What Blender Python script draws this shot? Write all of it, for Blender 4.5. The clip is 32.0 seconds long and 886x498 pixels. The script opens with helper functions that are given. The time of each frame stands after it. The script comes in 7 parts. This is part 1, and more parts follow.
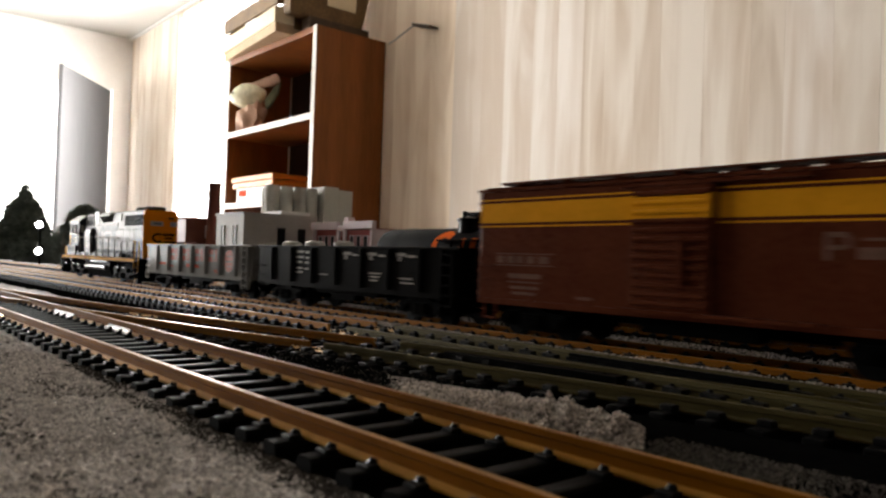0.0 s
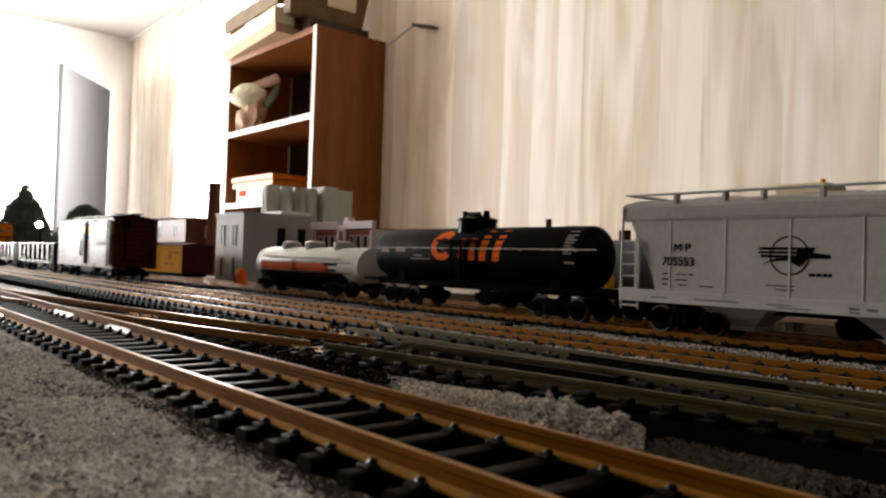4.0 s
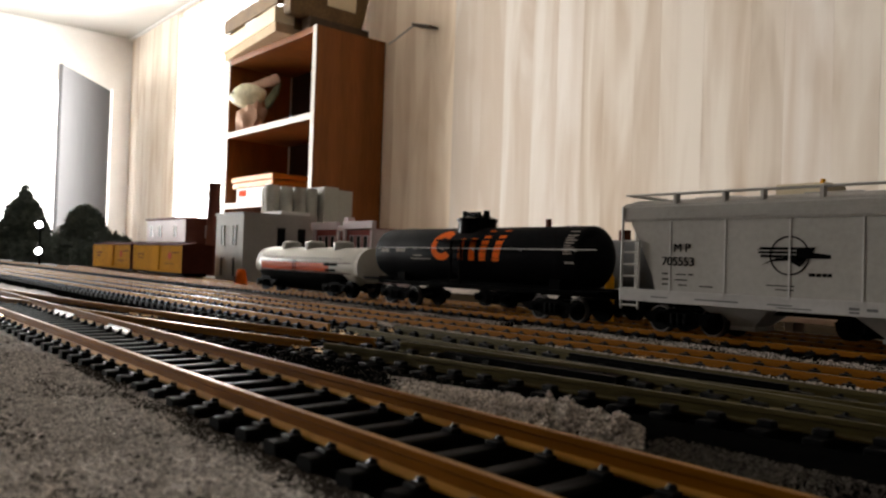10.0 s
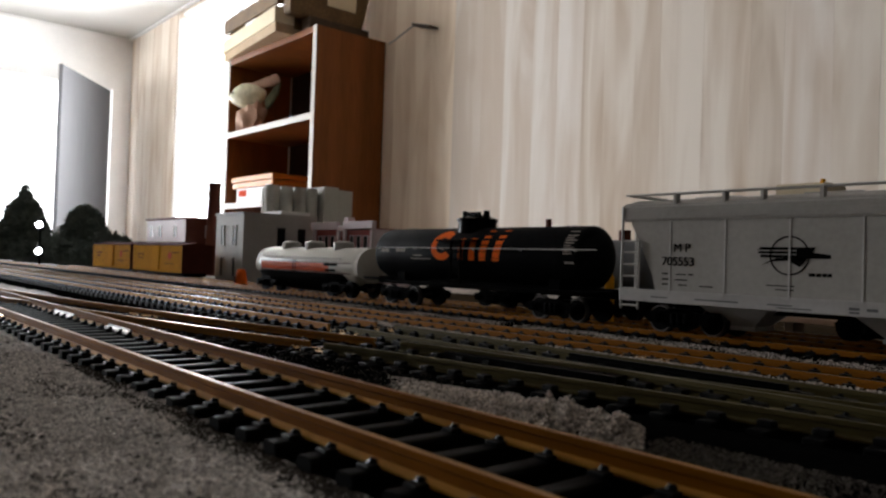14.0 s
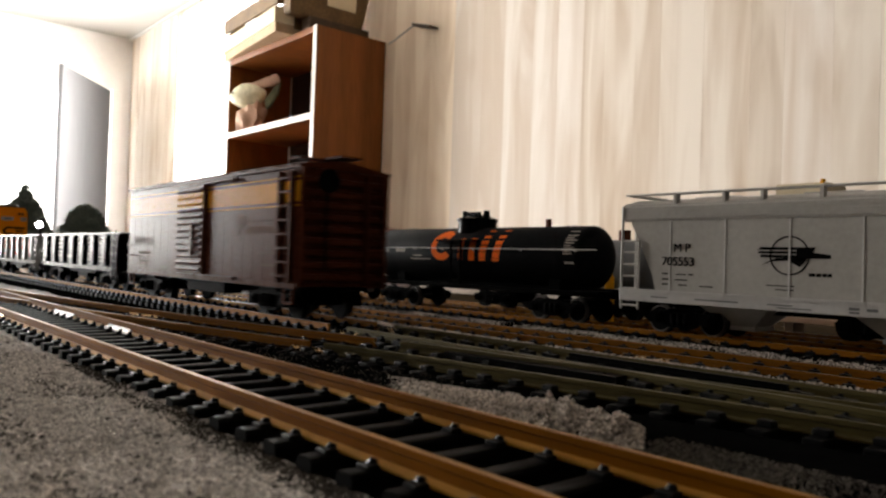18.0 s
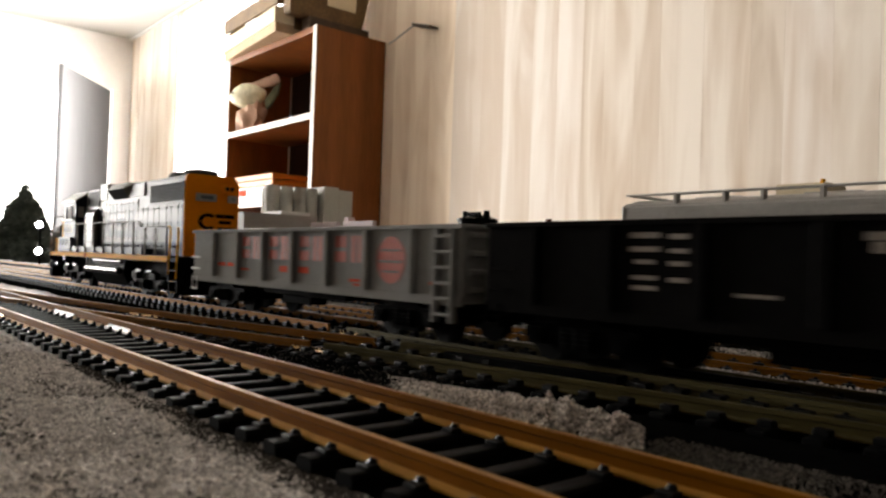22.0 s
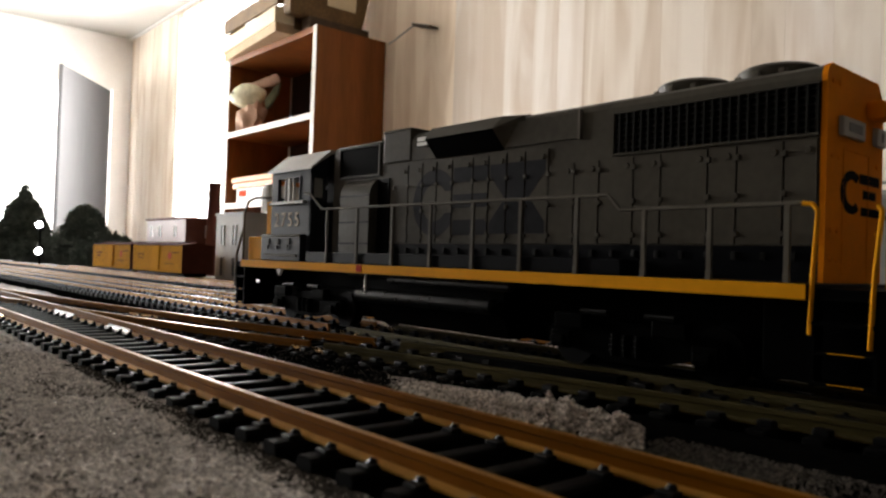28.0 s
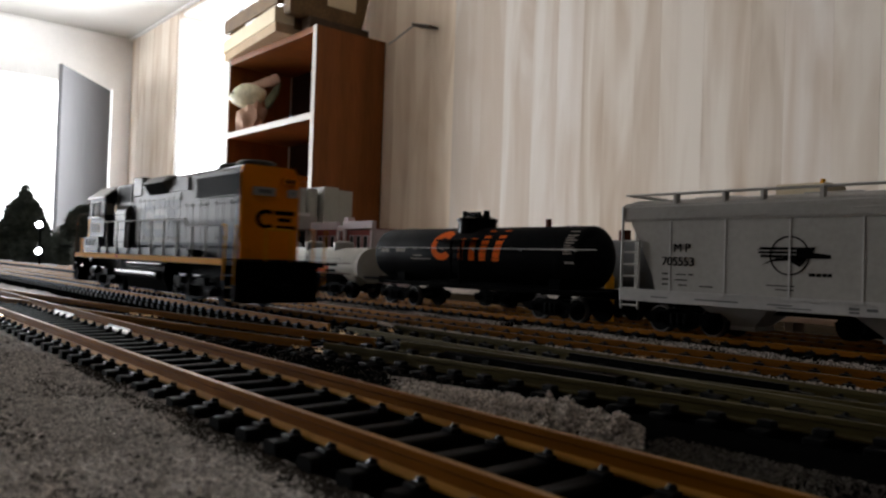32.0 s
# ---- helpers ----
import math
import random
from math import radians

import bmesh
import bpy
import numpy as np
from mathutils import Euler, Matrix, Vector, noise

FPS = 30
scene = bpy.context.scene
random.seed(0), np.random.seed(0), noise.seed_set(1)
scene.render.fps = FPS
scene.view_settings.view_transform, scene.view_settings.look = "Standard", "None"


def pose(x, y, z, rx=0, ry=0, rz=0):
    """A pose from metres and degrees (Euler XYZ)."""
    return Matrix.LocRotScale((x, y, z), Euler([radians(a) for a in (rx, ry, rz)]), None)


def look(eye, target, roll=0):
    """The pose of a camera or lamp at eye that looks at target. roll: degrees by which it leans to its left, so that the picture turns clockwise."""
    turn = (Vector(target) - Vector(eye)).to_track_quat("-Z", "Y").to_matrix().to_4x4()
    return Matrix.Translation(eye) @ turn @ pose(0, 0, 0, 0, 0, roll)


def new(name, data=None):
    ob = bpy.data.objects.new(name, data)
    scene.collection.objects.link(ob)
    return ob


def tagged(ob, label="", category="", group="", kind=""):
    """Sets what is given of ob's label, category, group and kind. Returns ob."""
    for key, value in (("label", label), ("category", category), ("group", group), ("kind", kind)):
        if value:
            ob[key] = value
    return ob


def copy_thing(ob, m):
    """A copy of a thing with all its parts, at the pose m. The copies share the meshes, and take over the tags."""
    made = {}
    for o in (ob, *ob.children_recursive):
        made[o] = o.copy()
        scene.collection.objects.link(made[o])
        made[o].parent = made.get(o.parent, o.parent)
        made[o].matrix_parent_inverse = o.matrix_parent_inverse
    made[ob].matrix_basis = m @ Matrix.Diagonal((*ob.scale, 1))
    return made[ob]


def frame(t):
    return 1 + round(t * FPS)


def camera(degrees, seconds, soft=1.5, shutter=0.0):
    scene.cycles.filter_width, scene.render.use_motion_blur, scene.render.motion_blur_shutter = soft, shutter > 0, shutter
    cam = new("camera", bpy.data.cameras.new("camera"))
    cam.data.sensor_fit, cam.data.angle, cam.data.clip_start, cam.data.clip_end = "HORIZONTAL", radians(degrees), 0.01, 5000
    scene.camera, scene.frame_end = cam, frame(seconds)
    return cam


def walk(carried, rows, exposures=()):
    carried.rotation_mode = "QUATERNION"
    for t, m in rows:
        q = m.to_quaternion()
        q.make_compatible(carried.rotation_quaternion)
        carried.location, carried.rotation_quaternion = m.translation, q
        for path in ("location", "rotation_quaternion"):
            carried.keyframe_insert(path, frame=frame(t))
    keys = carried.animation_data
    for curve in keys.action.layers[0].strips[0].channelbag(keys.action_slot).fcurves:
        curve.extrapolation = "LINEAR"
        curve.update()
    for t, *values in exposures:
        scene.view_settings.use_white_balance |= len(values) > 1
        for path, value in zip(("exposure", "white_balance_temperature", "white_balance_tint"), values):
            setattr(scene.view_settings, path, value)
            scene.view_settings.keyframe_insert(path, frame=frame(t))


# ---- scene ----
# A model railway on a table in a panelled room. Lengths of small things are given in millimetres.
MM = 0.001
YA, ZA = 52.8, 2.0        # nearest track: centre line and height of the rail tops
YB, ZB = 128.5, 0.0       # running line
YC, ZC = 189.0, -3.5      # passing track
YD, ZD = 256.0, -4.0      # storage track with the tank wagons
YE, ZE = 317.0, -6.0      # rear storage track
WALL_Y, END_X, CEIL_Z, FLOOR_Z = 1.6, -5.05, 1.41, -0.95


def aim(yaw, pitch):
    y, p = radians(yaw), radians(pitch)
    return Vector((-math.sin(y) * math.cos(p), math.cos(y) * math.cos(p), math.sin(p)))


# ---- camera ----
cam = camera(61.67, 32.0, soft=2.3, shutter=0.7)
cam.data.dof.use_dof, cam.data.dof.focus_distance, cam.data.dof.aperture_fstop = True, 0.22, 66
EYE = Vector((0, 0, 0.01972))
STAND = look(EYE, EYE + aim(49.23, 0.949), 1.89)
EXPOSURES = [(0, 0.06, 6500, 10), (1, 0.18, 6500, 10), (2, 0.22, 6500, 10), (4, 0.25, 6500, 10), (8, 0.25, 6500, 10), (9, 0.12, 6500, 10), (10, -0.06, 6500, 10), (11, -0.06, 6500, 10), (12, -0.2, 6400, 10), (13, -0.36, 6200, 10), (14, -0.5, 6000, 10), (14.5, -0.5, 6000, 10), (16.5, 0.04, 6500, 10), (18, 0.28, 6550, 10), (20, 0.3, 6600, 10), (24, 0.3, 6600, 10), (25, 0.36, 6500, 10),
             (28, 0.02, 6500, 10), (30, -0.14, 6400, 10), (31, -0.5, 6100, 10), (32, -0.6, 6000, 10)]
walk(cam, [(0, STAND), (32, STAND)], EXPOSURES)

# ---- light ----
world = bpy.data.worlds.new("sky")
scene.world = world
world.use_nodes = True
wn, wl = world.node_tree.nodes, world.node_tree.links
sky = wn.new("ShaderNodeTexSky")
sky.sky_type, sky.sun_disc = "NISHITA", False
sky.sun_elevation, sky.sun_rotation = radians(35), radians(300)
wl.new(sky.outputs[0], wn["Background"].inputs[0])
wn["Background"].inputs[1].default_value = 0.15


def lamp(name, x, y, z, tx, ty, tz, w, h, power, colour=(1, 0.97, 0.93)):
    data = bpy.data.lights.new(name, "AREA")
    data.shape, data.size, data.size_y, data.energy, data.color = "RECTANGLE", w, h, power, colour
    ob = new(name, data)
    ob.matrix_world = look((x, y, z), (tx, ty, tz))
    return ob


# daylight at the window, the doorway and the side window of the room
lamp("window_daylight", -3.54, 1.66, 0.70, -3.54, 0.0, 0.2, 1.15, 1.1, 150)
lamp("doorway_daylight", -5.15, 1.05, 0.35, 0.0, 0.9, 0.2, 0.62, 1.5, 17)
lamp("end_window_daylight", -5.15, -0.62, 0.5, 0.0, -0.4, 0.1, 2.04, 1.5, 215)

# ---- materials ----


def mat(name, colour, rough=0.6, metal=0.0, spread=0.12, scale=60.0, bump=0.0, colour2=None, stretch=(1, 1, 1), fine=None, spec=0.22, glow=0.0, per_object=0.0, rv=0.1, island=0.0):
    """A surface with grain at two scales; scale is in patches a metre."""
    m = bpy.data.materials.new(name)
    m.use_nodes = True
    n, l = m.node_tree.nodes, m.node_tree.links
    b = n["Principled BSDF"]
    b.inputs["Roughness"].default_value, b.inputs["Metallic"].default_value = rough, metal
    b.inputs["Specular IOR Level"].default_value = spec
    tc = n.new("ShaderNodeTexCoord")
    mp = n.new("ShaderNodeMapping")
    mp.inputs["Scale"].default_value = stretch
    l.new(tc.outputs["Object"], mp.inputs[0])
    if per_object:
        which, far = n.new("ShaderNodeObjectInfo"), n.new("ShaderNodeVectorMath")
        far.operation, far.inputs[1].default_value = "MULTIPLY_ADD", (31.7, 17.3, 23.9)
        l.new(which.outputs["Random"], far.inputs[0])
        l.new(tc.outputs["Object"], far.inputs[2])
        l.new(far.outputs[0], mp.inputs[0])
    big, small = n.new("ShaderNodeTexNoise"), n.new("ShaderNodeTexNoise")
    for t, k, d in ((big, scale, 3), (small, fine or scale * 9, 4)):
        t.inputs["Scale"].default_value, t.inputs["Detail"].default_value = k, d
        l.new(mp.outputs[0], t.inputs["Vector"])
    mix = n.new("ShaderNodeMath")
    mix.operation = "MULTIPLY_ADD"
    mix.inputs[1].default_value = 0.5
    half = n.new("ShaderNodeMath")
    half.operation = "MULTIPLY"
    half.inputs[1].default_value = 0.5
    l.new(big.outputs[0], half.inputs[0])
    l.new(small.outputs[0], mix.inputs[0])
    l.new(half.outputs[0], mix.inputs[2])
    ramp = n.new("ShaderNodeValToRGB")
    c2 = colour2 or tuple(min(1, c * (1 + spread)) for c in colour)
    c1 = colour if colour2 else tuple(c * (1 - spread) for c in colour)
    ramp.color_ramp.elements[0].color, ramp.color_ramp.elements[1].color = (*c1, 1), (*c2, 1)
    ramp.color_ramp.elements[0].position, ramp.color_ramp.elements[1].position = 0.34, 0.66
    fac = mix.outputs[0]
    if per_object:
        info = n.new("ShaderNodeObjectInfo")
        off = n.new("ShaderNodeMath")
        off.operation = "MULTIPLY_ADD"
        off.inputs[1].default_value = per_object
        l.new(info.outputs["Random"], off.inputs[0])
        sub = n.new("ShaderNodeMath")
        sub.operation = "SUBTRACT"
        sub.inputs[1].default_value = per_object / 2
        l.new(fac, sub.inputs[0])
        l.new(sub.outputs[0], off.inputs[2])
        fac = off.outputs[0]
    if island:
        geo = n.new("ShaderNodeNewGeometry")
        off = n.new("ShaderNodeMix")
        off.inputs[0].default_value = island
        l.new(fac, off.inputs[2])
        l.new(geo.outputs["Random Per Island"], off.inputs[3])
        fac = off.outputs[0]
    l.new(fac, ramp.inputs[0])
    l.new(ramp.outputs[0], b.inputs["Base Color"])
    rr = n.new("ShaderNodeMapRange")
    rr.inputs[3].default_value, rr.inputs[4].default_value = max(0.02, rough - rv), min(1, rough + rv)
    l.new(small.outputs[0], rr.inputs[0])
    l.new(rr.outputs[0], b.inputs["Roughness"])
    if bump:
        bp = n.new("ShaderNodeBump")
        bp.inputs["Strength"].default_value, bp.inputs["Distance"].default_value = min(1, bump), 0.1 / (fine or scale * 9)
        l.new(small.outputs[0], bp.inputs["Height"])
        l.new(bp.outputs[0], b.inputs["Normal"])
    if glow:
        b.inputs["Emission Color"].default_value, b.inputs["Emission Strength"].default_value = (*colour, 1), glow
    return m


M_GROUND = mat("grey_tan_scatter", (0.36, 0.33, 0.30), 0.95, colour2=(0.70, 0.65, 0.61), scale=45, fine=1300, bump=0.6, spec=0.3)
M_TIE = mat("black_plastic", (0.003, 0.003, 0.003), 0.42, colour2=(0.005, 0.005, 0.005), scale=300, per_object=0.2, spec=0.024)
M_BRASS = mat("tarnished_brass", (0.125, 0.043, 0.002), 0.5, 0.14, colour2=(0.21, 0.078, 0.004), scale=14, fine=160, stretch=(0.4, 1, 1), spec=0.01, rv=0.05, bump=0.1)
M_RAIL = mat("old_brass", (0.26, 0.100, 0.010), 0.5, 0.2, colour2=(0.34, 0.138, 0.016), scale=9, fine=60, spec=0.05, rv=0.04)
M_RAILF = mat("shaded_rail_foot", (0.012, 0.007, 0.003), 0.7, 0.0, colour2=(0.03, 0.016, 0.006), scale=40, fine=200, spec=0.0)
M_HEAD = mat("worn_rail_head", (0.20, 0.085, 0.009), 0.42, 0.42, colour2=(0.30, 0.14, 0.022), scale=14, fine=160, stretch=(0.3, 1, 1), spec=0.05, rv=0.08)
M_FOOT = mat("bare_brass_foot", (0.40, 0.195, 0.028), 0.35, 0.5, colour2=(0.55, 0.29, 0.06), scale=40, fine=200, spec=0.3)
M_HEADF = mat("polished_rail_head", (0.34, 0.20, 0.075), 0.3, 0.75, colour2=(0.46, 0.30, 0.13), scale=12, fine=90, stretch=(0.3, 1, 1), spec=0.2, rv=0.08)
M_SPIKE = mat("worn_chair", (0.006, 0.006, 0.006), 0.38, 0.0, scale=300, spec=0.09)
M_NICKEL = mat("dull_nickel", (0.072, 0.058, 0.021), 0.45, 0.25, colour2=(0.115, 0.095, 0.039), scale=60, stretch=(0.2, 1, 1), spec=0.1)
M_STEEL = mat("bright_steel", (0.55, 0.54, 0.52), 0.3, 1.0, scale=200)


def plank_mat(name, pale, tan):
    """Whitewashed board: pale wash over long wavering grain, thin streaks, tan edges of the wash and faint knots."""
    m = bpy.data.materials.new(name)
    m.use_nodes = True
    n, l = m.node_tree.nodes, m.node_tree.links
    b = n["Principled BSDF"]
    b.inputs["Roughness"].default_value, b.inputs["Specular IOR Level"].default_value = 0.6, 0.25
    tc, info, far = n.new("ShaderNodeTexCoord"), n.new("ShaderNodeObjectInfo"), n.new("ShaderNodeVectorMath")
    far.operation, far.inputs[1].default_value = "MULTIPLY_ADD", (31.7, 17.3, 23.9)
    l.new(info.outputs["Random"], far.inputs[0])
    l.new(tc.outputs["Object"], far.inputs[2])

    def field(scale, detail, stretch, warp=0.0):
        mp, t = n.new("ShaderNodeMapping"), n.new("ShaderNodeTexNoise")
        mp.inputs["Scale"].default_value = stretch
        l.new(far.outputs[0], mp.inputs[0])
        t.inputs["Scale"].default_value, t.inputs["Detail"].default_value, t.inputs["Distortion"].default_value = scale, detail, warp
        l.new(mp.outputs[0], t.inputs["Vector"])
        return t.outputs[0]

    def calc(op, a, c):
        k = n.new("ShaderNodeMath")
        k.operation = op
        for i, v in enumerate((a, c)):
            if isinstance(v, float):
                k.inputs[i].default_value = v
            else:
                l.new(v, k.inputs[i])
        return k.outputs[0]

    broad, streak, thin = field(4.2, 3, (2.4, 1, 0.34), 1.0), field(18.0, 2, (1.6, 1, 0.05), 0.4), field(110.0, 2, (1.0, 1, 0.03))
    total = calc("ADD", calc("ADD", calc("MULTIPLY", broad, 0.82), calc("MULTIPLY", streak, 0.12)), calc("MULTIPLY", thin, 0.06))
    total = calc("ADD", total, calc("MULTIPLY", calc("SUBTRACT", info.outputs["Random"], 0.5), 0.10))
    ramp = n.new("ShaderNodeValToRGB")
    ramp.color_ramp.elements[0].color, ramp.color_ramp.elements[0].position = (*tan, 1), 0.34
    ramp.color_ramp.elements[1].color, ramp.color_ramp.elements[1].position = (*pale, 1), 0.60
    l.new(total, ramp.inputs[0])
    mp, cell, spot, dark = n.new("ShaderNodeMapping"), n.new("ShaderNodeTexVoronoi"), n.new("ShaderNodeMapRange"), n.new("ShaderNodeMixRGB")
    mp.inputs["Scale"].default_value = (3.4, 1, 1.5)
    l.new(far.outputs[0], mp.inputs[0])
    cell.inputs["Scale"].default_value = 1.5
    l.new(mp.outputs[0], cell.inputs["Vector"])
    ring = calc("ADD", cell.outputs["Distance"], calc("MULTIPLY", streak, 0.08))
    spot.inputs[1].default_value, spot.inputs[2].default_value, spot.inputs[3].default_value, spot.inputs[4].default_value = 0.05, 0.20, 0.38, 0.0
    l.new(ring, spot.inputs[0])
    l.new(spot.outputs[0], dark.inputs[0])
    l.new(ramp.outputs[0], dark.inputs[1])
    dark.inputs[2].default_value = (tan[0] * 0.75, tan[1] * 0.68, tan[2] * 0.6, 1)
    l.new(dark.outputs[0], b.inputs["Base Color"])
    bp = n.new("ShaderNodeBump")
    bp.inputs["Strength"].default_value, bp.inputs["Distance"].default_value = 0.25, 0.002
    l.new(thin, bp.inputs["Height"])
    l.new(bp.outputs[0], b.inputs["Normal"])
    return m


M_PLANK = plank_mat("whitewashed_plank", (0.84, 0.755, 0.655), (0.60, 0.475, 0.355))
M_PLANK_PALE = plank_mat("pale_lit_whitewashed_plank", (0.90, 0.83, 0.755), (0.70, 0.585, 0.475))
M_PLANK_WARM = plank_mat("warm_whitewashed_plank", (0.93, 0.79, 0.63), (0.70, 0.53, 0.37))
M_PLANK_BARE = plank_mat("thinly_whitewashed_plank", (0.76, 0.665, 0.56), (0.52, 0.40, 0.29))
M_DARKWALL = mat("dark_unseen_wall", (0.025, 0.016, 0.010), 0.6, colour2=(0.05, 0.032, 0.02), scale=6, stretch=(3, 3, 0.3))
M_WHITE = mat("white_paint", (0.78, 0.77, 0.75), 0.5, spread=0.04, scale=8)
M_CEIL = mat("ceiling_paint", (0.56, 0.55, 0.52), 0.8, spread=0.03, scale=6, bump=0.1)
M_FLOOR = mat("dark_unseen_floor", (0.04, 0.03, 0.024), 0.95, colour2=(0.08, 0.06, 0.045), scale=20, bump=0.4)
M_DOOR = mat("grey_door_paint", (0.125, 0.125, 0.13), 0.8, spread=0.05, scale=5, stretch=(1, 1, 0.2), spec=0.0)
M_SHELF = mat("red_brown_veneer", (0.155, 0.046, 0.008), 0.42, colour2=(0.28, 0.092, 0.018), scale=5, fine=60, stretch=(4, 4, 0.2), bump=0.05)
M_SHELFB = mat("shaded_backing", (0.028, 0.014, 0.010), 0.6, colour2=(0.05, 0.025, 0.016), scale=7, fine=40)
M_EDGE = mat("pale_edge_band", (0.62, 0.58, 0.52), 0.5, spread=0.06, scale=30)
M_TABLE = mat("table_board", (0.20, 0.13, 0.08), 0.7, colour2=(0.30, 0.21, 0.13), scale=10, stretch=(0.3, 3, 1))
M_BLACK = mat("black_paint", (0.0022, 0.0022, 0.0022), 0.4, colour2=(0.004, 0.004, 0.004), scale=150, spec=0.004)
M_GLASSY = mat("dark_glass", (0.008, 0.009, 0.010), 0.35, scale=50, spec=0.15)


def backdrop_glow(name, colour, power):
    m = bpy.data.materials.new(name)
    m.use_nodes = True
    n, l = m.node_tree.nodes, m.node_tree.links
    b = n["Principled BSDF"]
    b.inputs["Base Color"].default_value = (*colour, 1)
    b.inputs["Emission Color"].default_value, b.inputs["Emission Strength"].default_value = (*colour, 1), power
    return m


M_OUT = backdrop_glow("bright_outdoors", (1.0, 0.98, 0.95), 5.0)

# ---- mesh helpers ----


def box_bm(bm, x0, y0, z0, x1, y1, z1, bevel=0.0):
    r = bmesh.ops.create_cube(bm, size=1)
    vs = r["verts"]
    bmesh.ops.transform(bm, verts=vs, matrix=Matrix.Translation(((x0 + x1) / 2, (y0 + y1) / 2, (z0 + z1) / 2)) @ Matrix.Diagonal((x1 - x0, y1 - y0, z1 - z0, 1)))
    if bevel:
        es = list({e for v in vs for e in v.link_edges})
        bmesh.ops.bevel(bm, geom=es, offset=bevel, segments=2, affect="EDGES", profile=0.6)


def cyl_bm(bm, p0, p1, r0, r1=None, seg=14, caps=True):
    p0, p1 = Vector(p0), Vector(p1)
    d = p1 - p0
    m = Matrix.Translation((p0 + p1) / 2) @ d.to_track_quat("Z", "Y").to_matrix().to_4x4()
    return bmesh.ops.create_cone(bm, cap_ends=caps, segments=seg, radius1=r0, radius2=r0 if r1 is None else r1, depth=d.length, matrix=m)["verts"]


def prism_bm(bm, outline, x0, x1):
    """A solid with the outline [(y, z), ...] drawn along x."""
    a = [bm.verts.new((x0, y, z)) for y, z in outline]
    b = [bm.verts.new((x1, y, z)) for y, z in outline]
    n = len(outline)
    for i in range(n):
        bm.faces.new((a[i], a[(i + 1) % n], b[(i + 1) % n], b[i]))
    bm.faces.new(a[::-1]), bm.faces.new(b)
    bmesh.ops.recalc_face_normals(bm, faces=bm.faces)


def side_bm(bm, outline, y0, y1):
    """A solid with the outline [(x, z), ...] drawn along y."""
    a = [bm.verts.new((x, y0, z)) for x, z in outline]
    b = [bm.verts.new((x, y1, z)) for x, z in outline]
    n = len(outline)
    for i in range(n):
        bm.faces.new((a[i], a[(i + 1) % n], b[(i + 1) % n], b[i]))
    bm.faces.new(a[::-1]), bm.faces.new(b)
    bmesh.ops.recalc_face_normals(bm, faces=bm.faces)


def mesh_of(name, bm, material, smooth=False, k=1.0):
    if k != 1.0:
        bmesh.ops.scale(bm, vec=(k, k, k), verts=bm.verts)
    me = bpy.data.meshes.new(name)
    bm.to_mesh(me)
    bm.free()
    me.materials.append(material)
    if smooth:
        me.shade_smooth()
        me.set_sharp_from_angle(angle=radians(40))
    return me


def part(name, bm, material, parent, label="", smooth=False, k=MM):
    ob = new(name, mesh_of(name, bm, material, smooth, k))
    ob.parent = parent
    if label:
        ob["label"] = label
    return ob


def shared(name, me, parent, m, label=""):
    ob = new(name, me)
    ob.parent = parent
    ob.matrix_basis = m
    if label:
        ob["label"] = label
    return ob


def thing(name, label, category, m=None, group="", kind=""):
    ob = new(name)
    ob.empty_display_size = 0.01
    tagged(ob, label, category, group, kind)
    if m is not None:
        ob.matrix_basis = m
    return ob


def each_box(name, rows, material, parent, label="", bevel=0.0, k=MM):
    """One part for each box."""
    for r in rows:
        bm = bmesh.new()
        box_bm(bm, *r, bevel=bevel)
        part(name, bm, material, parent, label, False, k)


def boxes(name, rows, material, parent, label="", bevel=0.0, k=MM, smooth=False):
    bm = bmesh.new()
    for r in rows:
        box_bm(bm, *r, bevel=bevel)
    return part(name, bm, material, parent, label, smooth, k)


def structure(name, rows, material, label, category, k=1.0, bevel=0.0):
    bm = bmesh.new()
    for r in rows:
        box_bm(bm, *r, bevel=bevel)
    ob = new(name, mesh_of(name, bm, material, False, k))
    return tagged(ob, label, category, kind="structure")


# ---- the room ----
X1, Y0 = 2.6, -2.6
# floor is out of view; its dark colour is there to cut bounce light
structure("floor", [(END_X - 0.3, Y0, FLOOR_Z - 0.1, X1, WALL_Y, FLOOR_Z)], M_FLOOR, "unseen brown floor of the room, kept dark to cut bounce light", "floor")
structure("ceiling", [(END_X - 0.3, Y0, CEIL_Z, X1, WALL_Y + 0.2, CEIL_Z + 0.1)], M_CEIL, "off-white painted ceiling", "ceiling")
WIN = (-4.15, -2.93, 0.10, 1.37)          # window of the north wall: x from, to, z from, to
wall_n = structure("wall_north", [(END_X, WALL_Y, FLOOR_Z, WIN[0], WALL_Y + 0.12, CEIL_Z), (WIN[1], WALL_Y, FLOOR_Z, X1, WALL_Y + 0.12, CEIL_Z),
                   (WIN[0], WALL_Y, FLOOR_Z, WIN[1], WALL_Y + 0.12, WIN[2]), (WIN[0], WALL_Y, WIN[3], WIN[1], WALL_Y + 0.12, CEIL_Z)], M_PLANK, "wall panelled with whitewashed vertical planks", "wall")
DOOR = (0.80, 1.48, 1.06)                 # doorway of the end wall: y from, to, top
EWIN = (-1.68, 0.45, -0.3, 1.3)
structure("wall_west", [(END_X - 0.12, EWIN[1], FLOOR_Z, END_X, DOOR[0], CEIL_Z), (END_X - 0.12, DOOR[0], DOOR[2], END_X, DOOR[1], CEIL_Z), (END_X - 0.12, DOOR[1], FLOOR_Z, END_X, WALL_Y, CEIL_Z)],
          M_WHITE, "end wall with the doorway, painted off-white", "wall")
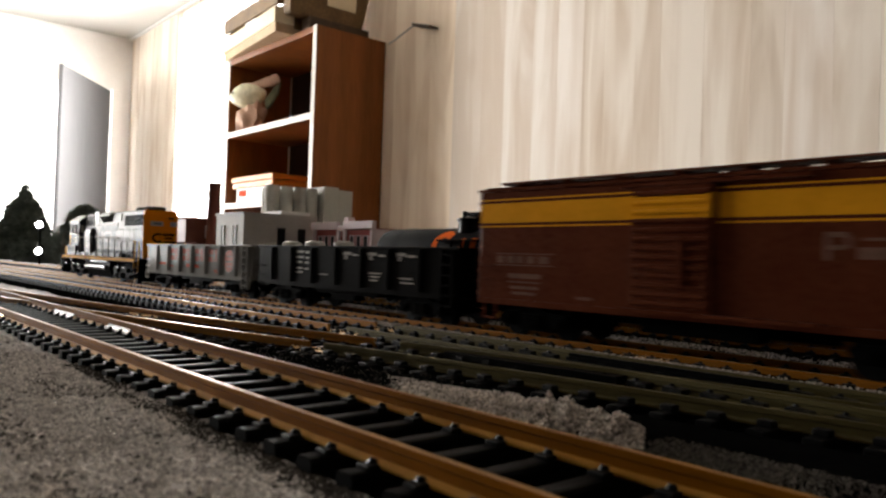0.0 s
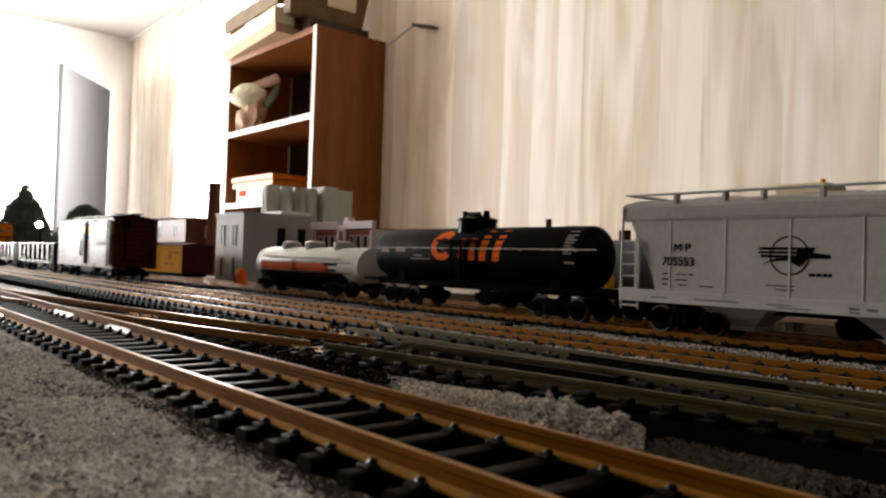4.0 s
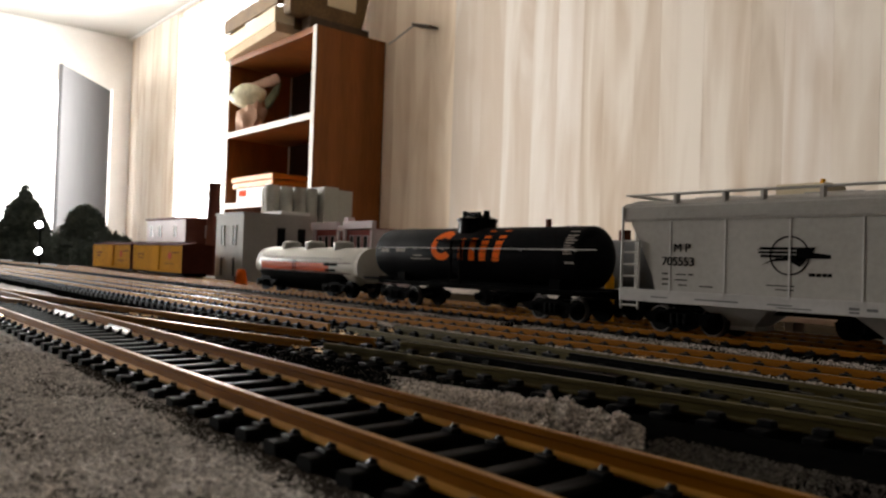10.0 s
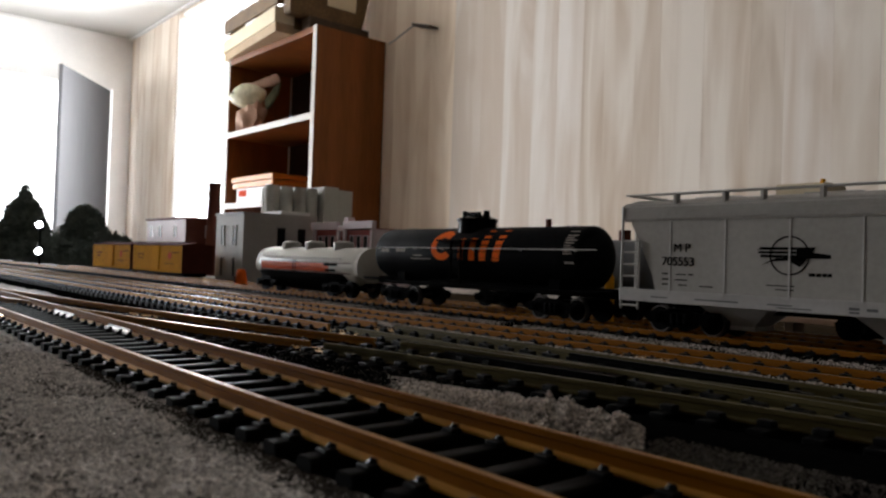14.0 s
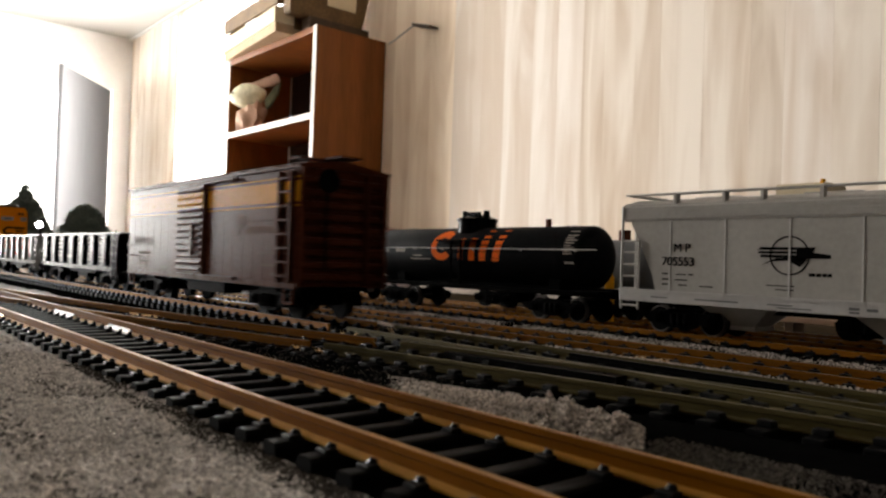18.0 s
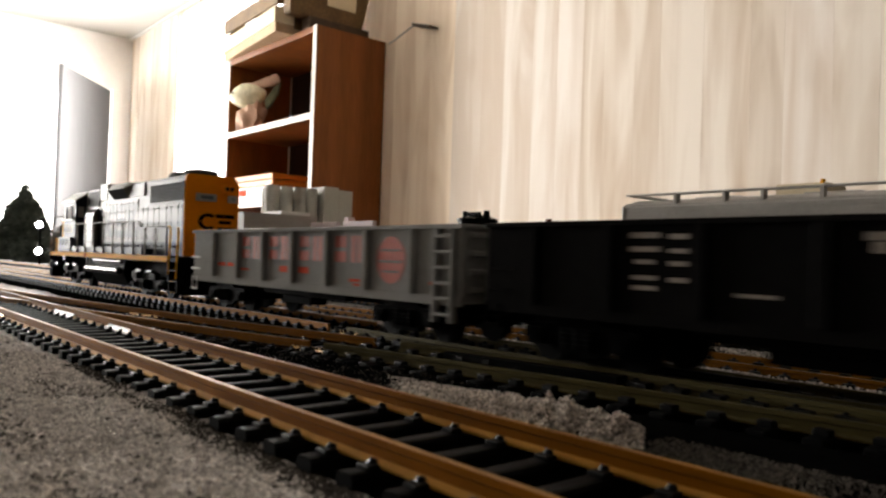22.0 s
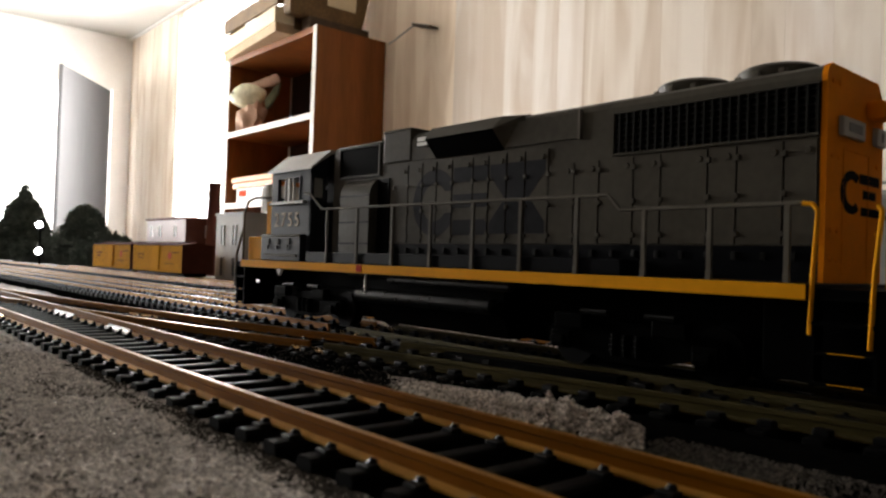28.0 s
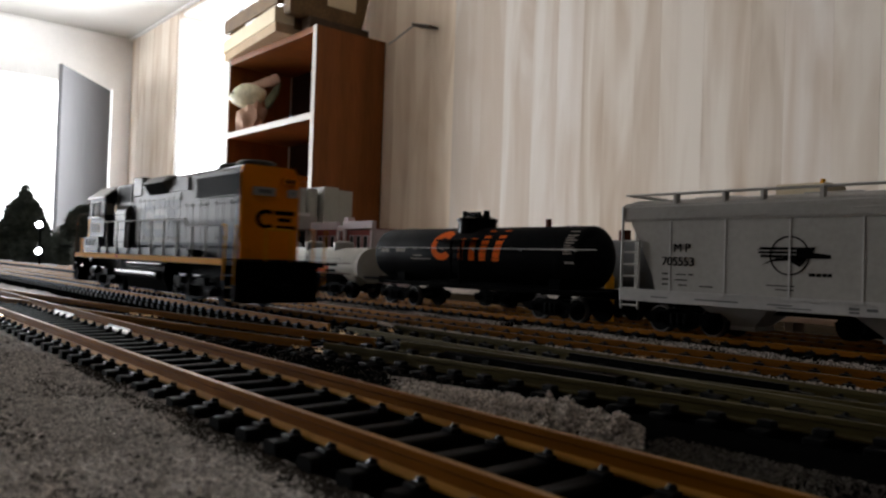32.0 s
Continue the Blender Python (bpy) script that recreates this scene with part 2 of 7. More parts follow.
# walls out of view, added dark to cut bounce light and reflections
structure("wall_west_dark", [(END_X - 0.12, Y0, FLOOR_Z, END_X, EWIN[0], CEIL_Z), (END_X - 0.12, EWIN[0], FLOOR_Z, END_X, EWIN[1], EWIN[2]), (END_X - 0.12, EWIN[0], EWIN[3], END_X, EWIN[1], CEIL_Z)],
          M_DARKWALL, "unseen dark part of the end wall, added to cut bounce light", "wall")
structure("wall_south", [(END_X, Y0 - 0.12, FLOOR_Z, X1, Y0, CEIL_Z)], M_DARKWALL, "unseen dark wall of the room, added to cut bounce light", "wall")
structure("wall_east", [(X1, Y0, FLOOR_Z, X1 + 0.12, WALL_Y, CEIL_Z)], M_DARKWALL, "unseen dark wall of the room, added to cut bounce light", "wall")
for nm, r in (("backdrop_window", (WIN[0] - 1.2, WALL_Y + 0.9, -1.0, WIN[1] + 0.8, WALL_Y + 0.92, 2.6)), ("backdrop_door", (END_X - 1.5, -3.0, -1.0, END_X - 1.48, 3.0, 2.6))):
    structure(nm, [r], M_OUT, "overexposed daylight outdoors", "backdrop")
# planks of the north wall, edge to edge with narrow grooves
rng = random.Random(5)
SEAMS = [-2.148, -2.049, -1.945, -1.823, -1.689, -1.592, -1.473, -1.380, -1.290, -1.218, -1.121, -1.046, -0.930, -0.813, -0.738, -0.637, -0.547, -0.43]
xs = [-2.9 + 0.125 * i for i in range(6)] + SEAMS + [-0.43 + 0.13 * i for i in range(1, 12)]
for a, b in zip(xs, xs[1:]):
    if b - a < 0.02:
        continue
    bm = bmesh.new()
    w, h = b - a - 0.0002, 1.42 + 0.6
    box_bm(bm, -w / 2, -0.006, -h / 2, w / 2, -0.0005, h / 2, bevel=0.0004)
    # tone by region: uneven wash, plus the wall's light gradient put into colour
    wash = M_PLANK_WARM if a < -1.83 else M_PLANK_BARE if abs(a + 0.813) < 0.01 else M_PLANK_PALE if -1.83 < a < -1.3 or abs(a + 0.738) < 0.01 else M_PLANK
    shared("plank", mesh_of("plank", bm, wash), wall_n, Matrix.Translation(((a + b) / 2, WALL_Y, CEIL_Z - h / 2 - 0.002)))
xs = [END_X + 0.02 + 0.128 * i for i in range(8)]
for a, b in zip(xs, xs[1:]):
    if b > WIN[0] - 0.05:
        break
    bm = bmesh.new()
    box_bm(bm, -(b - a) / 2 + 0.001, -0.006, -1.0, (b - a) / 2 - 0.001, -0.0005, 1.0, bevel=0.0022)
    shared("plank", mesh_of("plank", bm, M_PLANK), wall_n, Matrix.Translation(((a + b) / 2, WALL_Y, CEIL_Z - 1.002)))

# window of the north wall
win = thing("window_1", "white framed window full of daylight beside the bookcase", "window", kind="structure")
T = 0.06
boxes("window_frame", [(WIN[0] - T + 0.004, WALL_Y - 0.02, WIN[2] - T, WIN[0] + 0.004, WALL_Y + 0.115, WIN[3] - 0.02), (WIN[1] - 0.004, WALL_Y - 0.02, WIN[2] - T, WIN[1] + T, WALL_Y + 0.115, WIN[3] - 0.02),
      (WIN[0] + 0.004, WALL_Y - 0.02, WIN[3] - 0.012, WIN[1] - 0.004, WALL_Y + 0.115, WIN[3] + 0.003), (WIN[0] + 0.004, WALL_Y + 0.02, 0.68, WIN[1], WALL_Y + 0.05, 0.72)], M_WHITE, win, k=1, bevel=0.004)
boxes("window_sill", [(WIN[0] + 0.005, WALL_Y - 0.06, WIN[2] - 0.03, WIN[1], WALL_Y + 0.1, WIN[2])], M_WHITE, win, k=1, bevel=0.004)
# door frame and open door
dfm = thing("door_1", "grey painted door standing open into the room", "door", kind="structure")
boxes("door_frame", [(END_X, DOOR[1], FLOOR_Z, END_X + 0.02, DOOR[1] + 0.07, DOOR[2] + 0.07), (END_X, DOOR[0] - 0.07, FLOOR_Z, END_X + 0.02, DOOR[0], DOOR[2] + 0.07), (END_X, DOOR[0], DOOR[2], END_X + 0.02, DOOR[1], DOOR[2] + 0.07)], M_WHITE, dfm, "white door frame", k=1, bevel=0.003)
DH = DOOR[2] - 0.02 - FLOOR_Z - 0.01
leaf_m = Matrix.Translation((END_X + 0.04, DOOR[1] - 0.03, FLOOR_Z + 0.01)) @ Euler((0, 0, radians(-38))).to_matrix().to_4x4()
bm = bmesh.new()
box_bm(bm, 0, -0.012, 0, 0.66, 0.012, DH, bevel=0.003)
leaf = part("door_leaf", bm, M_DOOR, dfm, k=1)
leaf.matrix_basis = leaf_m
for zz in (0.25, DH / 2, DH - 0.22):
    bm = bmesh.new()
    cyl_bm(bm, (-0.006, -0.025, zz - 0.05), (-0.006, -0.025, zz + 0.05), 0.009)
    h = part("hinge", bm, M_STEEL, leaf, "steel hinge", k=1)
bm = bmesh.new()
cyl_bm(bm, (0.60, -0.02, 1.0), (0.60, -0.07, 1.0), 0.012)
bmesh.ops.create_uvsphere(bm, u_segments=14, v_segments=8, radius=0.028, matrix=Matrix.Translation((0.60, -0.08, 1.0)))
part("door_knob", bm, M_STEEL, leaf, "round metal knob", True, k=1)
# cornice along the far wall heads
structure("trim", [(END_X, WALL_Y - 0.03, CEIL_Z - 0.014, X1, WALL_Y - 0.007, CEIL_Z - 0.002), (END_X + 0.001, Y0, CEIL_Z - 0.014, END_X + 0.012, WALL_Y - 0.03, CEIL_Z - 0.002)], M_WHITE, "narrow white ceiling trim", "trim", bevel=0.004)

# ---- bookcase ----
BX0, BX1, BY0, BY1 = -2.905, -2.205, 1.30, 1.59
bc = thing("bookcase", "tall red-brown wooden bookcase with pale front edges", "bookcase")
BT = 0.815
for nm, x0, x1 in (("side_panel", BX0, BX0 + 0.022), ("side_panel", BX1 - 0.022, BX1)):
    boxes(nm, [(x0, BY0 + 0.003, FLOOR_Z, x1, BY1, BT)], M_SHELF, bc, k=1, bevel=0.001)
    boxes("edge_band", [(x0, BY0, FLOOR_Z, x1, BY0 + 0.0025, BT)], M_EDGE, bc, "pale edge banding", k=1)
# panel coloured dark for the shade inside the shelves
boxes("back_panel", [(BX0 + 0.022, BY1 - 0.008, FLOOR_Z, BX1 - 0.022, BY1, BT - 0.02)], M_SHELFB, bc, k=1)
boxes("top_board", [(BX0 + 0.022, BY0 + 0.003, BT - 0.022, BX1 - 0.022, BY1 - 0.008, BT)], M_SHELF, bc, k=1)
for zz in (0.515, 0.225, -0.07, -0.37, -0.67):
    boxes("shelf", [(BX0 + 0.022, BY0 + 0.003, zz - 0.022, BX1 - 0.022, BY1 - 0.008, zz)], M_SHELF, bc, k=1)
    boxes("edge_band", [(BX0 + 0.022, BY0, zz - 0.022, BX1 - 0.022, BY0 + 0.0025, zz)], M_EDGE, bc, "pale edge banding", k=1)

# ---- table and ground ----
TX0, TX1, TY0, TY1 = -2.45, 0.6, -0.35, 0.85
tb = thing("layout_table", "long wooden table that carries the model railway", "table")
boxes("table_top", [(TX0, TY0, -0.045, TX1, TY1, -0.014)], M_TABLE, tb, k=1, bevel=0.002)
for x in (TX0 + 0.05, TX1 - 0.12):
    for y in (TY0 + 0.05, TY1 - 0.12):
        boxes("leg", [(x, y, FLOOR_Z, x + 0.07, y + 0.07, -0.045)], M_TABLE, tb, k=1, bevel=0.003)


LEVEL_Y = (-400, 36, 60, 70, 84, 112, 128, 160, 189, 256, 317, 900)
LEVEL_Z = (-1.7, -1.8, -2.6, -5.0, -5.2, -5.7, -6.3, -6.9, -8.4, -8.8, -10.4, -10.8)


def ground_z(x, y):
    """Height of the ground in millimetres."""
    z = float(np.interp(y, LEVEL_Y, LEVEL_Z))
    return z + 0.8 * (noise.noise((x * 0.02, y * 0.03, 0)) - 0.1) + 0.45 * noise.noise((x * 0.11, y * 0.11, 4)) + 0.35 * noise.noise((x * 0.31, y * 0.31, 7))


def sheet(name, xs, ys, material):
    verts = [(x * MM, y * MM, ground_z(x, y) * MM) for x in xs for y in ys]
    n = len(ys)
    faces = [(i * n + j, (i + 1) * n + j, (i + 1) * n + j + 1, i * n + j + 1) for i in range(len(xs) - 1) for j in range(n - 1)]
    me = bpy.data.meshes.new(name)
    me.from_pydata(verts, [], faces)
    me.materials.append(material)
    me.shade_smooth()
    return new(name, me)


gx = np.concatenate([np.arange(TX0 * 1000, -700, 25), np.arange(-700, -260, 7), np.arange(-260, 60, 2.2), np.arange(60, TX1 * 1000 + 1, 20)])
gy = np.concatenate([np.arange(TY0 * 1000, 0, 20), np.arange(0, 110, 2.2), np.arange(110, 330, 6), np.arange(330, TY1 * 1000 + 1, 20)])
tagged(sheet("ground", gx, gy, M_GROUND), "grey scatter material covering the layout board", "ground", kind="structure")

# ---- tracks ----


def rail_path(points, y_off):
    """Points of one rail, set off to the side of the centre line."""
    out = []
    for i, p in enumerate(points):
        a, b = points[max(0, i - 1)], points[min(len(points) - 1, i + 1)]
        dx, dy = b[0] - a[0], b[1] - a[1]
        d = math.hypot(dx, dy)
        out.append((p[0] - dy / d * y_off, p[1] + dx / d * y_off, p[2]))
    return out


PROFILE = [(-0.45, 0), (0.45, 0), (0.45, -0.75), (0.2, -0.95), (0.2, -1.95), (1.1, -2.25), (1.1, -2.54), (-1.1, -2.54), (-1.1, -2.25), (-0.2, -1.95), (-0.2, -0.95), (-0.45, -0.75)]


def rail_bm(path):
    bm = bmesh.new()
    rings = []
    for i, p in enumerate(path):
        a, b = path[max(0, i - 1)], path[min(len(path) - 1, i + 1)]
        dx, dy = b[0] - a[0], b[1] - a[1]
        d = math.hypot(dx, dy)
        nx, ny = -dy / d, dx / d
        rings.append([bm.verts.new((p[0] + nx * u, p[1] + ny * u, p[2] + v)) for u, v in PROFILE])
    n = len(PROFILE)
    for r, s in zip(rings, rings[1:]):
        for j in range(n):
            bm.faces.new((r[j], r[(j + 1) % n], s[(j + 1) % n], s[j]))
    bm.faces.new(rings[0]), bm.faces.new(rings[-1][::-1])
    bmesh.ops.recalc_face_normals(bm, faces=bm.faces)
    return bm


def line(x0, x1, y, z, step=30):
    n = max(2, int(abs(x1 - x0) / step))
    return [(x0 + (x1 - x0) * i / n, y, z) for i in range(n + 1)]


def tie_mesh(length=29.0, chair=0.42):
    bm = bmesh.new()
    h = length / 2
    prof = [(-1.45, -2.4), (1.45, -2.4), (1.4, -0.55), (1.1, -0.12), (0.6, 0), (-0.6, 0), (-1.1, -0.12), (-1.4, -0.55)]
    a = [bm.verts.new((u, -h, v)) for u, v in prof]
    b = [bm.verts.new((u, h, v)) for u, v in prof]
    for i in range(8):
        bm.faces.new((a[i], a[(i + 1) % 8], b[(i + 1) % 8], b[i]))
    bm.faces.new(a[::-1]), bm.faces.new(b)
    for s in (-8.65, 8.65):
        for o in (-1.9, 1.9):
            box_bm(bm, -1.0 - 0.3 * (chair > 1), s + o * 1.05 - 0.8, -0.15, 1.0 + 0.3 * (chair > 1), s + o * 1.05 + 0.8, chair, 0.2)
            cyl_bm(bm, (0, s + o * 0.8, chair - 0.1), (0, s + o * 0.72, chair + 0.43), 0.62, 0.4, 8)
    bmesh.ops.recalc_face_normals(bm, faces=bm.faces)
    me = mesh_of("tie", bm, M_TIE, k=MM)
    me.materials.append(M_SPIKE)
    for p in me.polygons:
        if p.center.z > 0.00012:
            p.material_index = 1
    return me


TIE = tie_mesh()
TIE_SHORT = tie_mesh(26.8)
TIE_HIGH = tie_mesh(29.0, 1.25)


def track(label, points, rail_rows, tie_from, tie_to, pitch=7.3, tie=TIE, jitter=0.15, group="tracks of the layout"):
    """Rails and ties; rail_rows: (side offset, x from, x to, material)."""
    t = thing("railway_track", label, "track", group=group, kind="structure")
    for off, a, b, m in rail_rows:
        path = [p for p in rail_path(points, off) if a - 1 <= p[0] <= b + 1]
        ob = part("rail", rail_bm(path), m, t)
        # foot of the older rails is near black: shade put into its colour
        if m in (M_BRASS, M_RAIL):
            ob.data.materials.append(M_FOOT if m is M_BRASS else M_RAILF)
            ob.data.materials.append(M_HEAD if m is M_BRASS else M_HEADF)
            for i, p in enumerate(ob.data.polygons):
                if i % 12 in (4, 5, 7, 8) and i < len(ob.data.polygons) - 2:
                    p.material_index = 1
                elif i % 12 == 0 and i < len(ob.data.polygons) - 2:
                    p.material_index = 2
    acc, nxt = 0.0, 0.0
    far = bmesh.new()
    r = random.Random(len(points))
    for p, q in zip(points, points[1:]):
        d = math.dist(p, q)
        while nxt <= acc + d:
            u = (nxt - acc) / d
            c = [p[i] + (q[i] - p[i]) * u for i in range(3)]
            ang = math.atan2(q[1] - p[1], q[0] - p[0]) + r.uniform(-1, 1) * 0.012
            if tie_from <= c[0] <= tie_to:
                m = Matrix.Translation((c[0] * MM, (c[1] + r.uniform(-1, 1) * jitter) * MM, (c[2] - 2.5) * MM)) @ Matrix.Rotation(ang, 4, "Z")
                shared("tie", tie, t, m)
            elif c[0] < tie_from:
                v0 = len(far.verts)
                box_bm(far, c[0] - 1.2, c[1] - 14.5, c[2] - 4.5, c[0] + 1.2, c[1] + 14.5, c[2] - 1.7)
            nxt += pitch
        acc += d
    if len(far.verts):
        part("far_ties", far, M_TIE, t)["kind"] = "stuff"
    else:
        far.free()
    return t


R = 8.65


def smooth_path(knots, step=6.0):
    """Catmull-Rom line through the knots."""
    k = [knots[0]] + list(knots) + [knots[-1]]
    out = []
    for a, b, c, d in zip(k, k[1:], k[2:], k[3:]):
        n = max(1, int(math.dist(b, c) / step))
        for i in range(n):
            t = i / n
            out.append(tuple(0.5 * (2 * b[j] + (c[j] - a[j]) * t + (2 * a[j] - 5 * b[j] + 4 * c[j] - d[j]) * t * t + (3 * b[j] - a[j] - 3 * c[j] + d[j]) * t ** 3) for j in range(3)))
    return out + [tuple(knots[-1])]


def joiner(parent, x0, x1, y0, y1, z, material=None):
    """A sleeve of bright sheet metal round the foot of a rail at a joint."""
    bm = bmesh.new()
    prof = [(-1.45, -2.62), (-1.45, -2.05), (-0.55, -1.75), (-0.55, -1.35), (0.55, -1.35), (0.55, -1.75), (1.45, -2.05), (1.45, -2.62)]
    a = [bm.verts.new((x0, y0 + u, z + v)) for u, v in prof]
    b = [bm.verts.new((x1, y1 + u, z + v)) for u, v in prof]
    for i in range(8):
        bm.faces.new((a[i], a[(i + 1) % 8], b[(i + 1) % 8], b[i]))
    bm.faces.new(a[::-1]), bm.faces.new(b)
    bmesh.ops.recalc_face_normals(bm, faces=bm.faces)
    return part("rail_joiner", bm, material or M_JOIN, parent, "bright metal rail joiner")


M_JOIN = mat("new_brass", (0.75, 0.55, 0.32), 0.25, 1.0, scale=200)
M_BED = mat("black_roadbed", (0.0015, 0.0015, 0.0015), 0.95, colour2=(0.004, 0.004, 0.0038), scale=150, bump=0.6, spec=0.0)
ta = track("nearest track of tarnished brass rails on black plastic ties", line(-2300, 420, YA, ZA), [(-R, -2300, 420, M_BRASS), (R, -2300, 420, M_BRASS)], -640, 160, tie=TIE_SHORT)
joiner(ta, -203, -186, YA + R, YA + R, ZA, M_STEEL)
joiner(ta, -258, -236, YA + R, YA + R, ZA, M_STEEL)
joiner(ta, -272, -240, YA - R, YA - R, ZA)
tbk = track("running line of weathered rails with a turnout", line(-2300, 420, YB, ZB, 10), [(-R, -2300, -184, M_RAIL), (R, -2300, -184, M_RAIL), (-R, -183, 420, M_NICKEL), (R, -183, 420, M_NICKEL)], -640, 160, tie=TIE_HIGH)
joiner(tbk, -190, -176, YB + R, YB + R, ZB)
joiner(tbk, -189, -174, YB - R, YB - R, ZB)
pcross = smooth_path([(70, 128.0, 0), (0, 122.5, 0), (-36, 117.6, 0), (-85, 111.2, 0), (-128, 105.2, 0), (-150, 101.0, 0), (-194, 91.5, 0), (-240, 81.5, 0.4), (-300, 69, 1.0), (-360, 59, 1.6), (-430, 53.6, 2), (-520, YA, 2)])[::-1]
tcr = track("crossover track between the two nearest lines", [(x, y, z - 0.05) for x, y, z in pcross], [(-R, -420, -150, M_RAIL), (R, -420, -151, M_RAIL), (-R, -149, 40, M_NICKEL), (R, -150, 40, M_NICKEL)], -330, -95)


def cross_y(x):
    return float(np.interp(x, [p[0] for p in pcross], [p[1] for p in pcross]))


joiner(tcr, -159, -145, cross_y(-159) - R, cross_y(-145) - R, -0.05)
joiner(tcr, -262, -244, cross_y(-262) + R, cross_y(-244) + R, 0.4)
joiner(tcr, -258, -240, cross_y(-258) - R, cross_y(-240) - R, 0.4)
# long ties that carry both routes of the turnout
for i in range(34):
    x = -152 + i * 7.3
    y0, y1 = cross_y(x) - 14.2, 128.5 + 14.5
    bm = bmesh.new()
    box_bm(bm, -1.45, y0, -2.4, 1.45, y1, 0, 0.35)
    for yr in (cross_y(x) - R, cross_y(x) + R, YB - R, YB + R):
        for o in (-1.7, 1.7):
            box_bm(bm, -1.2, yr + o * 1.2 - 0.95, -0.15, 1.2, yr + o * 1.2 + 0.95, 1.0, 0.3)
    tie = part("long_tie", bm, M_TIE, tcr)
    tie.matrix_basis = Matrix.Translation((x * MM, 0, -2.35 * MM))
    tie.data.materials.append(M_SPIKE)
    for p in tie.data.polygons:
        if p.center.z > 0.0002:
            p.material_index = 1
bm = bmesh.new()
for yy0, yy1 in ((-2.2, 1.6),):
    v = [bm.verts.new((x, cross_y(x) + R - 1 + d, z)) for x, d, z in ((-128, -1.4, -0.9), (-84, -2.6, -0.9), (-84, 2.2, -0.9), (-128, 1.2, -0.9), (-128, -1.4, -2.5), (-84, -2.6, -2.5), (-84, 2.2, -2.5), (-128, 1.2, -2.5))]
    for f in ((0, 1, 2, 3), (7, 6, 5, 4), (0, 4, 5, 1), (1, 5, 6, 2), (2, 6, 7, 3), (3, 7, 4, 0)):
        bm.faces.new([v[i] for i in f])
bmesh.ops.recalc_face_normals(bm, faces=bm.faces)
part("frog", bm, M_TIE, tcr, "black plastic frog of the turnout")
for x0, x1, yo in ((-120, -70, -5.9), (-110, -60, 5.9)):
    part("guard_rail", rail_bm([(x, YB + yo, ZB - 0.3) for x in np.linspace(x0, x1, 6)]), M_TIE, tcr, "black guard rail")
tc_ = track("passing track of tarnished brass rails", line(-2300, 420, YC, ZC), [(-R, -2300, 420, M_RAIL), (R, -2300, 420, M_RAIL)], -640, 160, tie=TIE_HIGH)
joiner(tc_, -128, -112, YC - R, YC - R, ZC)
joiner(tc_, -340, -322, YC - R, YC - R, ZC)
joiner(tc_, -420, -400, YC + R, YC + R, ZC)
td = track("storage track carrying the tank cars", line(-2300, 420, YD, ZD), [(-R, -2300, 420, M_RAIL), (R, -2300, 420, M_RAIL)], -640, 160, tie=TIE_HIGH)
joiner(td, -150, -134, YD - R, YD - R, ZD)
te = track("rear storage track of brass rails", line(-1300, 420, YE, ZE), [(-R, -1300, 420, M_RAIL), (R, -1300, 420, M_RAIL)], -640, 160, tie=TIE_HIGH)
joiner(te, -250, -225, YE - R, YE - R, ZE)

# black roadbed under each line; the rear two widened to paint in shade
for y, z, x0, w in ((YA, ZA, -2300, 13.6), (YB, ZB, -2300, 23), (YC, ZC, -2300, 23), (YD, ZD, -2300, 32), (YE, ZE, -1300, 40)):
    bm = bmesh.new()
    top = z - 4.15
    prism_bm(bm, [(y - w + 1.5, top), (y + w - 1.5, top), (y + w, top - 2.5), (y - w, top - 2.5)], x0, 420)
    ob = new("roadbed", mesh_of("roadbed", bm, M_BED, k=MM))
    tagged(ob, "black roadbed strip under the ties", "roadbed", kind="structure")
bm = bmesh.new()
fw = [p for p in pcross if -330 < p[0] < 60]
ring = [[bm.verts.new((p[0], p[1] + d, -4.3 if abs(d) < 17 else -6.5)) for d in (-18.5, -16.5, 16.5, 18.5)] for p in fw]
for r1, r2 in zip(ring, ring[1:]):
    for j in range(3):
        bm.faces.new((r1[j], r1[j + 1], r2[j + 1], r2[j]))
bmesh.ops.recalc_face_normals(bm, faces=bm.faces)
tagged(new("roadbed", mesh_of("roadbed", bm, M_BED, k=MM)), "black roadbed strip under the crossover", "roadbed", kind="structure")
# black sheet here also stands in for the ties' shadow
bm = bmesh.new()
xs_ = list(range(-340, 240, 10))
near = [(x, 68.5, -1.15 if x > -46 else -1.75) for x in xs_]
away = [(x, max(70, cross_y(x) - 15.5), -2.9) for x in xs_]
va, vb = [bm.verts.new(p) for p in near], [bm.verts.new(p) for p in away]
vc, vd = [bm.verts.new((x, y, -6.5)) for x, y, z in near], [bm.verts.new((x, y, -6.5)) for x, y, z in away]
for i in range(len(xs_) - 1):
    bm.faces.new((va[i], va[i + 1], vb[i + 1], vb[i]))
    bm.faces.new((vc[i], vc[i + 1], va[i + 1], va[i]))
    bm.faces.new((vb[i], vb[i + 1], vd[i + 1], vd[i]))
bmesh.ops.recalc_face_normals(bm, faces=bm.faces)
tagged(new("roadbed", mesh_of("roadbed", bm, M_BED, k=MM)), "black board between the tracks, also painting in tie shade", "roadbed", kind="structure")


# loose granules: each a small uneven octahedron
M_GRAN = mat("grey_tan_granules", (0.42, 0.385, 0.36), 0.9, colour2=(0.98, 0.925, 0.865), scale=30, fine=1600, island=0.5, spec=0.2)
M_HEAP = mat("grey_granules", (0.26, 0.225, 0.195), 0.95, colour2=(0.80, 0.72, 0.64), scale=60, fine=1600, island=0.55, spec=0.1)
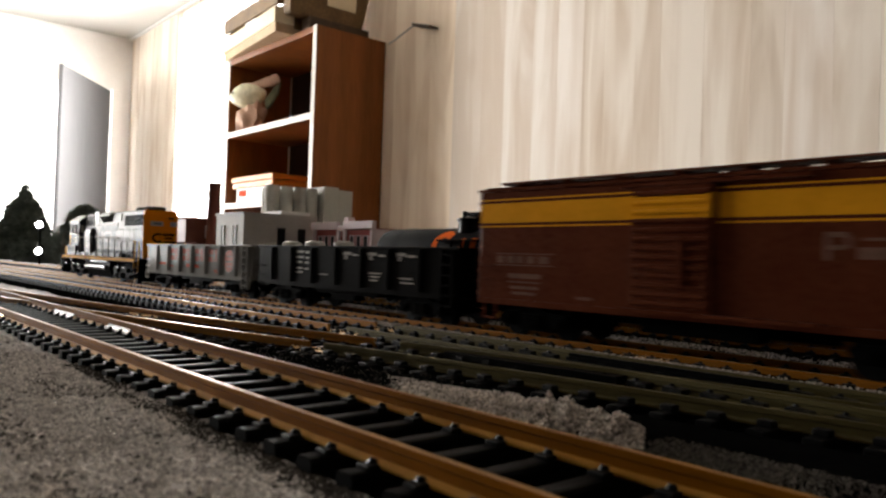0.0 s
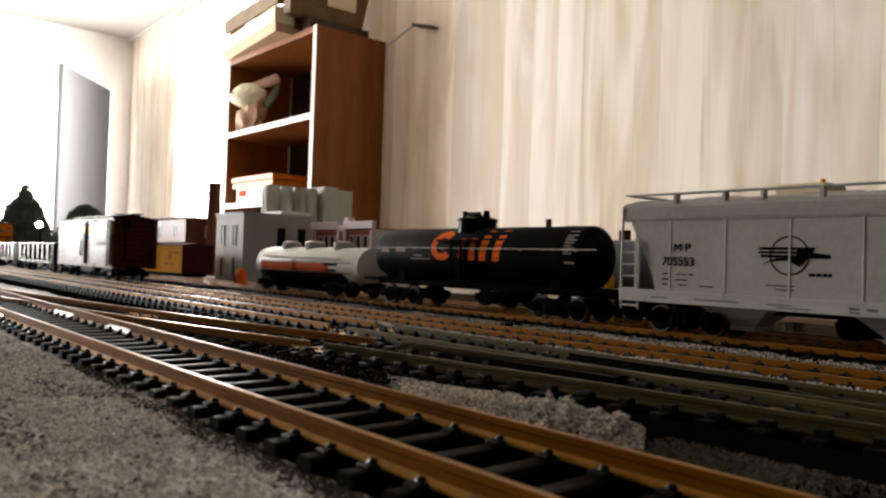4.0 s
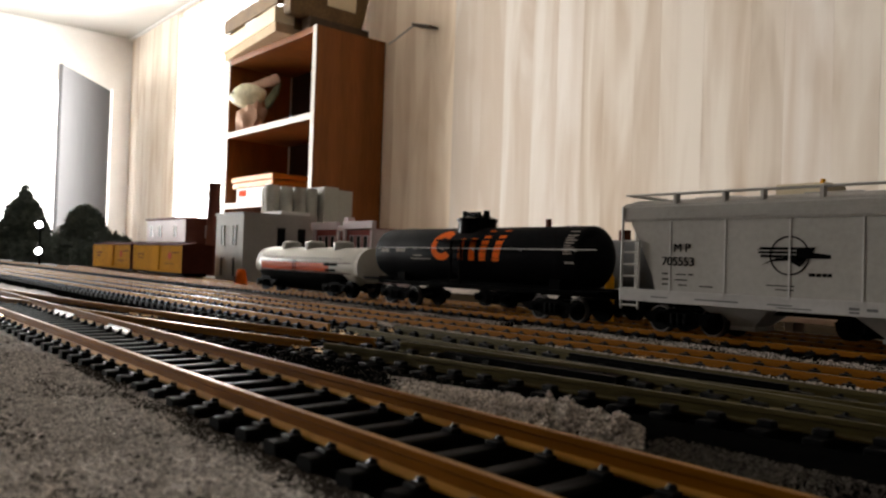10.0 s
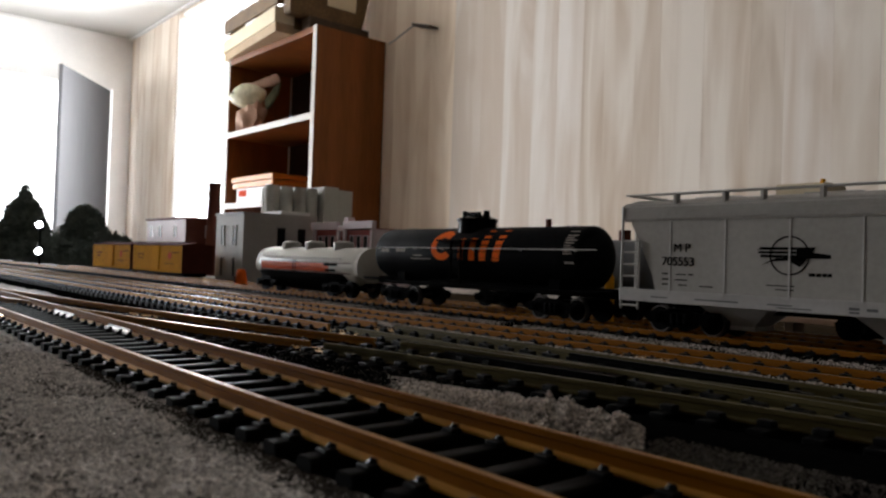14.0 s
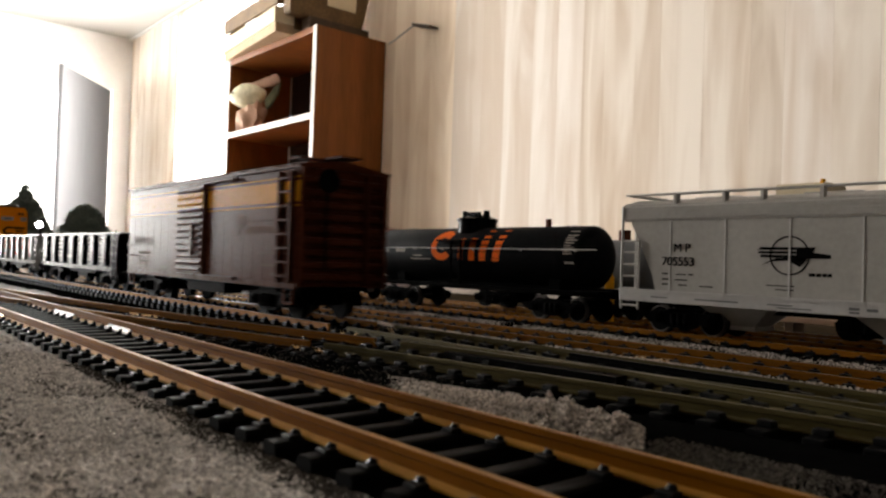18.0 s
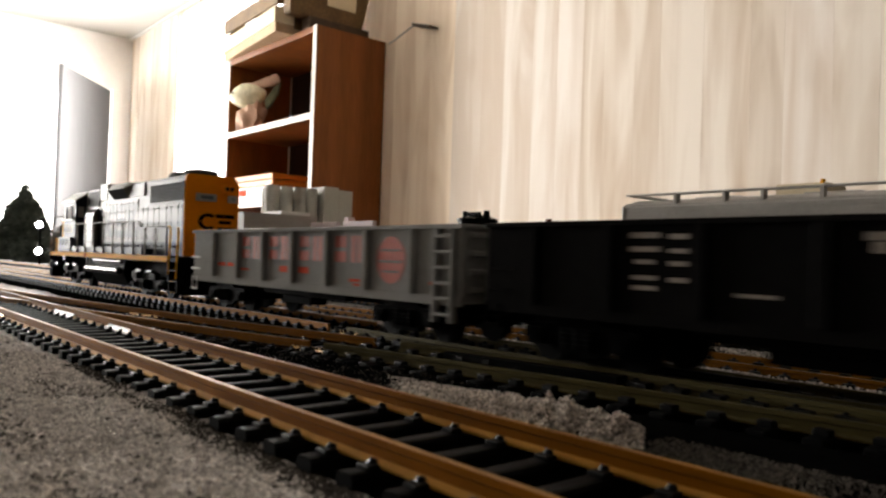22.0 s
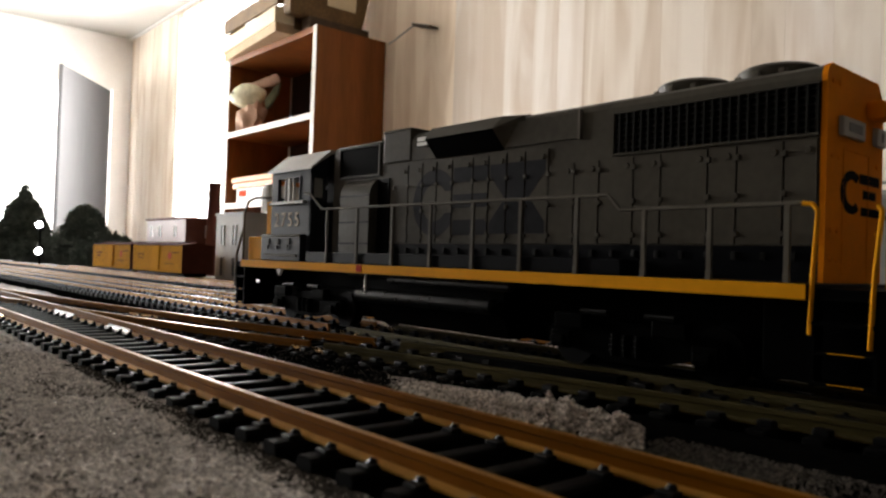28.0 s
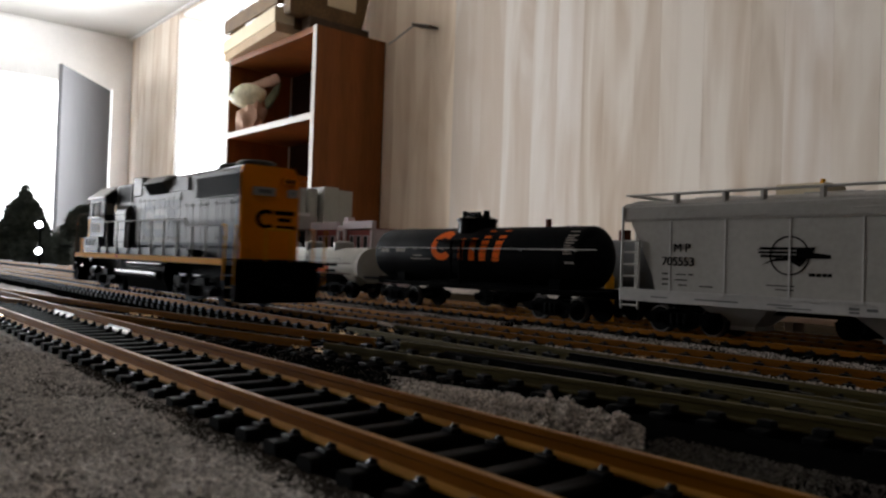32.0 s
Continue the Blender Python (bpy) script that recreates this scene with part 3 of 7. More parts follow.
M_SPECK = mat("brown_grey_granules", (0.10, 0.088, 0.08), 0.95, colour2=(0.36, 0.325, 0.30), scale=60, fine=1600, island=0.5, spec=0.0)
M_BALLAST_SHADE = mat("dark_granules", (0.04, 0.035, 0.030), 0.95, colour2=(0.14, 0.124, 0.106), scale=60, fine=1600, island=0.4, spec=0.0)


def granules(name, label, spots, size, seed, material, flat=0.75):
    r = np.random.default_rng(seed)
    n = len(spots)
    base = np.array([(1, 0, 0), (-1, 0, 0), (0, 1, 0), (0, -1, 0), (0, 0, 1), (0, 0, -1)], float)
    tri = np.array([(0, 2, 4), (2, 1, 4), (1, 3, 4), (3, 0, 4), (2, 0, 5), (1, 2, 5), (3, 1, 5), (0, 3, 5)])
    ang = r.uniform(0, 6.28, n)
    ca, sa = np.cos(ang)[:, None], np.sin(ang)[:, None]
    v = base[None] * r.uniform(0.5, 1.3, (n, 6, 1)) * (size * r.uniform(0.55, 1.25, n))[:, None, None] * np.array([1, 1, flat])
    x = v[:, :, 0] * ca - v[:, :, 1] * sa + 0.3 * v[:, :, 2]
    y = v[:, :, 0] * sa + v[:, :, 1] * ca
    v = np.stack([x, y, v[:, :, 2]], 2) + spots[:, None, :]
    f = (tri[None] + 6 * np.arange(n)[:, None, None]).reshape(-1, 3)
    me = bpy.data.meshes.new(name)
    me.from_pydata((v.reshape(-1, 3) * MM).tolist(), [], f.tolist())
    me.materials.append(material)
    return tagged(new(name, me), label, "ballast", kind="stuff")


def strewn(n, x0, x1, y0, y1, seed, lift=0.0, clump=0.0, level=None):
    """Spots on the ground (or at a given height), thinned into patches by clump."""
    r = np.random.default_rng(seed)
    out = []
    while len(out) < n:
        x, y = r.uniform(x0, x1), r.uniform(y0, y1)
        if clump and noise.noise((x * 0.06, y * 0.09, seed)) < r.uniform(-0.6, 0.35):
            continue
        out.append((x, y, (ground_z(x, y) if level is None else level) + lift + r.uniform(-0.12, 0.2)))
    return np.array(out)


granules("scatter", "loose tan granules on the open ground", np.concatenate([strewn(52000, -170, 4, -20, 39, 1), strewn(14000, -420, -60, 16, 38, 2)]), 0.29, 3, M_GRAN, 0.75)
specks = strewn(16000, -200, 6, -20, 38.5, 21, 0.16)
keep = np.array([noise.noise((x * 0.055, y * 0.085, 3)) + 0.5 * noise.noise((x * 0.21, y * 0.26, 8)) > 0.30 or k % 23 == 0 for k, (x, y, z) in enumerate(specks)])
granules("dark_scatter", "dark patches among the ground granules", specks[keep], 0.34, 22, M_SPECK)
hr = np.random.default_rng(8)
heap = []
while len(heap) < 24000:
    x, y = hr.uniform(-150, -46), hr.uniform(70.2, 95)
    q = -x / y
    if q < 0.668 or q > 1.45 or hr.uniform() < (q - 0.95) * 2.6 or y > cross_y(x) - 16.5:
        continue
    rough = 0.7 * noise.noise((x * 0.2, y * 0.2, 2)) + 0.9 * noise.noise((x * 0.5, y * 0.5, 5))
    ridge = np.interp(q, (0.668, 0.70, 0.80, 0.96, 1.1, 1.22, 1.45), (0.5, 1.9, 2.6, 2.0, 1.0, 0.4, 0.1)) * max(0.1, 0.76 + rough * 1.75)
    prof = 1 - abs(y - 75.5) / np.interp(q, (0.668, 0.8, 1.1, 1.75), (12, 15, 11, 6))
    if prof <= 0 or prof + 0.5 * rough < hr.uniform(-0.1, 0.2):
        continue
    heap.append((x, y, -2.0 + ridge * prof ** 0.7 * hr.uniform(0.72, 1.05)))
granules("ballast_heap", "ragged heap of grey ballast beside the track", np.concatenate([np.array(heap), strewn(4200, -330, -105, 68.8, 73.5, 31, 0.0, 0.8, -1.5)]), 0.29, 4, M_HEAP)
# strips next to the near ties paint in the ties' soft shadow
granules("dark_ballast_and_shade", "dark ballast between the tracks, and dark granules for shade beside the ties", np.concatenate([strewn(17000, -52, 70, 69, 83, 9, 0.05, 0.6, -1.5), strewn(6500, -150, 4, 37.2, 39.8, 12, 0.12, 0.5), strewn(2200, -115, 4, 35.6, 37.6, 13, 0.12, 1.0), strewn(2500, -330, -60, 69, 90, 10, 0.0, 1.0, -1.7)]), 0.2, 14, M_BALLAST_SHADE)
granules("ballast_strip", "thin strip of grey ballast between the tracks", np.concatenate([strewn(9000, -420, 60, 165, 175, 5, 0.0, 0.5, -5.0), strewn(8000, -520, 60, 228, 242, 6, 0.0, 0.5, -6.9)]), 0.38, 5, M_HEAP)
M_EARTH = mat("brown_backdrop_ground", (0.035, 0.025, 0.016), 0.95, colour2=(0.07, 0.05, 0.032), scale=50, fine=600, bump=0.5, spec=0.0)
structure("ground_strip", [(-545, 345, -13.0, 420, 470, -10.1)], M_EARTH, "strip of dark brown ground behind the rear track", "ground", k=MM, bevel=0.8)
# ---- rolling stock: built in millimetres, left end at x = 0, centre line at y = 0, rail tops at z = 0 ----
M_BOX = mat("oxide_red_paint", (0.068, 0.0155, 0.007), 0.28, colour2=(0.102, 0.029, 0.0135), scale=70, fine=700, spec=0.019, rv=0.05)
M_YEL = mat("yellow_paint", (0.66, 0.29, 0.013), 0.28, spread=0.10, scale=80, spec=0.019, rv=0.05)
M_LOGREY = mat("engine_grey_paint", (0.062, 0.056, 0.045), 0.35, colour2=(0.084, 0.077, 0.062), scale=60, fine=600, spec=0.045, rv=0.06)
M_LORAIL = mat("engine_rail_paint", (0.095, 0.086, 0.07), 0.6, colour2=(0.13, 0.118, 0.096), scale=60, spec=0.06)
M_LOCAB = mat("engine_cab_paint", (0.019, 0.021, 0.027), 0.4, colour2=(0.030, 0.033, 0.040), scale=60, spec=0.03)
M_LOROOF = mat("engine_lit_roof_paint", (0.24, 0.225, 0.20), 0.4, colour2=(0.32, 0.30, 0.27), scale=60, fine=600)
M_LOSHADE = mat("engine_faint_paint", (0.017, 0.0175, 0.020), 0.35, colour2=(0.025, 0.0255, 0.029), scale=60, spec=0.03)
M_CABNO = mat("tan_number_paint", (0.62, 0.49, 0.34), 0.6, spread=0.15, scale=300)
M_PIPE = mat("dark_pipe_paint", (0.005, 0.005, 0.005), 0.3, colour2=(0.008, 0.008, 0.008), scale=80, spec=0.10)
M_LODARK = mat("engine_dark_fittings", (0.014, 0.014, 0.013), 0.5, spread=0.1, scale=60, spec=0.04)
M_LOEND = mat("engine_orange_paint", (0.84, 0.255, 0.006), 0.6, spread=0.06, scale=60, spec=0.02)
M_LOBLUE = mat("engine_navy_and_shade", (0.0035, 0.004, 0.0055), 0.4, spread=0.1, scale=60, spec=0.03)
M_LOYEL = mat("engine_yellow_paint", (0.78, 0.34, 0.010), 0.6, spread=0.06, scale=60, spec=0.02)
M_GON = mat("pale_grey_paint", (0.24, 0.235, 0.225), 0.12, colour2=(0.30, 0.295, 0.28), scale=50, fine=500, spec=0.008, rv=0.03)
M_RED = mat("red_lettering", (0.55, 0.07, 0.03), 0.7, spread=0.12, scale=200, spec=0.02)
M_GRED = mat("faded_red_lettering", (0.40, 0.085, 0.055), 0.5, spread=0.15, scale=200, spec=0.1)
M_HOP = mat("hopper_grey_paint", (0.35, 0.335, 0.305), 0.45, colour2=(0.43, 0.41, 0.375), scale=40, fine=500)
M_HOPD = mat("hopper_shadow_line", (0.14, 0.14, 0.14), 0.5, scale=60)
M_ORANGE = mat("orange_lettering", (0.80, 0.14, 0.015), 0.7, spread=0.08, scale=100, spec=0.02)
M_ORANGEB = mat("orange_red_band", (0.55, 0.075, 0.012), 0.5, spread=0.1, scale=80, spec=0.05)
M_CREAMC = mat("cream_card", (0.66, 0.56, 0.38), 0.7, colour2=(0.76, 0.66, 0.47), scale=12, fine=120)
M_CREAM = mat("cream_plastic", (0.70, 0.66, 0.58), 0.4, spread=0.05, scale=50)
M_MARK = mat("white_stencil", (0.62, 0.60, 0.56), 0.55, spread=0.15, scale=300)
M_WORN = mat("worn_lettering", (0.15, 0.085, 0.062), 0.6, spread=0.3, scale=300, spec=0.01)
M_FADED = mat("faded_stencil", (0.26, 0.225, 0.19), 0.6, spread=0.25, scale=300)
M_WHEEL = mat("dark_wheel_metal", (0.004, 0.004, 0.004), 0.5, 0.0, spread=0.2, scale=200, spec=0.03)
M_TREAD = mat("polished_tread", (0.24, 0.22, 0.20), 0.4, 1.0, scale=200)
M_BLACKM = mat("satin_black", (0.0042, 0.004, 0.004), 0.25, colour2=(0.0075, 0.0072, 0.0068), scale=60, spec=0.014, rv=0.03)
M_REEF = mat("reefer_yellow", (0.60, 0.27, 0.014), 0.95, colour2=(0.70, 0.33, 0.022), scale=60, fine=500, spec=0.02)
M_REEFD = mat("reefer_brown", (0.075, 0.022, 0.014), 0.8, colour2=(0.11, 0.035, 0.022), scale=60, spec=0.02)


def glyphs(text, size, material, parent, m, name="lettering", label="", depth=0.12):
    """Lettering in the built-in font, as a thin mesh; m places its lower left corner, size is the height of a capital."""
    cu = bpy.data.curves.new(name, "FONT")
    cu.body, cu.size, cu.extrude = text, size / 0.70 * MM, depth / 2 * MM
    tmp = bpy.data.objects.new(name, cu)
    scene.collection.objects.link(tmp)
    bpy.context.view_layer.update()
    me = bpy.data.meshes.new_from_object(tmp)
    bpy.data.objects.remove(tmp)
    me.materials.clear()
    me.materials.append(material)
    ob = new(name, me)
    ob.parent, ob.matrix_basis = parent, m
    if label:
        ob["label"] = label
    return ob


def facing(x, y, z):
    """Stands lettering up on a side that faces -y."""
    return Matrix.Translation((x * MM, y * MM, z * MM)) @ Matrix.Rotation(radians(90), 4, "X")


def bars(parent, y, rows, material, label="unreadable stencilled lines", d=0.1, name="stencil"):
    """Plain bars on a side at y: rows of (x from, x to, z, height)."""
    for a, b, z, h in rows:
        boxes(name, [(a, y - d, z, b, y + 0.02, z + h)], material, parent, label)


def wheel_mesh():
    bm = bmesh.new()
    cyl_bm(bm, (0, -1.0, 0), (0, 1.0, 0), 5.0, 4.8, 20)
    cyl_bm(bm, (0, 1.0, 0), (0, 1.6, 0), 5.6, 5.5, 20)
    cyl_bm(bm, (0, -1.25, 0), (0, -0.95, 0), 1.5, 1.9, 12)
    return mesh_of("wheel", bm, M_WHEEL, True, MM)


WHEEL = wheel_mesh()
_bm = bmesh.new()
_r = bmesh.ops.create_cone(_bm, cap_ends=False, segments=20, radius1=5.06, radius2=5.0, depth=1.6, matrix=Matrix.Rotation(radians(90), 4, "X"))
TREAD = mesh_of("tread", _bm, M_TREAD, True, MM)


# bright worn rim on the outer face of a wheel
_bm = bmesh.new()
_rings = [[_bm.verts.new((r * math.cos(2 * math.pi * k / 24), y, r * math.sin(2 * math.pi * k / 24))) for k in range(24)] for r, y in ((4.98, -0.9), (4.9, -1.10), (4.5, -1.10), (4.42, -0.9))]
for _a, _b in zip(_rings, _rings[1:]):
    for k in range(24):
        _bm.faces.new((_a[k], _a[(k + 1) % 24], _b[(k + 1) % 24], _b[k]))
bmesh.ops.recalc_face_normals(_bm, faces=_bm.faces)
RIM = mesh_of("rim", _bm, M_TREAD, True, MM)


def side_frame_mesh(span):
    """Cast side frame of a bogie, drawn in the x-z plane."""
    bm = bmesh.new()
    h = span / 2
    side_bm(bm, [(-h - 4, 6.6), (-h - 3, 7.8), (-6, 8.2), (-4, 9.4), (4, 9.4), (6, 8.2), (h + 3, 7.8), (h + 4, 6.6), (h + 3, 4.0), (h - 2.5, 4.0), (5, 2.2), (-5, 2.2), (-h + 2.5, 4.0), (-h - 3, 4.0)], -0.9, 0.9)
    for s in (-h, h):
        box_bm(bm, s - 2.4, -1.7, 3.6, s + 2.4, -0.8, 7.0, 0.3)
        cyl_bm(bm, (s, -2.2, 5), (s, -1.2, 5), 1.3, seg=10)
    for x in (-2.6, 0, 2.6):
        cyl_bm(bm, (x, -1.2, 3.4), (x, -1.2, 7.4), 0.95, seg=8)
        for z in (4.0, 5.0, 6.0):
            cyl_bm(bm, (x, -1.2, z), (x, -1.2, z + 0.45), 1.25, seg=8)
    return mesh_of("side_frame", bm, M_BLACK, False, MM)


FRAME = side_frame_mesh(21)
FRAME_LONG = side_frame_mesh(31)


def bogie(parent, x, span=21, frame_mesh=None, rims=False):
    b = new("truck")
    b.empty_display_size = 0.01
    b.parent, b.matrix_basis = parent, Matrix.Translation((x * MM, 0, 0))
    # the bolster carries the frames and the wheels
    bm = bmesh.new()
    box_bm(bm, -4, -12, 4.5, 4, 12, 8.6, 0.5)
    for s in (-span / 2, span / 2):
        cyl_bm(bm, (s, -12.5, 5), (s, 12.5, 5), 0.9, seg=8)
    part("bolster", bm, M_BLACK, b)
    fm = frame_mesh or FRAME
    shared("side_frame", fm, b, Matrix.Translation((0, -12.6 * MM, 0)))
    shared("side_frame", fm, b, Matrix.Translation((0, 12.6 * MM, 0)) @ Matrix.Rotation(math.pi, 4, "Z"))
    for s in (-span / 2, span / 2):
        shared("wheel", WHEEL, b, Matrix.Translation((s * MM, -8.6 * MM, 5 * MM)))
        shared("wheel", WHEEL, b, Matrix.Translation((s * MM, 8.6 * MM, 5 * MM)) @ Matrix.Rotation(math.pi, 4, "Z"))
        if rims:
            shared("tread", TREAD, b, Matrix.Translation((s * MM, -8.6 * MM, 5 * MM)), "worn bright wheel tread")
        if rims:
            shared("rim", RIM, b, Matrix.Translation((s * MM, -8.6 * MM, 5 * MM)), "worn bright wheel rim")
    return b


def coupler(parent, x, way, z=8.0):
    bm = bmesh.new()
    box_bm(bm, min(x, x + way * 6), -1.5, z - 1.2, max(x, x + way * 6), 1.5, z + 1.2, 0.3)
    box_bm(bm, min(x + way * 5, x + way * 9), -2.2, z - 1.8, max(x + way * 5, x + way * 9), 1.0, z + 1.8, 0.4)
    cyl_bm(bm, (x + way * 7, -1.6, z - 3.2), (x + way * 7, -1.0, z - 8.6 + 4), 0.4, seg=6)
    part("coupler", bm, M_BLACK, parent, "black knuckle coupler")


def ladder(parent, x, y, z0, z1, w=7.0, rungs=7, material=None, depth=1.4, label=""):
    bm = bmesh.new()
    for i in range(rungs):
        z = z0 + (z1 - z0) * (i + 0.5) / rungs
        cyl_bm(bm, (x - w / 2 - 0.2, y - depth, z), (x + w / 2 + 0.2, y - depth, z), 0.42, seg=6)
    for s in (-w / 2, w / 2):
        box_bm(bm, x + s - 0.35, y - depth - 0.35, z0, x + s + 0.35, y + 0.02, z1)
    part("ladder", bm, material or M_BOX, parent, label)


# ---- boxcar ----
boxcar = thing("boxcar", "dark red-brown model boxcar with a yellow stripe", "boxcar")
BL, BW, Z0, Z1 = 153.7, 16.0, 10.5, 46.8
boxes("body", [(0.6, -BW, Z0, BL - 0.6, BW, Z1)], M_BOX, boxcar, bevel=0.35)
bm = bmesh.new()
prism_bm(bm, [(-BW - 0.8, Z1 - 0.1), (-BW - 0.8, Z1 + 0.7), (0, Z1 + 3.0), (BW + 0.8, Z1 + 0.7), (BW + 0.8, Z1 - 0.1)], -0.2, BL + 0.2)
part("roof", bm, M_BOX, boxcar)
for i in range(13):
    x = 4 + (BL - 8) * i / 12
    bm = bmesh.new()
    prism_bm(bm, [(-BW - 0.9, Z1 + 0.4), (-BW - 0.9, Z1 + 1.15), (0, Z1 + 3.5), (BW + 0.9, Z1 + 1.15), (BW + 0.9, Z1 + 0.4)], x - 0.5, x + 0.5)
    part("roof_seam", bm, M_BOX, boxcar)
each_box("roof_walk", [(-2.5, yy - 1.25, Z1 + 3.9, BL + 2.5, yy + 1.25, Z1 + 4.5) for yy in (-2.8, 0, 2.8)] + [(BL - 12, -14, Z1 + 3.2, BL - 5, -4.2, Z1 + 3.9), (5, 4.2, Z1 + 3.2, 12, 14, Z1 + 3.9)], M_BOX, boxcar)
for x in np.linspace(6, BL - 6, 8):
    boxes("roof_bracket", [(x - 0.5, -4, Z1 + 2.6, x + 0.5, 4, Z1 + 3.9)], M_BOX, boxcar)
for y, s in ((-BW, -1), (BW, 1)):
    ya, yb = (y - 1.5, y + 0.02) if s < 0 else (y - 0.02, y + 1.5)
    door = boxes("door", [(61.5, min(ya, yb), Z0 + 1.5, 85.5, max(ya, yb), Z1 - 1.6)], M_BOX, boxcar, bevel=0.25)
    yo = y + s * 1.5
    for i in range(13):
        z = Z0 + 3.2 + i * 2.45
        if z > Z1 - 3:
            break
        bm = bmesh.new()
        cyl_bm(bm, (62.6, yo, z), (84.4, yo, z), 0.8, seg=8)
        part("door_rib", bm, M_YEL if s < 0 and 36.8 < z < 42.4 else M_BOX, door, smooth=True)
    if s < 0:
        boxes("door_latch", [(76, yo - 1.2, Z0 + 8, 78, yo, Z0 + 20), (70, yo - 0.9, Z0 + 12, 77, yo, Z0 + 13.2)], M_BOX, door, bevel=0.2)
        boxes("door_stripe", [(61.6, yo - 0.14, 36.4, 85.4, yo + 0.02, 42.8)], M_YEL, door, "yellow painted band")
    each_box("door_track", [(58, min(y, y + s * 1.9), Z1 - 1.6, 110, max(y, y + s * 1.9), Z1 - 0.6), (58, min(y, y + s * 1.7), Z0 + 0.5, 112, max(y, y + s * 1.7), Z0 + 1.5)], M_BOX, boxcar)
    boxes("side_sill", [(0.8, min(y, y + s * 0.5), Z0 - 0.6, BL - 0.8, max(y, y + s * 0.5), Z0 + 1.2)], M_BOX, boxcar)
for a, b in ((0.7, 61.4), (86.5, BL - 0.7)):
    boxes("stripe", [(a, -BW - 0.07, 36.4, b, -BW + 0.02, 42.8)], M_YEL, boxcar, "yellow painted band")
    each_box("stripe_line", [(a, -BW - 0.07, 43.7, b, -BW + 0.02, 44.2), (a, -BW - 0.07, 35.0, b, -BW + 0.02, 35.5)], M_YEL, boxcar, "thin yellow line")
for x in np.linspace(8, 56, 7).tolist() + np.linspace(93, 146, 8).tolist():
    boxes("panel_seam", [(x - 0.2, -BW - 0.05, Z0 + 1.3, x + 0.2, -BW + 0.01, 34.9)], M_BOX, boxcar)
    boxes("panel_seam", [(x - 0.2, -BW - 0.10, 36.45, x + 0.2, -BW - 0.06, 42.75)], M_YEL, boxcar)
bars(boxcar, -BW, [(8, 33, 26.2, 0.35), (8, 33, 22.6, 0.35), (9, 12, 23.4, 2.3), (13.5, 16.5, 23.4, 2.3), (18, 20, 23.4, 2.3), (22, 25, 23.4, 2.3), (27, 31, 23.4, 2.3), (14, 28, 18.6, 1.5), (14, 28, 17.2, 0.4), (15, 27, 15.2, 0.9), (16, 26, 13.4, 0.9), (42, 48, 13.2, 0.9)], M_WORN)
bars(boxcar, -BW, [(112, 113.2, 26.2, 6.4), (113.2, 117, 31.4, 1.2), (113.2, 116.6, 28.6, 1.1), (116.4, 117.6, 29, 2.8), (119, 128, 26.6, 2.6), (129, 141, 26.8, 2.2), (120, 137, 30.6, 0.7), (139, 146, 22.6, 0.5), (128, 146, 20.2, 0.7), (130, 140, 16.2, 0.9), (136, 146, 13.4, 1.0)], M_WORN, "worn white lettering bars")
ladder(boxcar, BL - 7.5, -BW, Z0 + 1, Z1 - 1, 7.5, 8)
for z in (18, 22.5):
    bm = bmesh.new()
    cyl_bm(bm, (2, -BW - 1.2, z), (8, -BW - 1.2, z), 0.35, seg=6)
    part("grab_iron", bm, M_BOX, boxcar)
for xe, s in ((BL - 0.6, 1), (0.6, -1)):
    for i in range(9):
        z = Z0 + 2.8 + i * 3.7
        bm = bmesh.new()
        cyl_bm(bm, (xe + s * 0.15, -BW + 0.5, z), (xe + s * 0.15, BW - 0.5, z), 1.35, seg=10)
        part("end_rib", bm, M_BOX, boxcar)
    each_box("corner_post", [(xe - 0.5, yy - 0.6, Z0, xe + 0.75 * s + 0.5, yy + 0.6, Z1) for yy in (-BW + 0.7, BW - 0.7)], M_BOX, boxcar)
bm = bmesh.new()
for i in range(7):
    cyl_bm(bm, (BL + 2.2, 7, 13 + i * 4.6), (BL + 2.2, 13.5, 13 + i * 4.6), 0.42, seg=6)
for yy in (7, 13.5):
    box_bm(bm, BL + 0.2, yy - 0.35, 11, BL + 2.4, yy + 0.35, 46)
part("end_ladder", bm, M_BOX, boxcar)
bm = bmesh.new()
cyl_bm(bm, (BL + 2.6, -8.0, 43), (BL + 3.1, -8.0, 43), 3.6, seg=20)
cyl_bm(bm, (BL + 1.0, -8.0, 43), (BL + 2.6, -8.0, 43), 0.8, seg=8)
cyl_bm(bm, (BL + 1.6, -8.0, 16), (BL + 1.6, -8.0, 43), 0.4, seg=6)
part("brake_wheel", bm, M_BLACKM, boxcar, "dark brake wheel")
boxes("underframe", [(3, -5, 7.6, BL - 3, 5, Z0), (62, -13, 5.5, 96, -6, 9.6), (40, 4, 6, 58, 11, 9.8), (58, -1, 6, 110, 1, 7.5)], M_BLACK, boxcar, "black underframe with brake gear", bevel=0.3)
for x0 in (3, BL - 9):
    boxes("step", [(x0, -BW - 0.4, 5.0, x0 + 6, -BW + 0.6, 5.7), (x0, -BW - 0.2, 5.6, x0 + 0.7, -BW + 0.4, Z0), (x0 + 5.3, -BW - 0.2, 5.6, x0 + 6, -BW + 0.4, Z0)], M_BOX, boxcar)
for x in (23, BL - 23):
    bogie(boxcar, x)
coupler(boxcar, 1, -1), coupler(boxcar, BL - 1, 1)


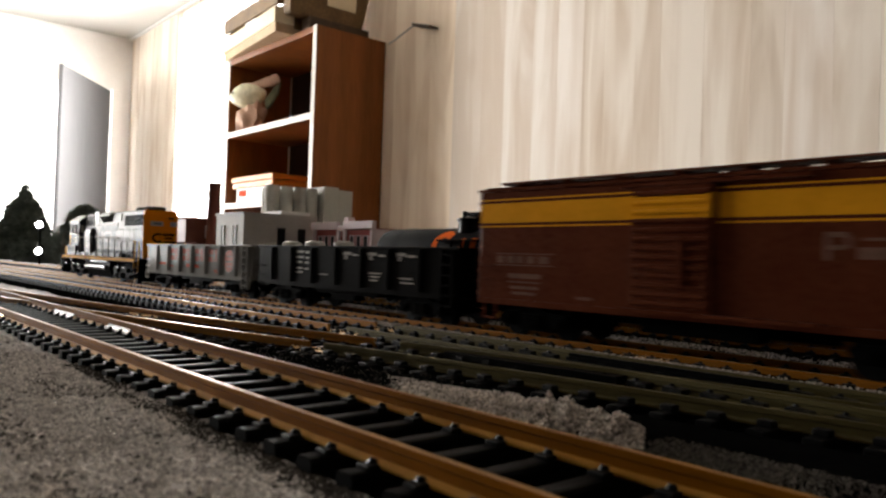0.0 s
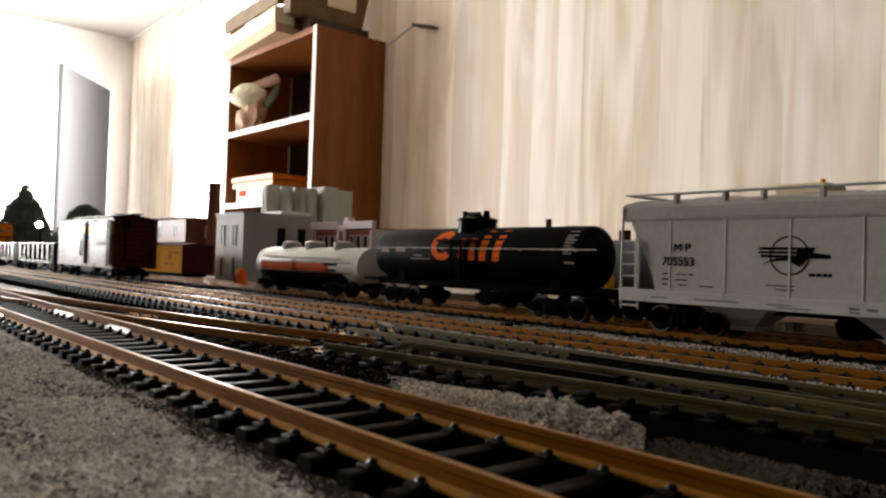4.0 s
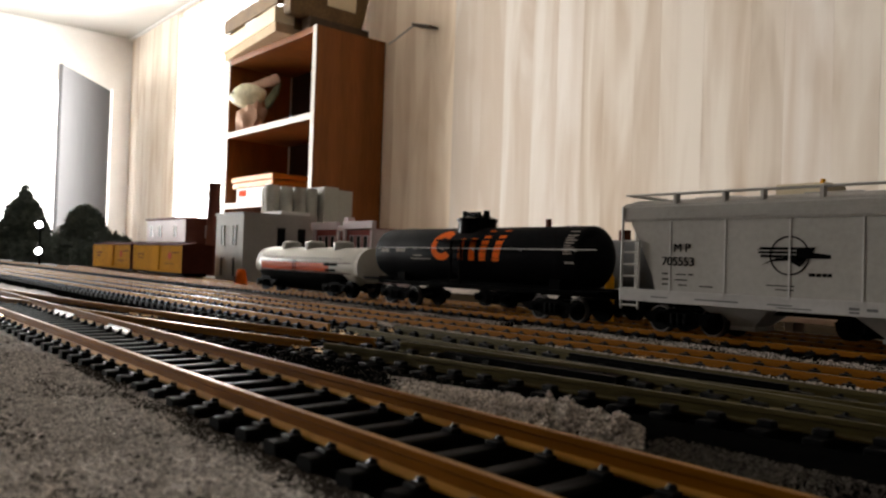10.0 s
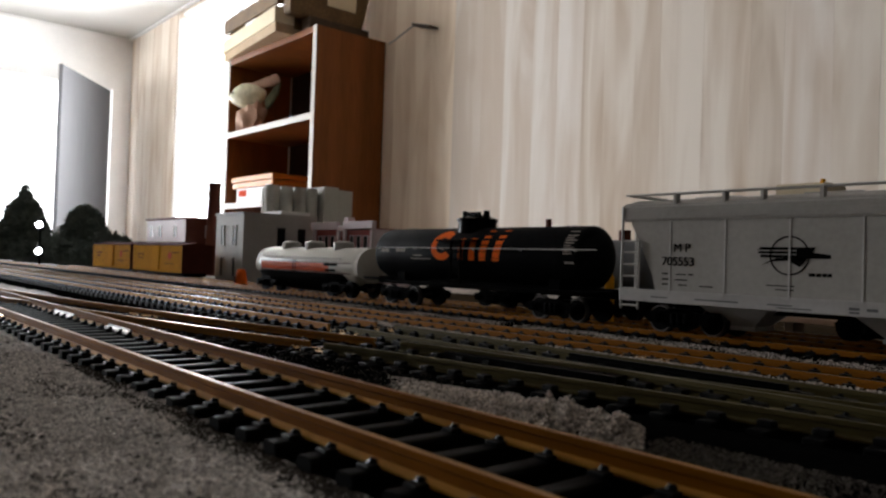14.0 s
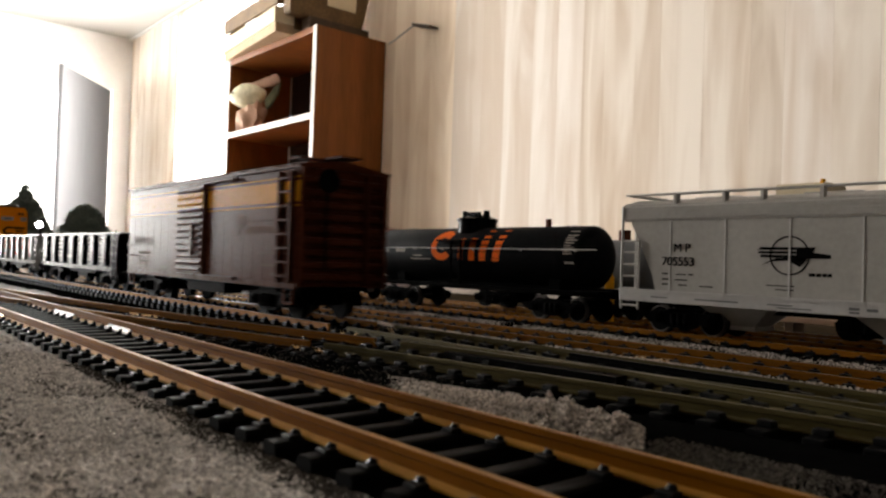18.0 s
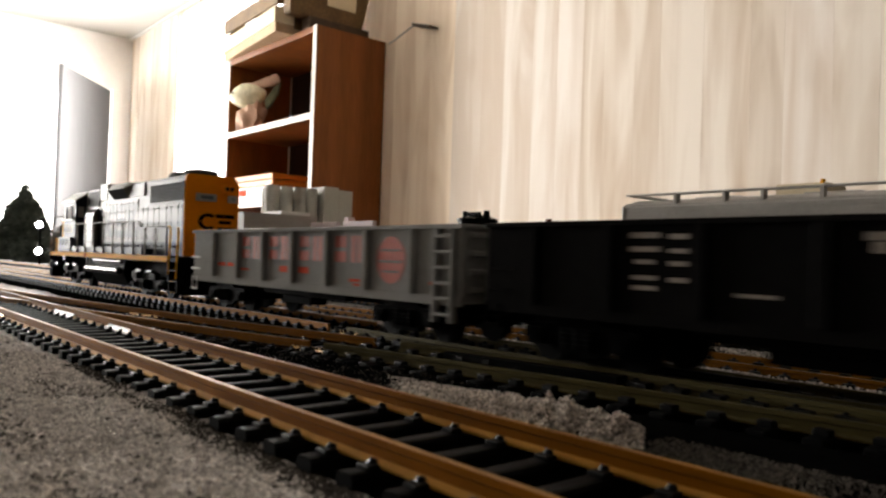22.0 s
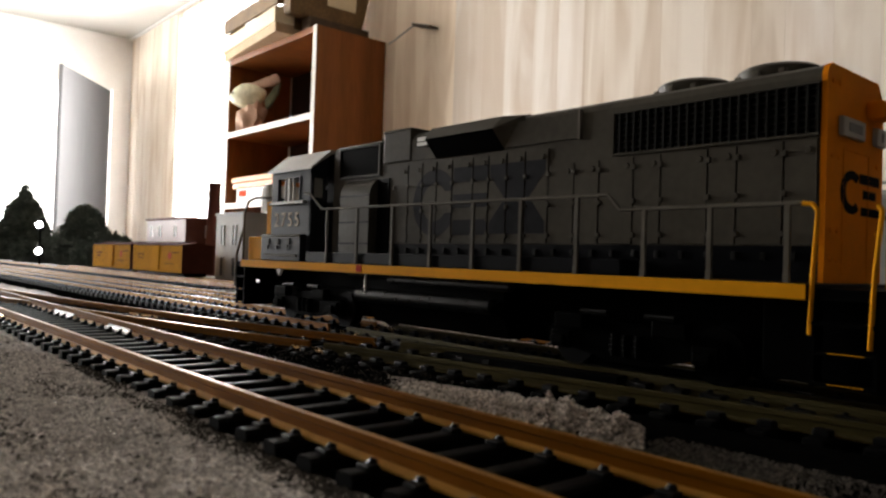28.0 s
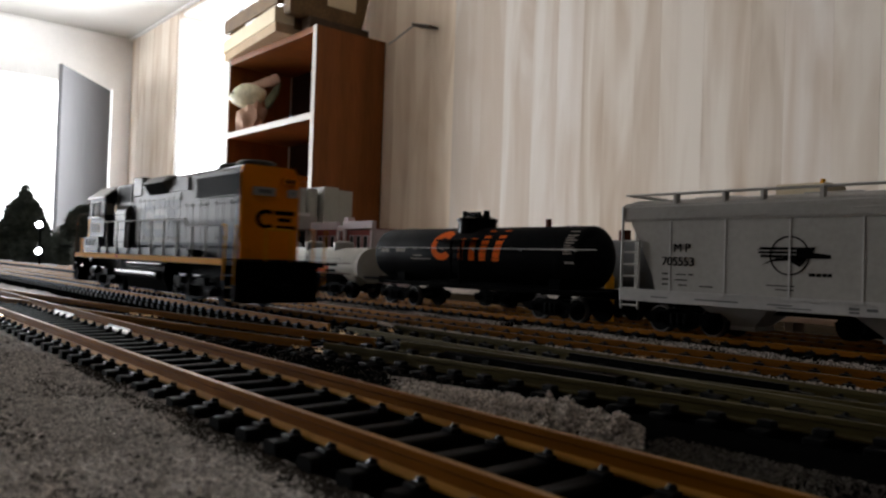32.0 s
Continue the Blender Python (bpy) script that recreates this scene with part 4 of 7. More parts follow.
# ---- gondolas ----
def gondola(label, material, length, posts, trim=None):
    g = thing("gondola_car", label, "gondola", group="gondolas of the train")
    w, zb, zt = 16.0, 10.2, 28.3
    boxes("floor_plate", [(1, -w + 0.8, zb, length - 1, w - 0.8, zb + 1.2)], material, g)
    for y0, y1 in ((-w, -w + 0.9), (w - 0.9, w)):
        boxes("side_panel", [(0.5, y0, zb, length - 0.5, y1, zt)], material, g)
    for x0, x1 in ((0.5, 1.6), (length - 1.6, length - 0.5)):
        boxes("end_panel", [(x0, -w + 0.9, zb, x1, w - 0.9, zt)], material, g)
    each_box("top_rail", [(0, -w - 1.0, zt - 1.1, length, -w + 1.0, zt), (0, w - 1.0, zt - 1.1, length, w + 1.0, zt)], material, g, bevel=0.2)
    each_box("top_rail", [(0, -w + 1, zt - 1.1, 1.9, w - 1, zt), (length - 1.9, -w + 1, zt - 1.1, length, w - 1, zt)], material, g)
    each_box("bottom_sill", [(0.5, -w - 0.6, zb - 0.6, length - 0.5, -w + 0.4, zb + 1.6), (0.5, w - 0.4, zb - 0.6, length - 0.5, w + 0.6, zb + 1.6)], material, g)
    bm = bmesh.new()
    side_bm(bm, [(-1.3, zb + 1.5), (1.3, zb + 1.5), (1.3, zt - 1), (-1.3, zt - 1)], -1.5, 0.05)
    bmesh.ops.bevel(bm, geom=[e for e in bm.edges if abs(e.verts[0].co.z - e.verts[1].co.z) > 5], offset=0.4, segments=1, affect="EDGES")
    pm = mesh_of("post", bm, material, False, MM)
    for x in posts:
        shared("post", pm, g, Matrix.Translation((x * MM, -w * MM, 0)))
        shared("post", pm, g, Matrix.Translation((x * MM, w * MM, 0)) @ Matrix.Rotation(math.pi, 4, "Z"))
    for i in range(4):
        for xe, s in ((0.4, -1), (length - 0.4, 1)):
            bm = bmesh.new()
            cyl_bm(bm, (xe, -w + 2, zb + 3 + i * 4.2), (xe, w - 2, zb + 3 + i * 4.2), 0.8, seg=6)
            part("end_rib", bm, material, g)
    ladder(g, length - 5.5, -w, zb - 4.5, zt - 1, 6, 6, material, 1.6)
    bm = bmesh.new()
    for z in (zb + 8.2, zb + 4):
        cyl_bm(bm, (2, -w - 1.4, z), (9, -w - 1.4, z), 0.35, seg=6)
    for x in (1, 5):
        cyl_bm(bm, (x, -w - 0.6, zb - 3.5), (x, -w - 0.6, zb + 1), 0.35, seg=6)
    cyl_bm(bm, (1, -w - 0.6, zb - 3.5), (5, -w - 0.6, zb - 3.5), 0.35, seg=6)
    part("grab_iron", bm, M_MARK if material is M_GON else material, g)
    boxes("underframe", [(4, -4, 7.0, length - 4, 4, zb), (52, -w + 3, 7.6, length - 52, w - 3, zb), (60, -11, 5, 78, -5, 9)], M_BLACK, g, "black underframe", bevel=0.3)
    for x in (24, length - 24):
        bogie(g, x)
    coupler(g, 1, -1), coupler(g, length - 1, 1)
    return g


GP = [19.3, 38.5, 57.1, 75.6, 95.1, 114.2, 133.5]
grey_gondola = gondola("pale grey open gondola car with red lettering blocks", M_GON, 152, GP)
# eight plain red blocks in place of the lettering, each split by a gap
for i, x in enumerate((41.0, 48.5, 60.0, 67.5, 79.0, 86.5, 98.5, 106.5)):
    cells = [(0, 0, 2.3, 7.2), (3.3, 0, 5.6, 7.2)] if i % 2 else [(0, 0, 5.6, 3.0), (0, 4.0, 5.6, 7.2)]
    boxes("lettering_block", [(x + a, -16.1, 18.6 + b, x + c, -15.98, 18.6 + d) for a, b, c, d in cells], M_GRED, grey_gondola, "plain red lettering block")
bars(grey_gondola, -16, [(22, 28, 15.6, 1.3), (29.5, 35.5, 15.6, 1.3), (40, 46, 14.6, 0.7), (67, 72.5, 14.8, 1.9), (78.5, 84.5, 14.8, 1.9), (106, 112, 13.4, 0.8), (108, 112.5, 12.4, 0.6), (140, 144, 14, 0.8)], M_RED)
bm = bmesh.new()
cyl_bm(bm, (124.5, -16.12, 19.6), (124.5, -15.98, 19.6), 6.0, seg=36)
disc = part("emblem", bm, M_GRED, grey_gondola, "round red emblem")
boxes("emblem_bar", [(119.5, -16.2, 18.9, 129.5, -16.1, 19.5), (120.5, -16.2, 21.8, 128.5, -16.1, 22.3), (121, -16.2, 16.4, 128, -16.1, 16.9)], M_GON, disc)
black_gondola = gondola("black open gondola car with white stencilled marks", M_BLACKM, 150, [14.3, 32.9, 51.3, 70.7, 89.8, 108.6, 128.0])
bars(black_gondola, -16, [(76, 82, 24.6, 1.2), (83, 87.5, 24.2, 0.8), (77, 79, 22.8, 1.6), (94, 100, 24.6, 1.2), (101, 106, 24.2, 0.8), (95, 97, 22.8, 1.6), (113, 119, 24.6, 1.2), (120, 126, 24.2, 0.8), (114, 116, 22.8, 1.6),
     (37, 43, 25, 1.0), (37, 43, 22.6, 0.9), (38, 42, 20.4, 0.8), (45, 48.5, 24.8, 0.9), (45, 48.5, 22.4, 0.8), (45, 48.5, 20.2, 0.8), (37.5, 42.5, 17.6, 0.8), (37.5, 42.5, 15.8, 0.8), (45, 48.5, 17.4, 0.8), (57, 64, 15.5, 0.6), (95, 103, 17.2, 0.6), (96, 102, 15.8, 0.6), (96, 101, 14.4, 0.6), (115, 123, 15.8, 0.6), (116, 124, 14.2, 0.6)], M_FADED)

# ---- diesel engine ----
engine = thing("locomotive", "grey and yellow model diesel locomotive with side railings", "locomotive")
DL = 182.0
boxes("deck", [(-2, -18, 15.8, DL - 0.6, 18, 18.2)], M_LOBLUE, engine, bevel=0.2)
for y in (-18.15, 17.95):
    boxes("sill_stripe", [(-2, y, 15.9, DL - 0.6, y + 0.2, 18.15)], M_LOYEL, engine, "yellow painted side sill")
boxes("sill_marker", [(66.0, -18.3, 16.2, 68.4, -18.14, 18.0)], M_RED, engine, "small red mark on the sill")
# raised walkway along the hood
for y0, y1 in ((-17.2, -11.3), (11.3, 17.2)):
    boxes("walkway", [(38.4, y0, 18.2, 148.5, y1, 21.2)], M_LOBLUE, engine, "dark raised walkway", bevel=0.25)
# long hood
HX0, HX1, HY, HT = 43.0, 181.2, 11.4, 52.1
bm = bmesh.new()
prism_bm(bm, [(-HY, 18.3), (-HY, HT - 1.9), (-HY + 0.5, HT - 0.7), (-HY + 1.8, HT), (HY - 1.8, HT), (HY - 0.5, HT - 0.7), (HY, HT - 1.9), (HY, 18.3)], HX0, HX1 - 0.9)
part("long_hood", bm, M_LOGREY, engine)
bm = bmesh.new()
prism_bm(bm, [(-HY - 0.08, 18.3), (-HY - 0.08, HT - 1.7), (-HY + 0.5, HT - 0.5), (-HY + 1.6, HT + 0.1), (HY - 2.6, HT + 0.1), (HY - 0.4, HT - 2.6), (HY + 0.08, HT - 5), (HY + 0.08, 18.3)], HX1 - 0.9, HX1)
hend = part("hood_end", bm, M_LOEND, engine, "yellow hood end")
for y0, y1 in ((-7.4, 1.4), (6.4, 10.6)):
    boxes("number_board", [(HX1, y0, 41.3, HX1 + 0.9, y1, 44.4)], M_HOP, hend, "pale grey number board", bevel=0.3)
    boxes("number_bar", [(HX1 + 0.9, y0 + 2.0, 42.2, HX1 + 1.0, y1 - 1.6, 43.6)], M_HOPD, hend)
boxes("headlight", [(HX1, 3.4, 45.4, HX1 + 3.0, 8.4, 48.4)], M_LOEND, hend, "headlight housing", bevel=0.7)
for y in (4.8, 7.0):
    bm = bmesh.new()
    cyl_bm(bm, (HX1 + 3.0, y, 46.9), (HX1 + 3.15, y, 46.9), 0.9, seg=14)
    part("headlight_lens", bm, M_GLASSY, hend, "dark headlight lens", True)
each_box("end_door_seam", [(HX1 - 0.02, -5.2, 19.5, HX1 + 0.12, -4.9, 39.5), (HX1 - 0.02, 5.0, 19.5, HX1 + 0.12, 5.3, 39.5), (HX1 - 0.02, -5.2, 39.4, HX1 + 0.12, 5.3, 39.7)], M_LOEND, hend)
for z in (22.0, 26.5, 38.0, 49.5):
    for y in (-9.6, -7.2, 8.6):
        bm = bmesh.new()
        cyl_bm(bm, (HX1 - 0.02, y, z), (HX1 + 0.3, y, z), 0.45, seg=8)
        part("rivet", bm, M_LOEND, hend)
# dark emblem on the end: a ring piece and two blocks
bm = bmesh.new()
for k in range(16):
    a0, a1 = radians(50 + 260 * k / 16), radians(50 + 260 * (k + 1) / 16)
    vs = [bm.verts.new((x, -1.6 + math.cos(a) * rr * 1.25, 32.9 + math.sin(a) * rr)) for x in (HX1 - 0.01, HX1 + 0.12) for a, rr in ((a0, 3.5), (a1, 3.5), (a1, 2.1), (a0, 2.1))]
    for f in ((4, 5, 6, 7), (0, 1, 5, 4), (2, 3, 7, 6)):
        bm.faces.new([vs[i] for i in f])
bmesh.ops.recalc_face_normals(bm, faces=bm.faces)
bmesh.ops.remove_doubles(bm, verts=bm.verts, dist=0.001)
part("end_emblem", bm, M_BLACK, hend, "black curved emblem shape")
each_box("emblem_bar", [(HX1 - 0.01, 1.6, 34.6, HX1 + 0.12, 9.8, 36.2), (HX1 - 0.01, 3.0, 32.2, HX1 + 0.12, 8.4, 33.6), (HX1 - 0.01, 2.4, 29.4, HX1 + 0.12, 10.4, 30.8)], M_BLACK, hend, "black emblem bar")
# engine doors, hinges, latches on both sides
EDGES = [72.6, 78.7, 84.5, 90.0, 95.8, 103.0, 108.2, 113.9, 119.4, 126.0, 132.8, 139.0, 146.9, 152.7, 161.9, 167.1, 174.9, 180.2]


def mark_spans(x):
    """Heights covered by the dark painted shapes at a place along the hood: a ring piece, three slabs and a waisted block."""
    if 81.2 < x < 95.6:
        d = x - 89.4
        if abs(d) >= 8.2:
            return []
        o = math.sqrt(8.2 ** 2 - d * d)
        i = math.sqrt(max(0.0, 4.6 ** 2 - d * d))
        if d > 2.5:
            return [(34 + max(i, 2.6), 34 + o), (34 - o, 34 - max(i, 2.6))] if o > 2.8 else []
        return [(34 + i, 34 + o), (34 - o, 34 - i)] if i > 0.05 else [(34 - o, 34 + o)]
    if 96.4 < x < 108.0:
        low = (26.0, 29.6) if x < 107.4 else (27, 29)
        return [low, (32.4, 35.6), (38.4, 42.0)]
    if 108.8 < x < 125.2:
        w = abs(x - 117.0)
        if w < 3.6:
            return [(26.2, 41.8)]
        h = (w - 3.6) / 4.6 * 5.2
        return [(26.2, 34 - h), (34 + h, 41.8)] if h > 0.15 else [(26.2, 41.8)]
    return []


for y, s in ((-HY, -1), (HY, 1)):
    for a, b in zip(EDGES, EDGES[1:]):
        zt = 44.0 if b < 127 else 40.4
        d = boxes("hood_door", [(a + 0.22, min(y, y + s * 0.38), 24.2, b - 0.22, max(y, y + s * 0.38), zt)], M_LOGREY, engine)
        if s > 0:
            continue
        each_box("hinge", [(a - 0.4, y - 0.8, z, a + 0.6, y - 0.3, z + 1.0) for z in (25.3, 31.6, 38.0)], M_LOGREY, d, bevel=0.2)
        bm = bmesh.new()
        xl, zl = b - 1.5, zt - 1.6
        cyl_bm(bm, (xl, y - 0.36, zl), (xl, y - 0.7, zl), 0.6, 0.45, 10)
        part("latch", bm, M_LOGREY, d)
        bm = bmesh.new()
        n = max(4, int((b - a) / 0.3))
        cuts = [a + 0.22 + (b - a - 0.44) * k / n for k in range(n + 1)]
        for xa, xb in zip(cuts, cuts[1:]):
            left, right = mark_spans(xa), mark_spans(xb)
            if len(left) != len(right):
                left = right = mark_spans((xa + xb) / 2)
            for (p0, p1), (q0, q1) in zip(left, right):
                bm.faces.new([bm.verts.new((x, y - 0.42, z)) for x, z in ((xa, p0), (xb, q0), (xb, q1), (xa, p1))])
        bmesh.ops.remove_doubles(bm, verts=bm.verts, dist=0.01)
        if len(bm.faces):
            ext = bmesh.ops.extrude_face_region(bm, geom=list(bm.faces))
            bmesh.ops.translate(bm, vec=(0, 0.06, 0), verts=[v for v in ext["geom"] if isinstance(v, bmesh.types.BMVert)])
            bmesh.ops.recalc_face_normals(bm, faces=bm.faces)
        if len(bm.verts):
            part("side_emblem", bm, M_LOSHADE, d, "dark painted emblem shape")
        else:
            bm.free()
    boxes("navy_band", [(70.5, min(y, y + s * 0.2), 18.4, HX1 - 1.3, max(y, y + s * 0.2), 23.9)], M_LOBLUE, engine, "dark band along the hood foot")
    if s < 0:
        for i in range(22):
            x = 73.5 + i * 4.9
            boxes("foot_latch", [(x, y - 0.75, 21.6, x + 0.9, y - 0.15, 22.9)], M_LODARK, engine, bevel=0.15)
    boxes("radiator_grille", [(142.4, min(y, y + s * 0.12), 41.3, 180.2, max(y, y + s * 0.12), 48.9)], M_BLACK, engine, "black radiator grille")
    bm = bmesh.new()
    for i in range(24):
        x = 143.4 + i * 1.58
        box_bm(bm, x, min(y + s * 0.1, y + s * 0.7), 41.4, x + 0.42, max(y + s * 0.1, y + s * 0.7), 48.8)
    for i in range(6):
        z = 42.2 + i * 1.18
        box_bm(bm, 142.5, min(y + s * 0.1, y + s * 0.45), z, 180.1, max(y + s * 0.1, y + s * 0.45), z + 0.25)
    part("grille", bm, M_LODARK, engine)
    boxes("grille_frame", [(141.8, min(y, y + s * 0.8), 40.9, 142.4, max(y, y + s * 0.8), 49.3), (142.4, min(y, y + s * 0.8), 48.9, 180.3, max(y, y + s * 0.8), 49.3), (142.4, min(y, y + s * 0.8), 40.9, 180.3, max(y, y + s * 0.8), 41.3)], M_LOGREY, engine)
    boxes("roof_panel", [(112, min(y, y + s * 0.45), 45.2, 133.6, max(y, y + s * 0.45), 50.6)], M_LOGREY, engine, bevel=0.12)
    boxes("panel_edge", [(133.6, min(y, y + s * 0.7), 45.0, 134.2, max(y, y + s * 0.7), 51.0)], M_LORAIL, engine)
# cab: pillars and walls round real window openings
bm = bmesh.new()
prism_bm(bm, [(-15.5, 18.3), (-15.5, 36.6), (15.5, 36.6), (15.5, 18.3)], 13.0, 36.5)
cab = part("cab", bm, M_LOCAB, engine, "dark grey cab")
bm = bmesh.new()
prism_bm(bm, [(-15.5, 43.8), (-15.5, 46.2), (-9.5, 50.6), (9.5, 50.6), (15.5, 46.2), (15.5, 43.8)], 13.0, 36.5)
part("cab_header", bm, M_LOCAB, engine)
for y0, y1 in ((-15.5, -14.7), (14.7, 15.5)):
    each_box("cab_pillar", [(13.0, y0, 36.6, 17.4, y1, 43.8), (30.6, y0, 36.6, 36.5, y1, 43.8)], M_LOCAB, engine)
    each_box("window_bar", [(23.4, y0 - 0.1, 36.6, 24.3, y1, 43.8), (21.2, y0 - 0.05, 36.6, 21.7, y1, 43.8), (26.2, y0 - 0.05, 36.6, 26.7, y1, 43.8)], M_HOP, engine, "pale window bar")
    boxes("window_frame", [(16.9, y0 - 0.3, 36.2, 17.5, y1, 44.2), (30.5, y0 - 0.3, 36.2, 31.1, y1, 44.2), (17.5, y0 - 0.3, 43.7, 30.5, y1, 44.3)], M_LOCAB, engine)
boxes("arm_rest", [(13.8, -17.0, 35.6, 35.0, -15.3, 36.5)], M_LOROOF, engine, bevel=0.15)
boxes("cab_front", [(13.0, -14.7, 36.6, 13.6, 14.7, 38.2)], M_LOCAB, engine)
each_box("front_pillar", [(13.0, y - 0.7, 38.2, 13.6, y + 0.7, 43.8) for y in (-13.4, -5, 5, 13.4)], M_LOCAB, engine)
boxes("cab_bulkhead", [(35.6, -14.7, 18.3, 36.4, -11.2, 43.8), (35.6, -11.2, 18.3, 36.4, 14.7, 36.6), (35.6, -4, 36.6, 36.4, 14.7, 43.8)], M_LOCAB, engine)
boxes("control_stand", [(19, -4, 36.6, 24, 6, 41.5)], M_BLACK, engine, bevel=0.4)
# roof slope catches strong light; that brightness is put into its colour
bm = bmesh.new()
prism_bm(bm, [(-16.5, 45.7), (-16.5, 46.4), (-9.8, 51.9), (9.8, 51.9), (16.5, 46.4), (16.5, 45.7), (9.5, 50.7), (-9.5, 50.7)], 11.8, 38.6)
part("cab_roof", bm, M_LOROOF, engine, "cab roof painted pale for the light on it")
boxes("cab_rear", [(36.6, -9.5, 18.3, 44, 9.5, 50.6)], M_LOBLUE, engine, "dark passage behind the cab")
boxes("door_window", [(36.5, -14.2, 37.5, 36.75, -11.4, 43.2)], M_HOP, engine, "pale cab door window")
each_box("door_post", [(36.4, -15.4, 18.3, 37.0, -14.4, 44.5), (36.4, -11.2, 18.3, 37.0, -10.4, 44.5)], M_LOCAB, engine)
# battery boxes under the cab and the yellow nose
boxes("battery_box", [(10.4, -17.4, 18.3, 35.0, -15.4, 26.4)], M_LOCAB, engine, bevel=0.3)
boxes("battery_lid", [(10.6, -17.8, 25.6, 34.8, -17.3, 26.2)], M_LORAIL, engine, bevel=0.15)
boxes("battery_sill", [(13.5, -17.9, 19.6, 33.5, -17.3, 20.3)], M_LORAIL, engine, bevel=0.15)
for x in (14.5, 20.5, 27.0):
    bm = bmesh.new()
    box_bm(bm, x, -17.75, 23.2, x + 2.0, -17.3, 25.0, 0.2)
    cyl_bm(bm, (x + 1, -17.6, 22.4), (x + 1, -18.0, 22.4), 0.6, seg=8)
    part("latch", bm, M_LODARK, engine)
for i, ch in enumerate("2755"):
    glyphs(ch, 4.3, M_CABNO, engine, facing(15.4 + i * 4.15, -15.62, 28.9), "cab_number", "tan cab number")
bm = bmesh.new()
prism_bm(bm, [(-9.6, 18.3), (-9.6, 32.4), (-8.0, 34.6), (8.0, 34.6), (9.6, 32.4), (9.6, 18.3)], 3.0, 13.1)
part("short_hood", bm, M_LOYEL, engine, "yellow short hood")
each_box("nose_side", [(-0.6, -16.4, 18.2, 10.3, -10.2, 25.8), (-0.6, 10.2, 18.2, 10.3, 16.4, 25.8)], M_LOYEL, engine, "yellow nose box", bevel=0.3)
boxes("cab_side_band", [(10.0, -15.45, 26.0, 13.05, -9.0, 37)], M_LOYEL, engine)
# air filter housing with a rounded top, behind the cab
bm = bmesh.new()
prism_bm(bm, [(-HY - 3.2, 18.4), (-HY - 3.2, 36.2), (-HY - 3.0, 37.9), (-HY - 2.4, 39.4), (-HY - 1.4, 40.6), (-HY - 0.2, 41.4), (-HY + 0.4, 41.6), (-HY + 0.4, 18.4)], 51.4, 65.6)
part("filter_housing", bm, M_LOGREY, engine, smooth=True)
each_box("housing_seam", [(51.3, -HY - 3.35, z, 65.7, -HY - 3.1, z + 0.4) for z in (23.6, 29.4, 36.6)], M_LODARK, engine)
# flat dark sheet paints in the shadow cast beside the housing
boxes("housing_shade", [(65.7, -HY - 0.4, 18.4, 70.6, -HY + 0.2, 41.2)], M_LOBLUE, engine, "dark sheet for the shadow beside the housing")
boxes("intake_screen", [(46.6, -HY - 0.25, 42.8, 65.6, HY + 0.25, 50.6)], M_BLACK, engine, "black intake screen", bevel=0.2)
boxes("screen_frame", [(46.0, -HY - 0.6, 42.2, 46.6, -HY + 0.2, 51.2), (65.6, -HY - 0.6, 42.2, 66.3, -HY + 0.2, 51.2), (46.6, -HY - 0.6, 50.6, 65.6, -HY + 0.2, 51.2), (46.6, -HY - 0.6, 42.2, 65.6, -HY + 0.2, 42.8)], M_LOGREY, engine)
# roof blocks, dynamic brake blister, exhausts, fans
boxes("roof_box", [(67.8, -HY - 0.5, 45.1, 79.4, HY + 0.5, 53.4)], M_LOGREY, engine, bevel=0.4)
boxes("roof_box_lid", [(67.6, -HY - 0.7, 53.1, 79.6, HY + 0.7, 53.7)], M_LOGREY, engine, bevel=0.2)
for s in (-1, 1):
    bm = bmesh.new()
    v = [bm.verts.new(c) for c in ((89.5, s * (HY - 0.2), 44.8), (114.5, s * (HY - 0.2), 44.8), (118.5, s * (HY - 0.2), 50.6), (88.0, s * (HY - 0.2), 52.4),
                                   (89.5, s * (HY + 0.3), 44.8), (113.0, s * (HY + 0.3), 44.8), (111.5, s * (HY + 3.0), 49.4), (88.0, s * (HY + 3.0), 49.4), (88.0, s * (HY + 0.8), 52.3), (112.5, s * (HY + 0.8), 52.3), (118.5, s * (HY - 0.2), 52.0))]
    for f in ((4, 5, 6, 7), (7, 6, 9, 8), (5, 1, 2, 6), (6, 2, 10, 9), (0, 4, 7, 8, 3), (0, 1, 5, 4), (8, 9, 10, 3)):
        bm.faces.new([v[i] for i in f])
    bmesh.ops.recalc_face_normals(bm, faces=bm.faces)
    bl = part("brake_blister", bm, M_LOGREY, engine, "overhanging dynamic brake blister")
    # lower face painted black for the shade under the overhang
    bl.data.materials.append(M_BLACK)
    bl.data.polygons[0].material_index = 1
bm = bmesh.new()
prism_bm(bm, [(-HY - 0.2, 45.0), (-HY - 0.2, 50.2), (-HY + 1.8, 52.4), (HY - 1.8, 52.4), (HY + 0.2, 50.2), (HY + 0.2, 45.0)], 79.5, 118.0)
part("brake_housing", bm, M_LOGREY, engine)
each_box("blister_light", [(82.6, -HY - 1.0, z, 87.2, -HY - 0.15, z + 0.9) for z in (48.4, 49.7)], M_WHITE, engine, "bright louvre")
boxes("exhaust_stack", [(100, -2.6, 52.4, 108, 2.6, 53.6)], M_BLACK, engine, bevel=0.2)
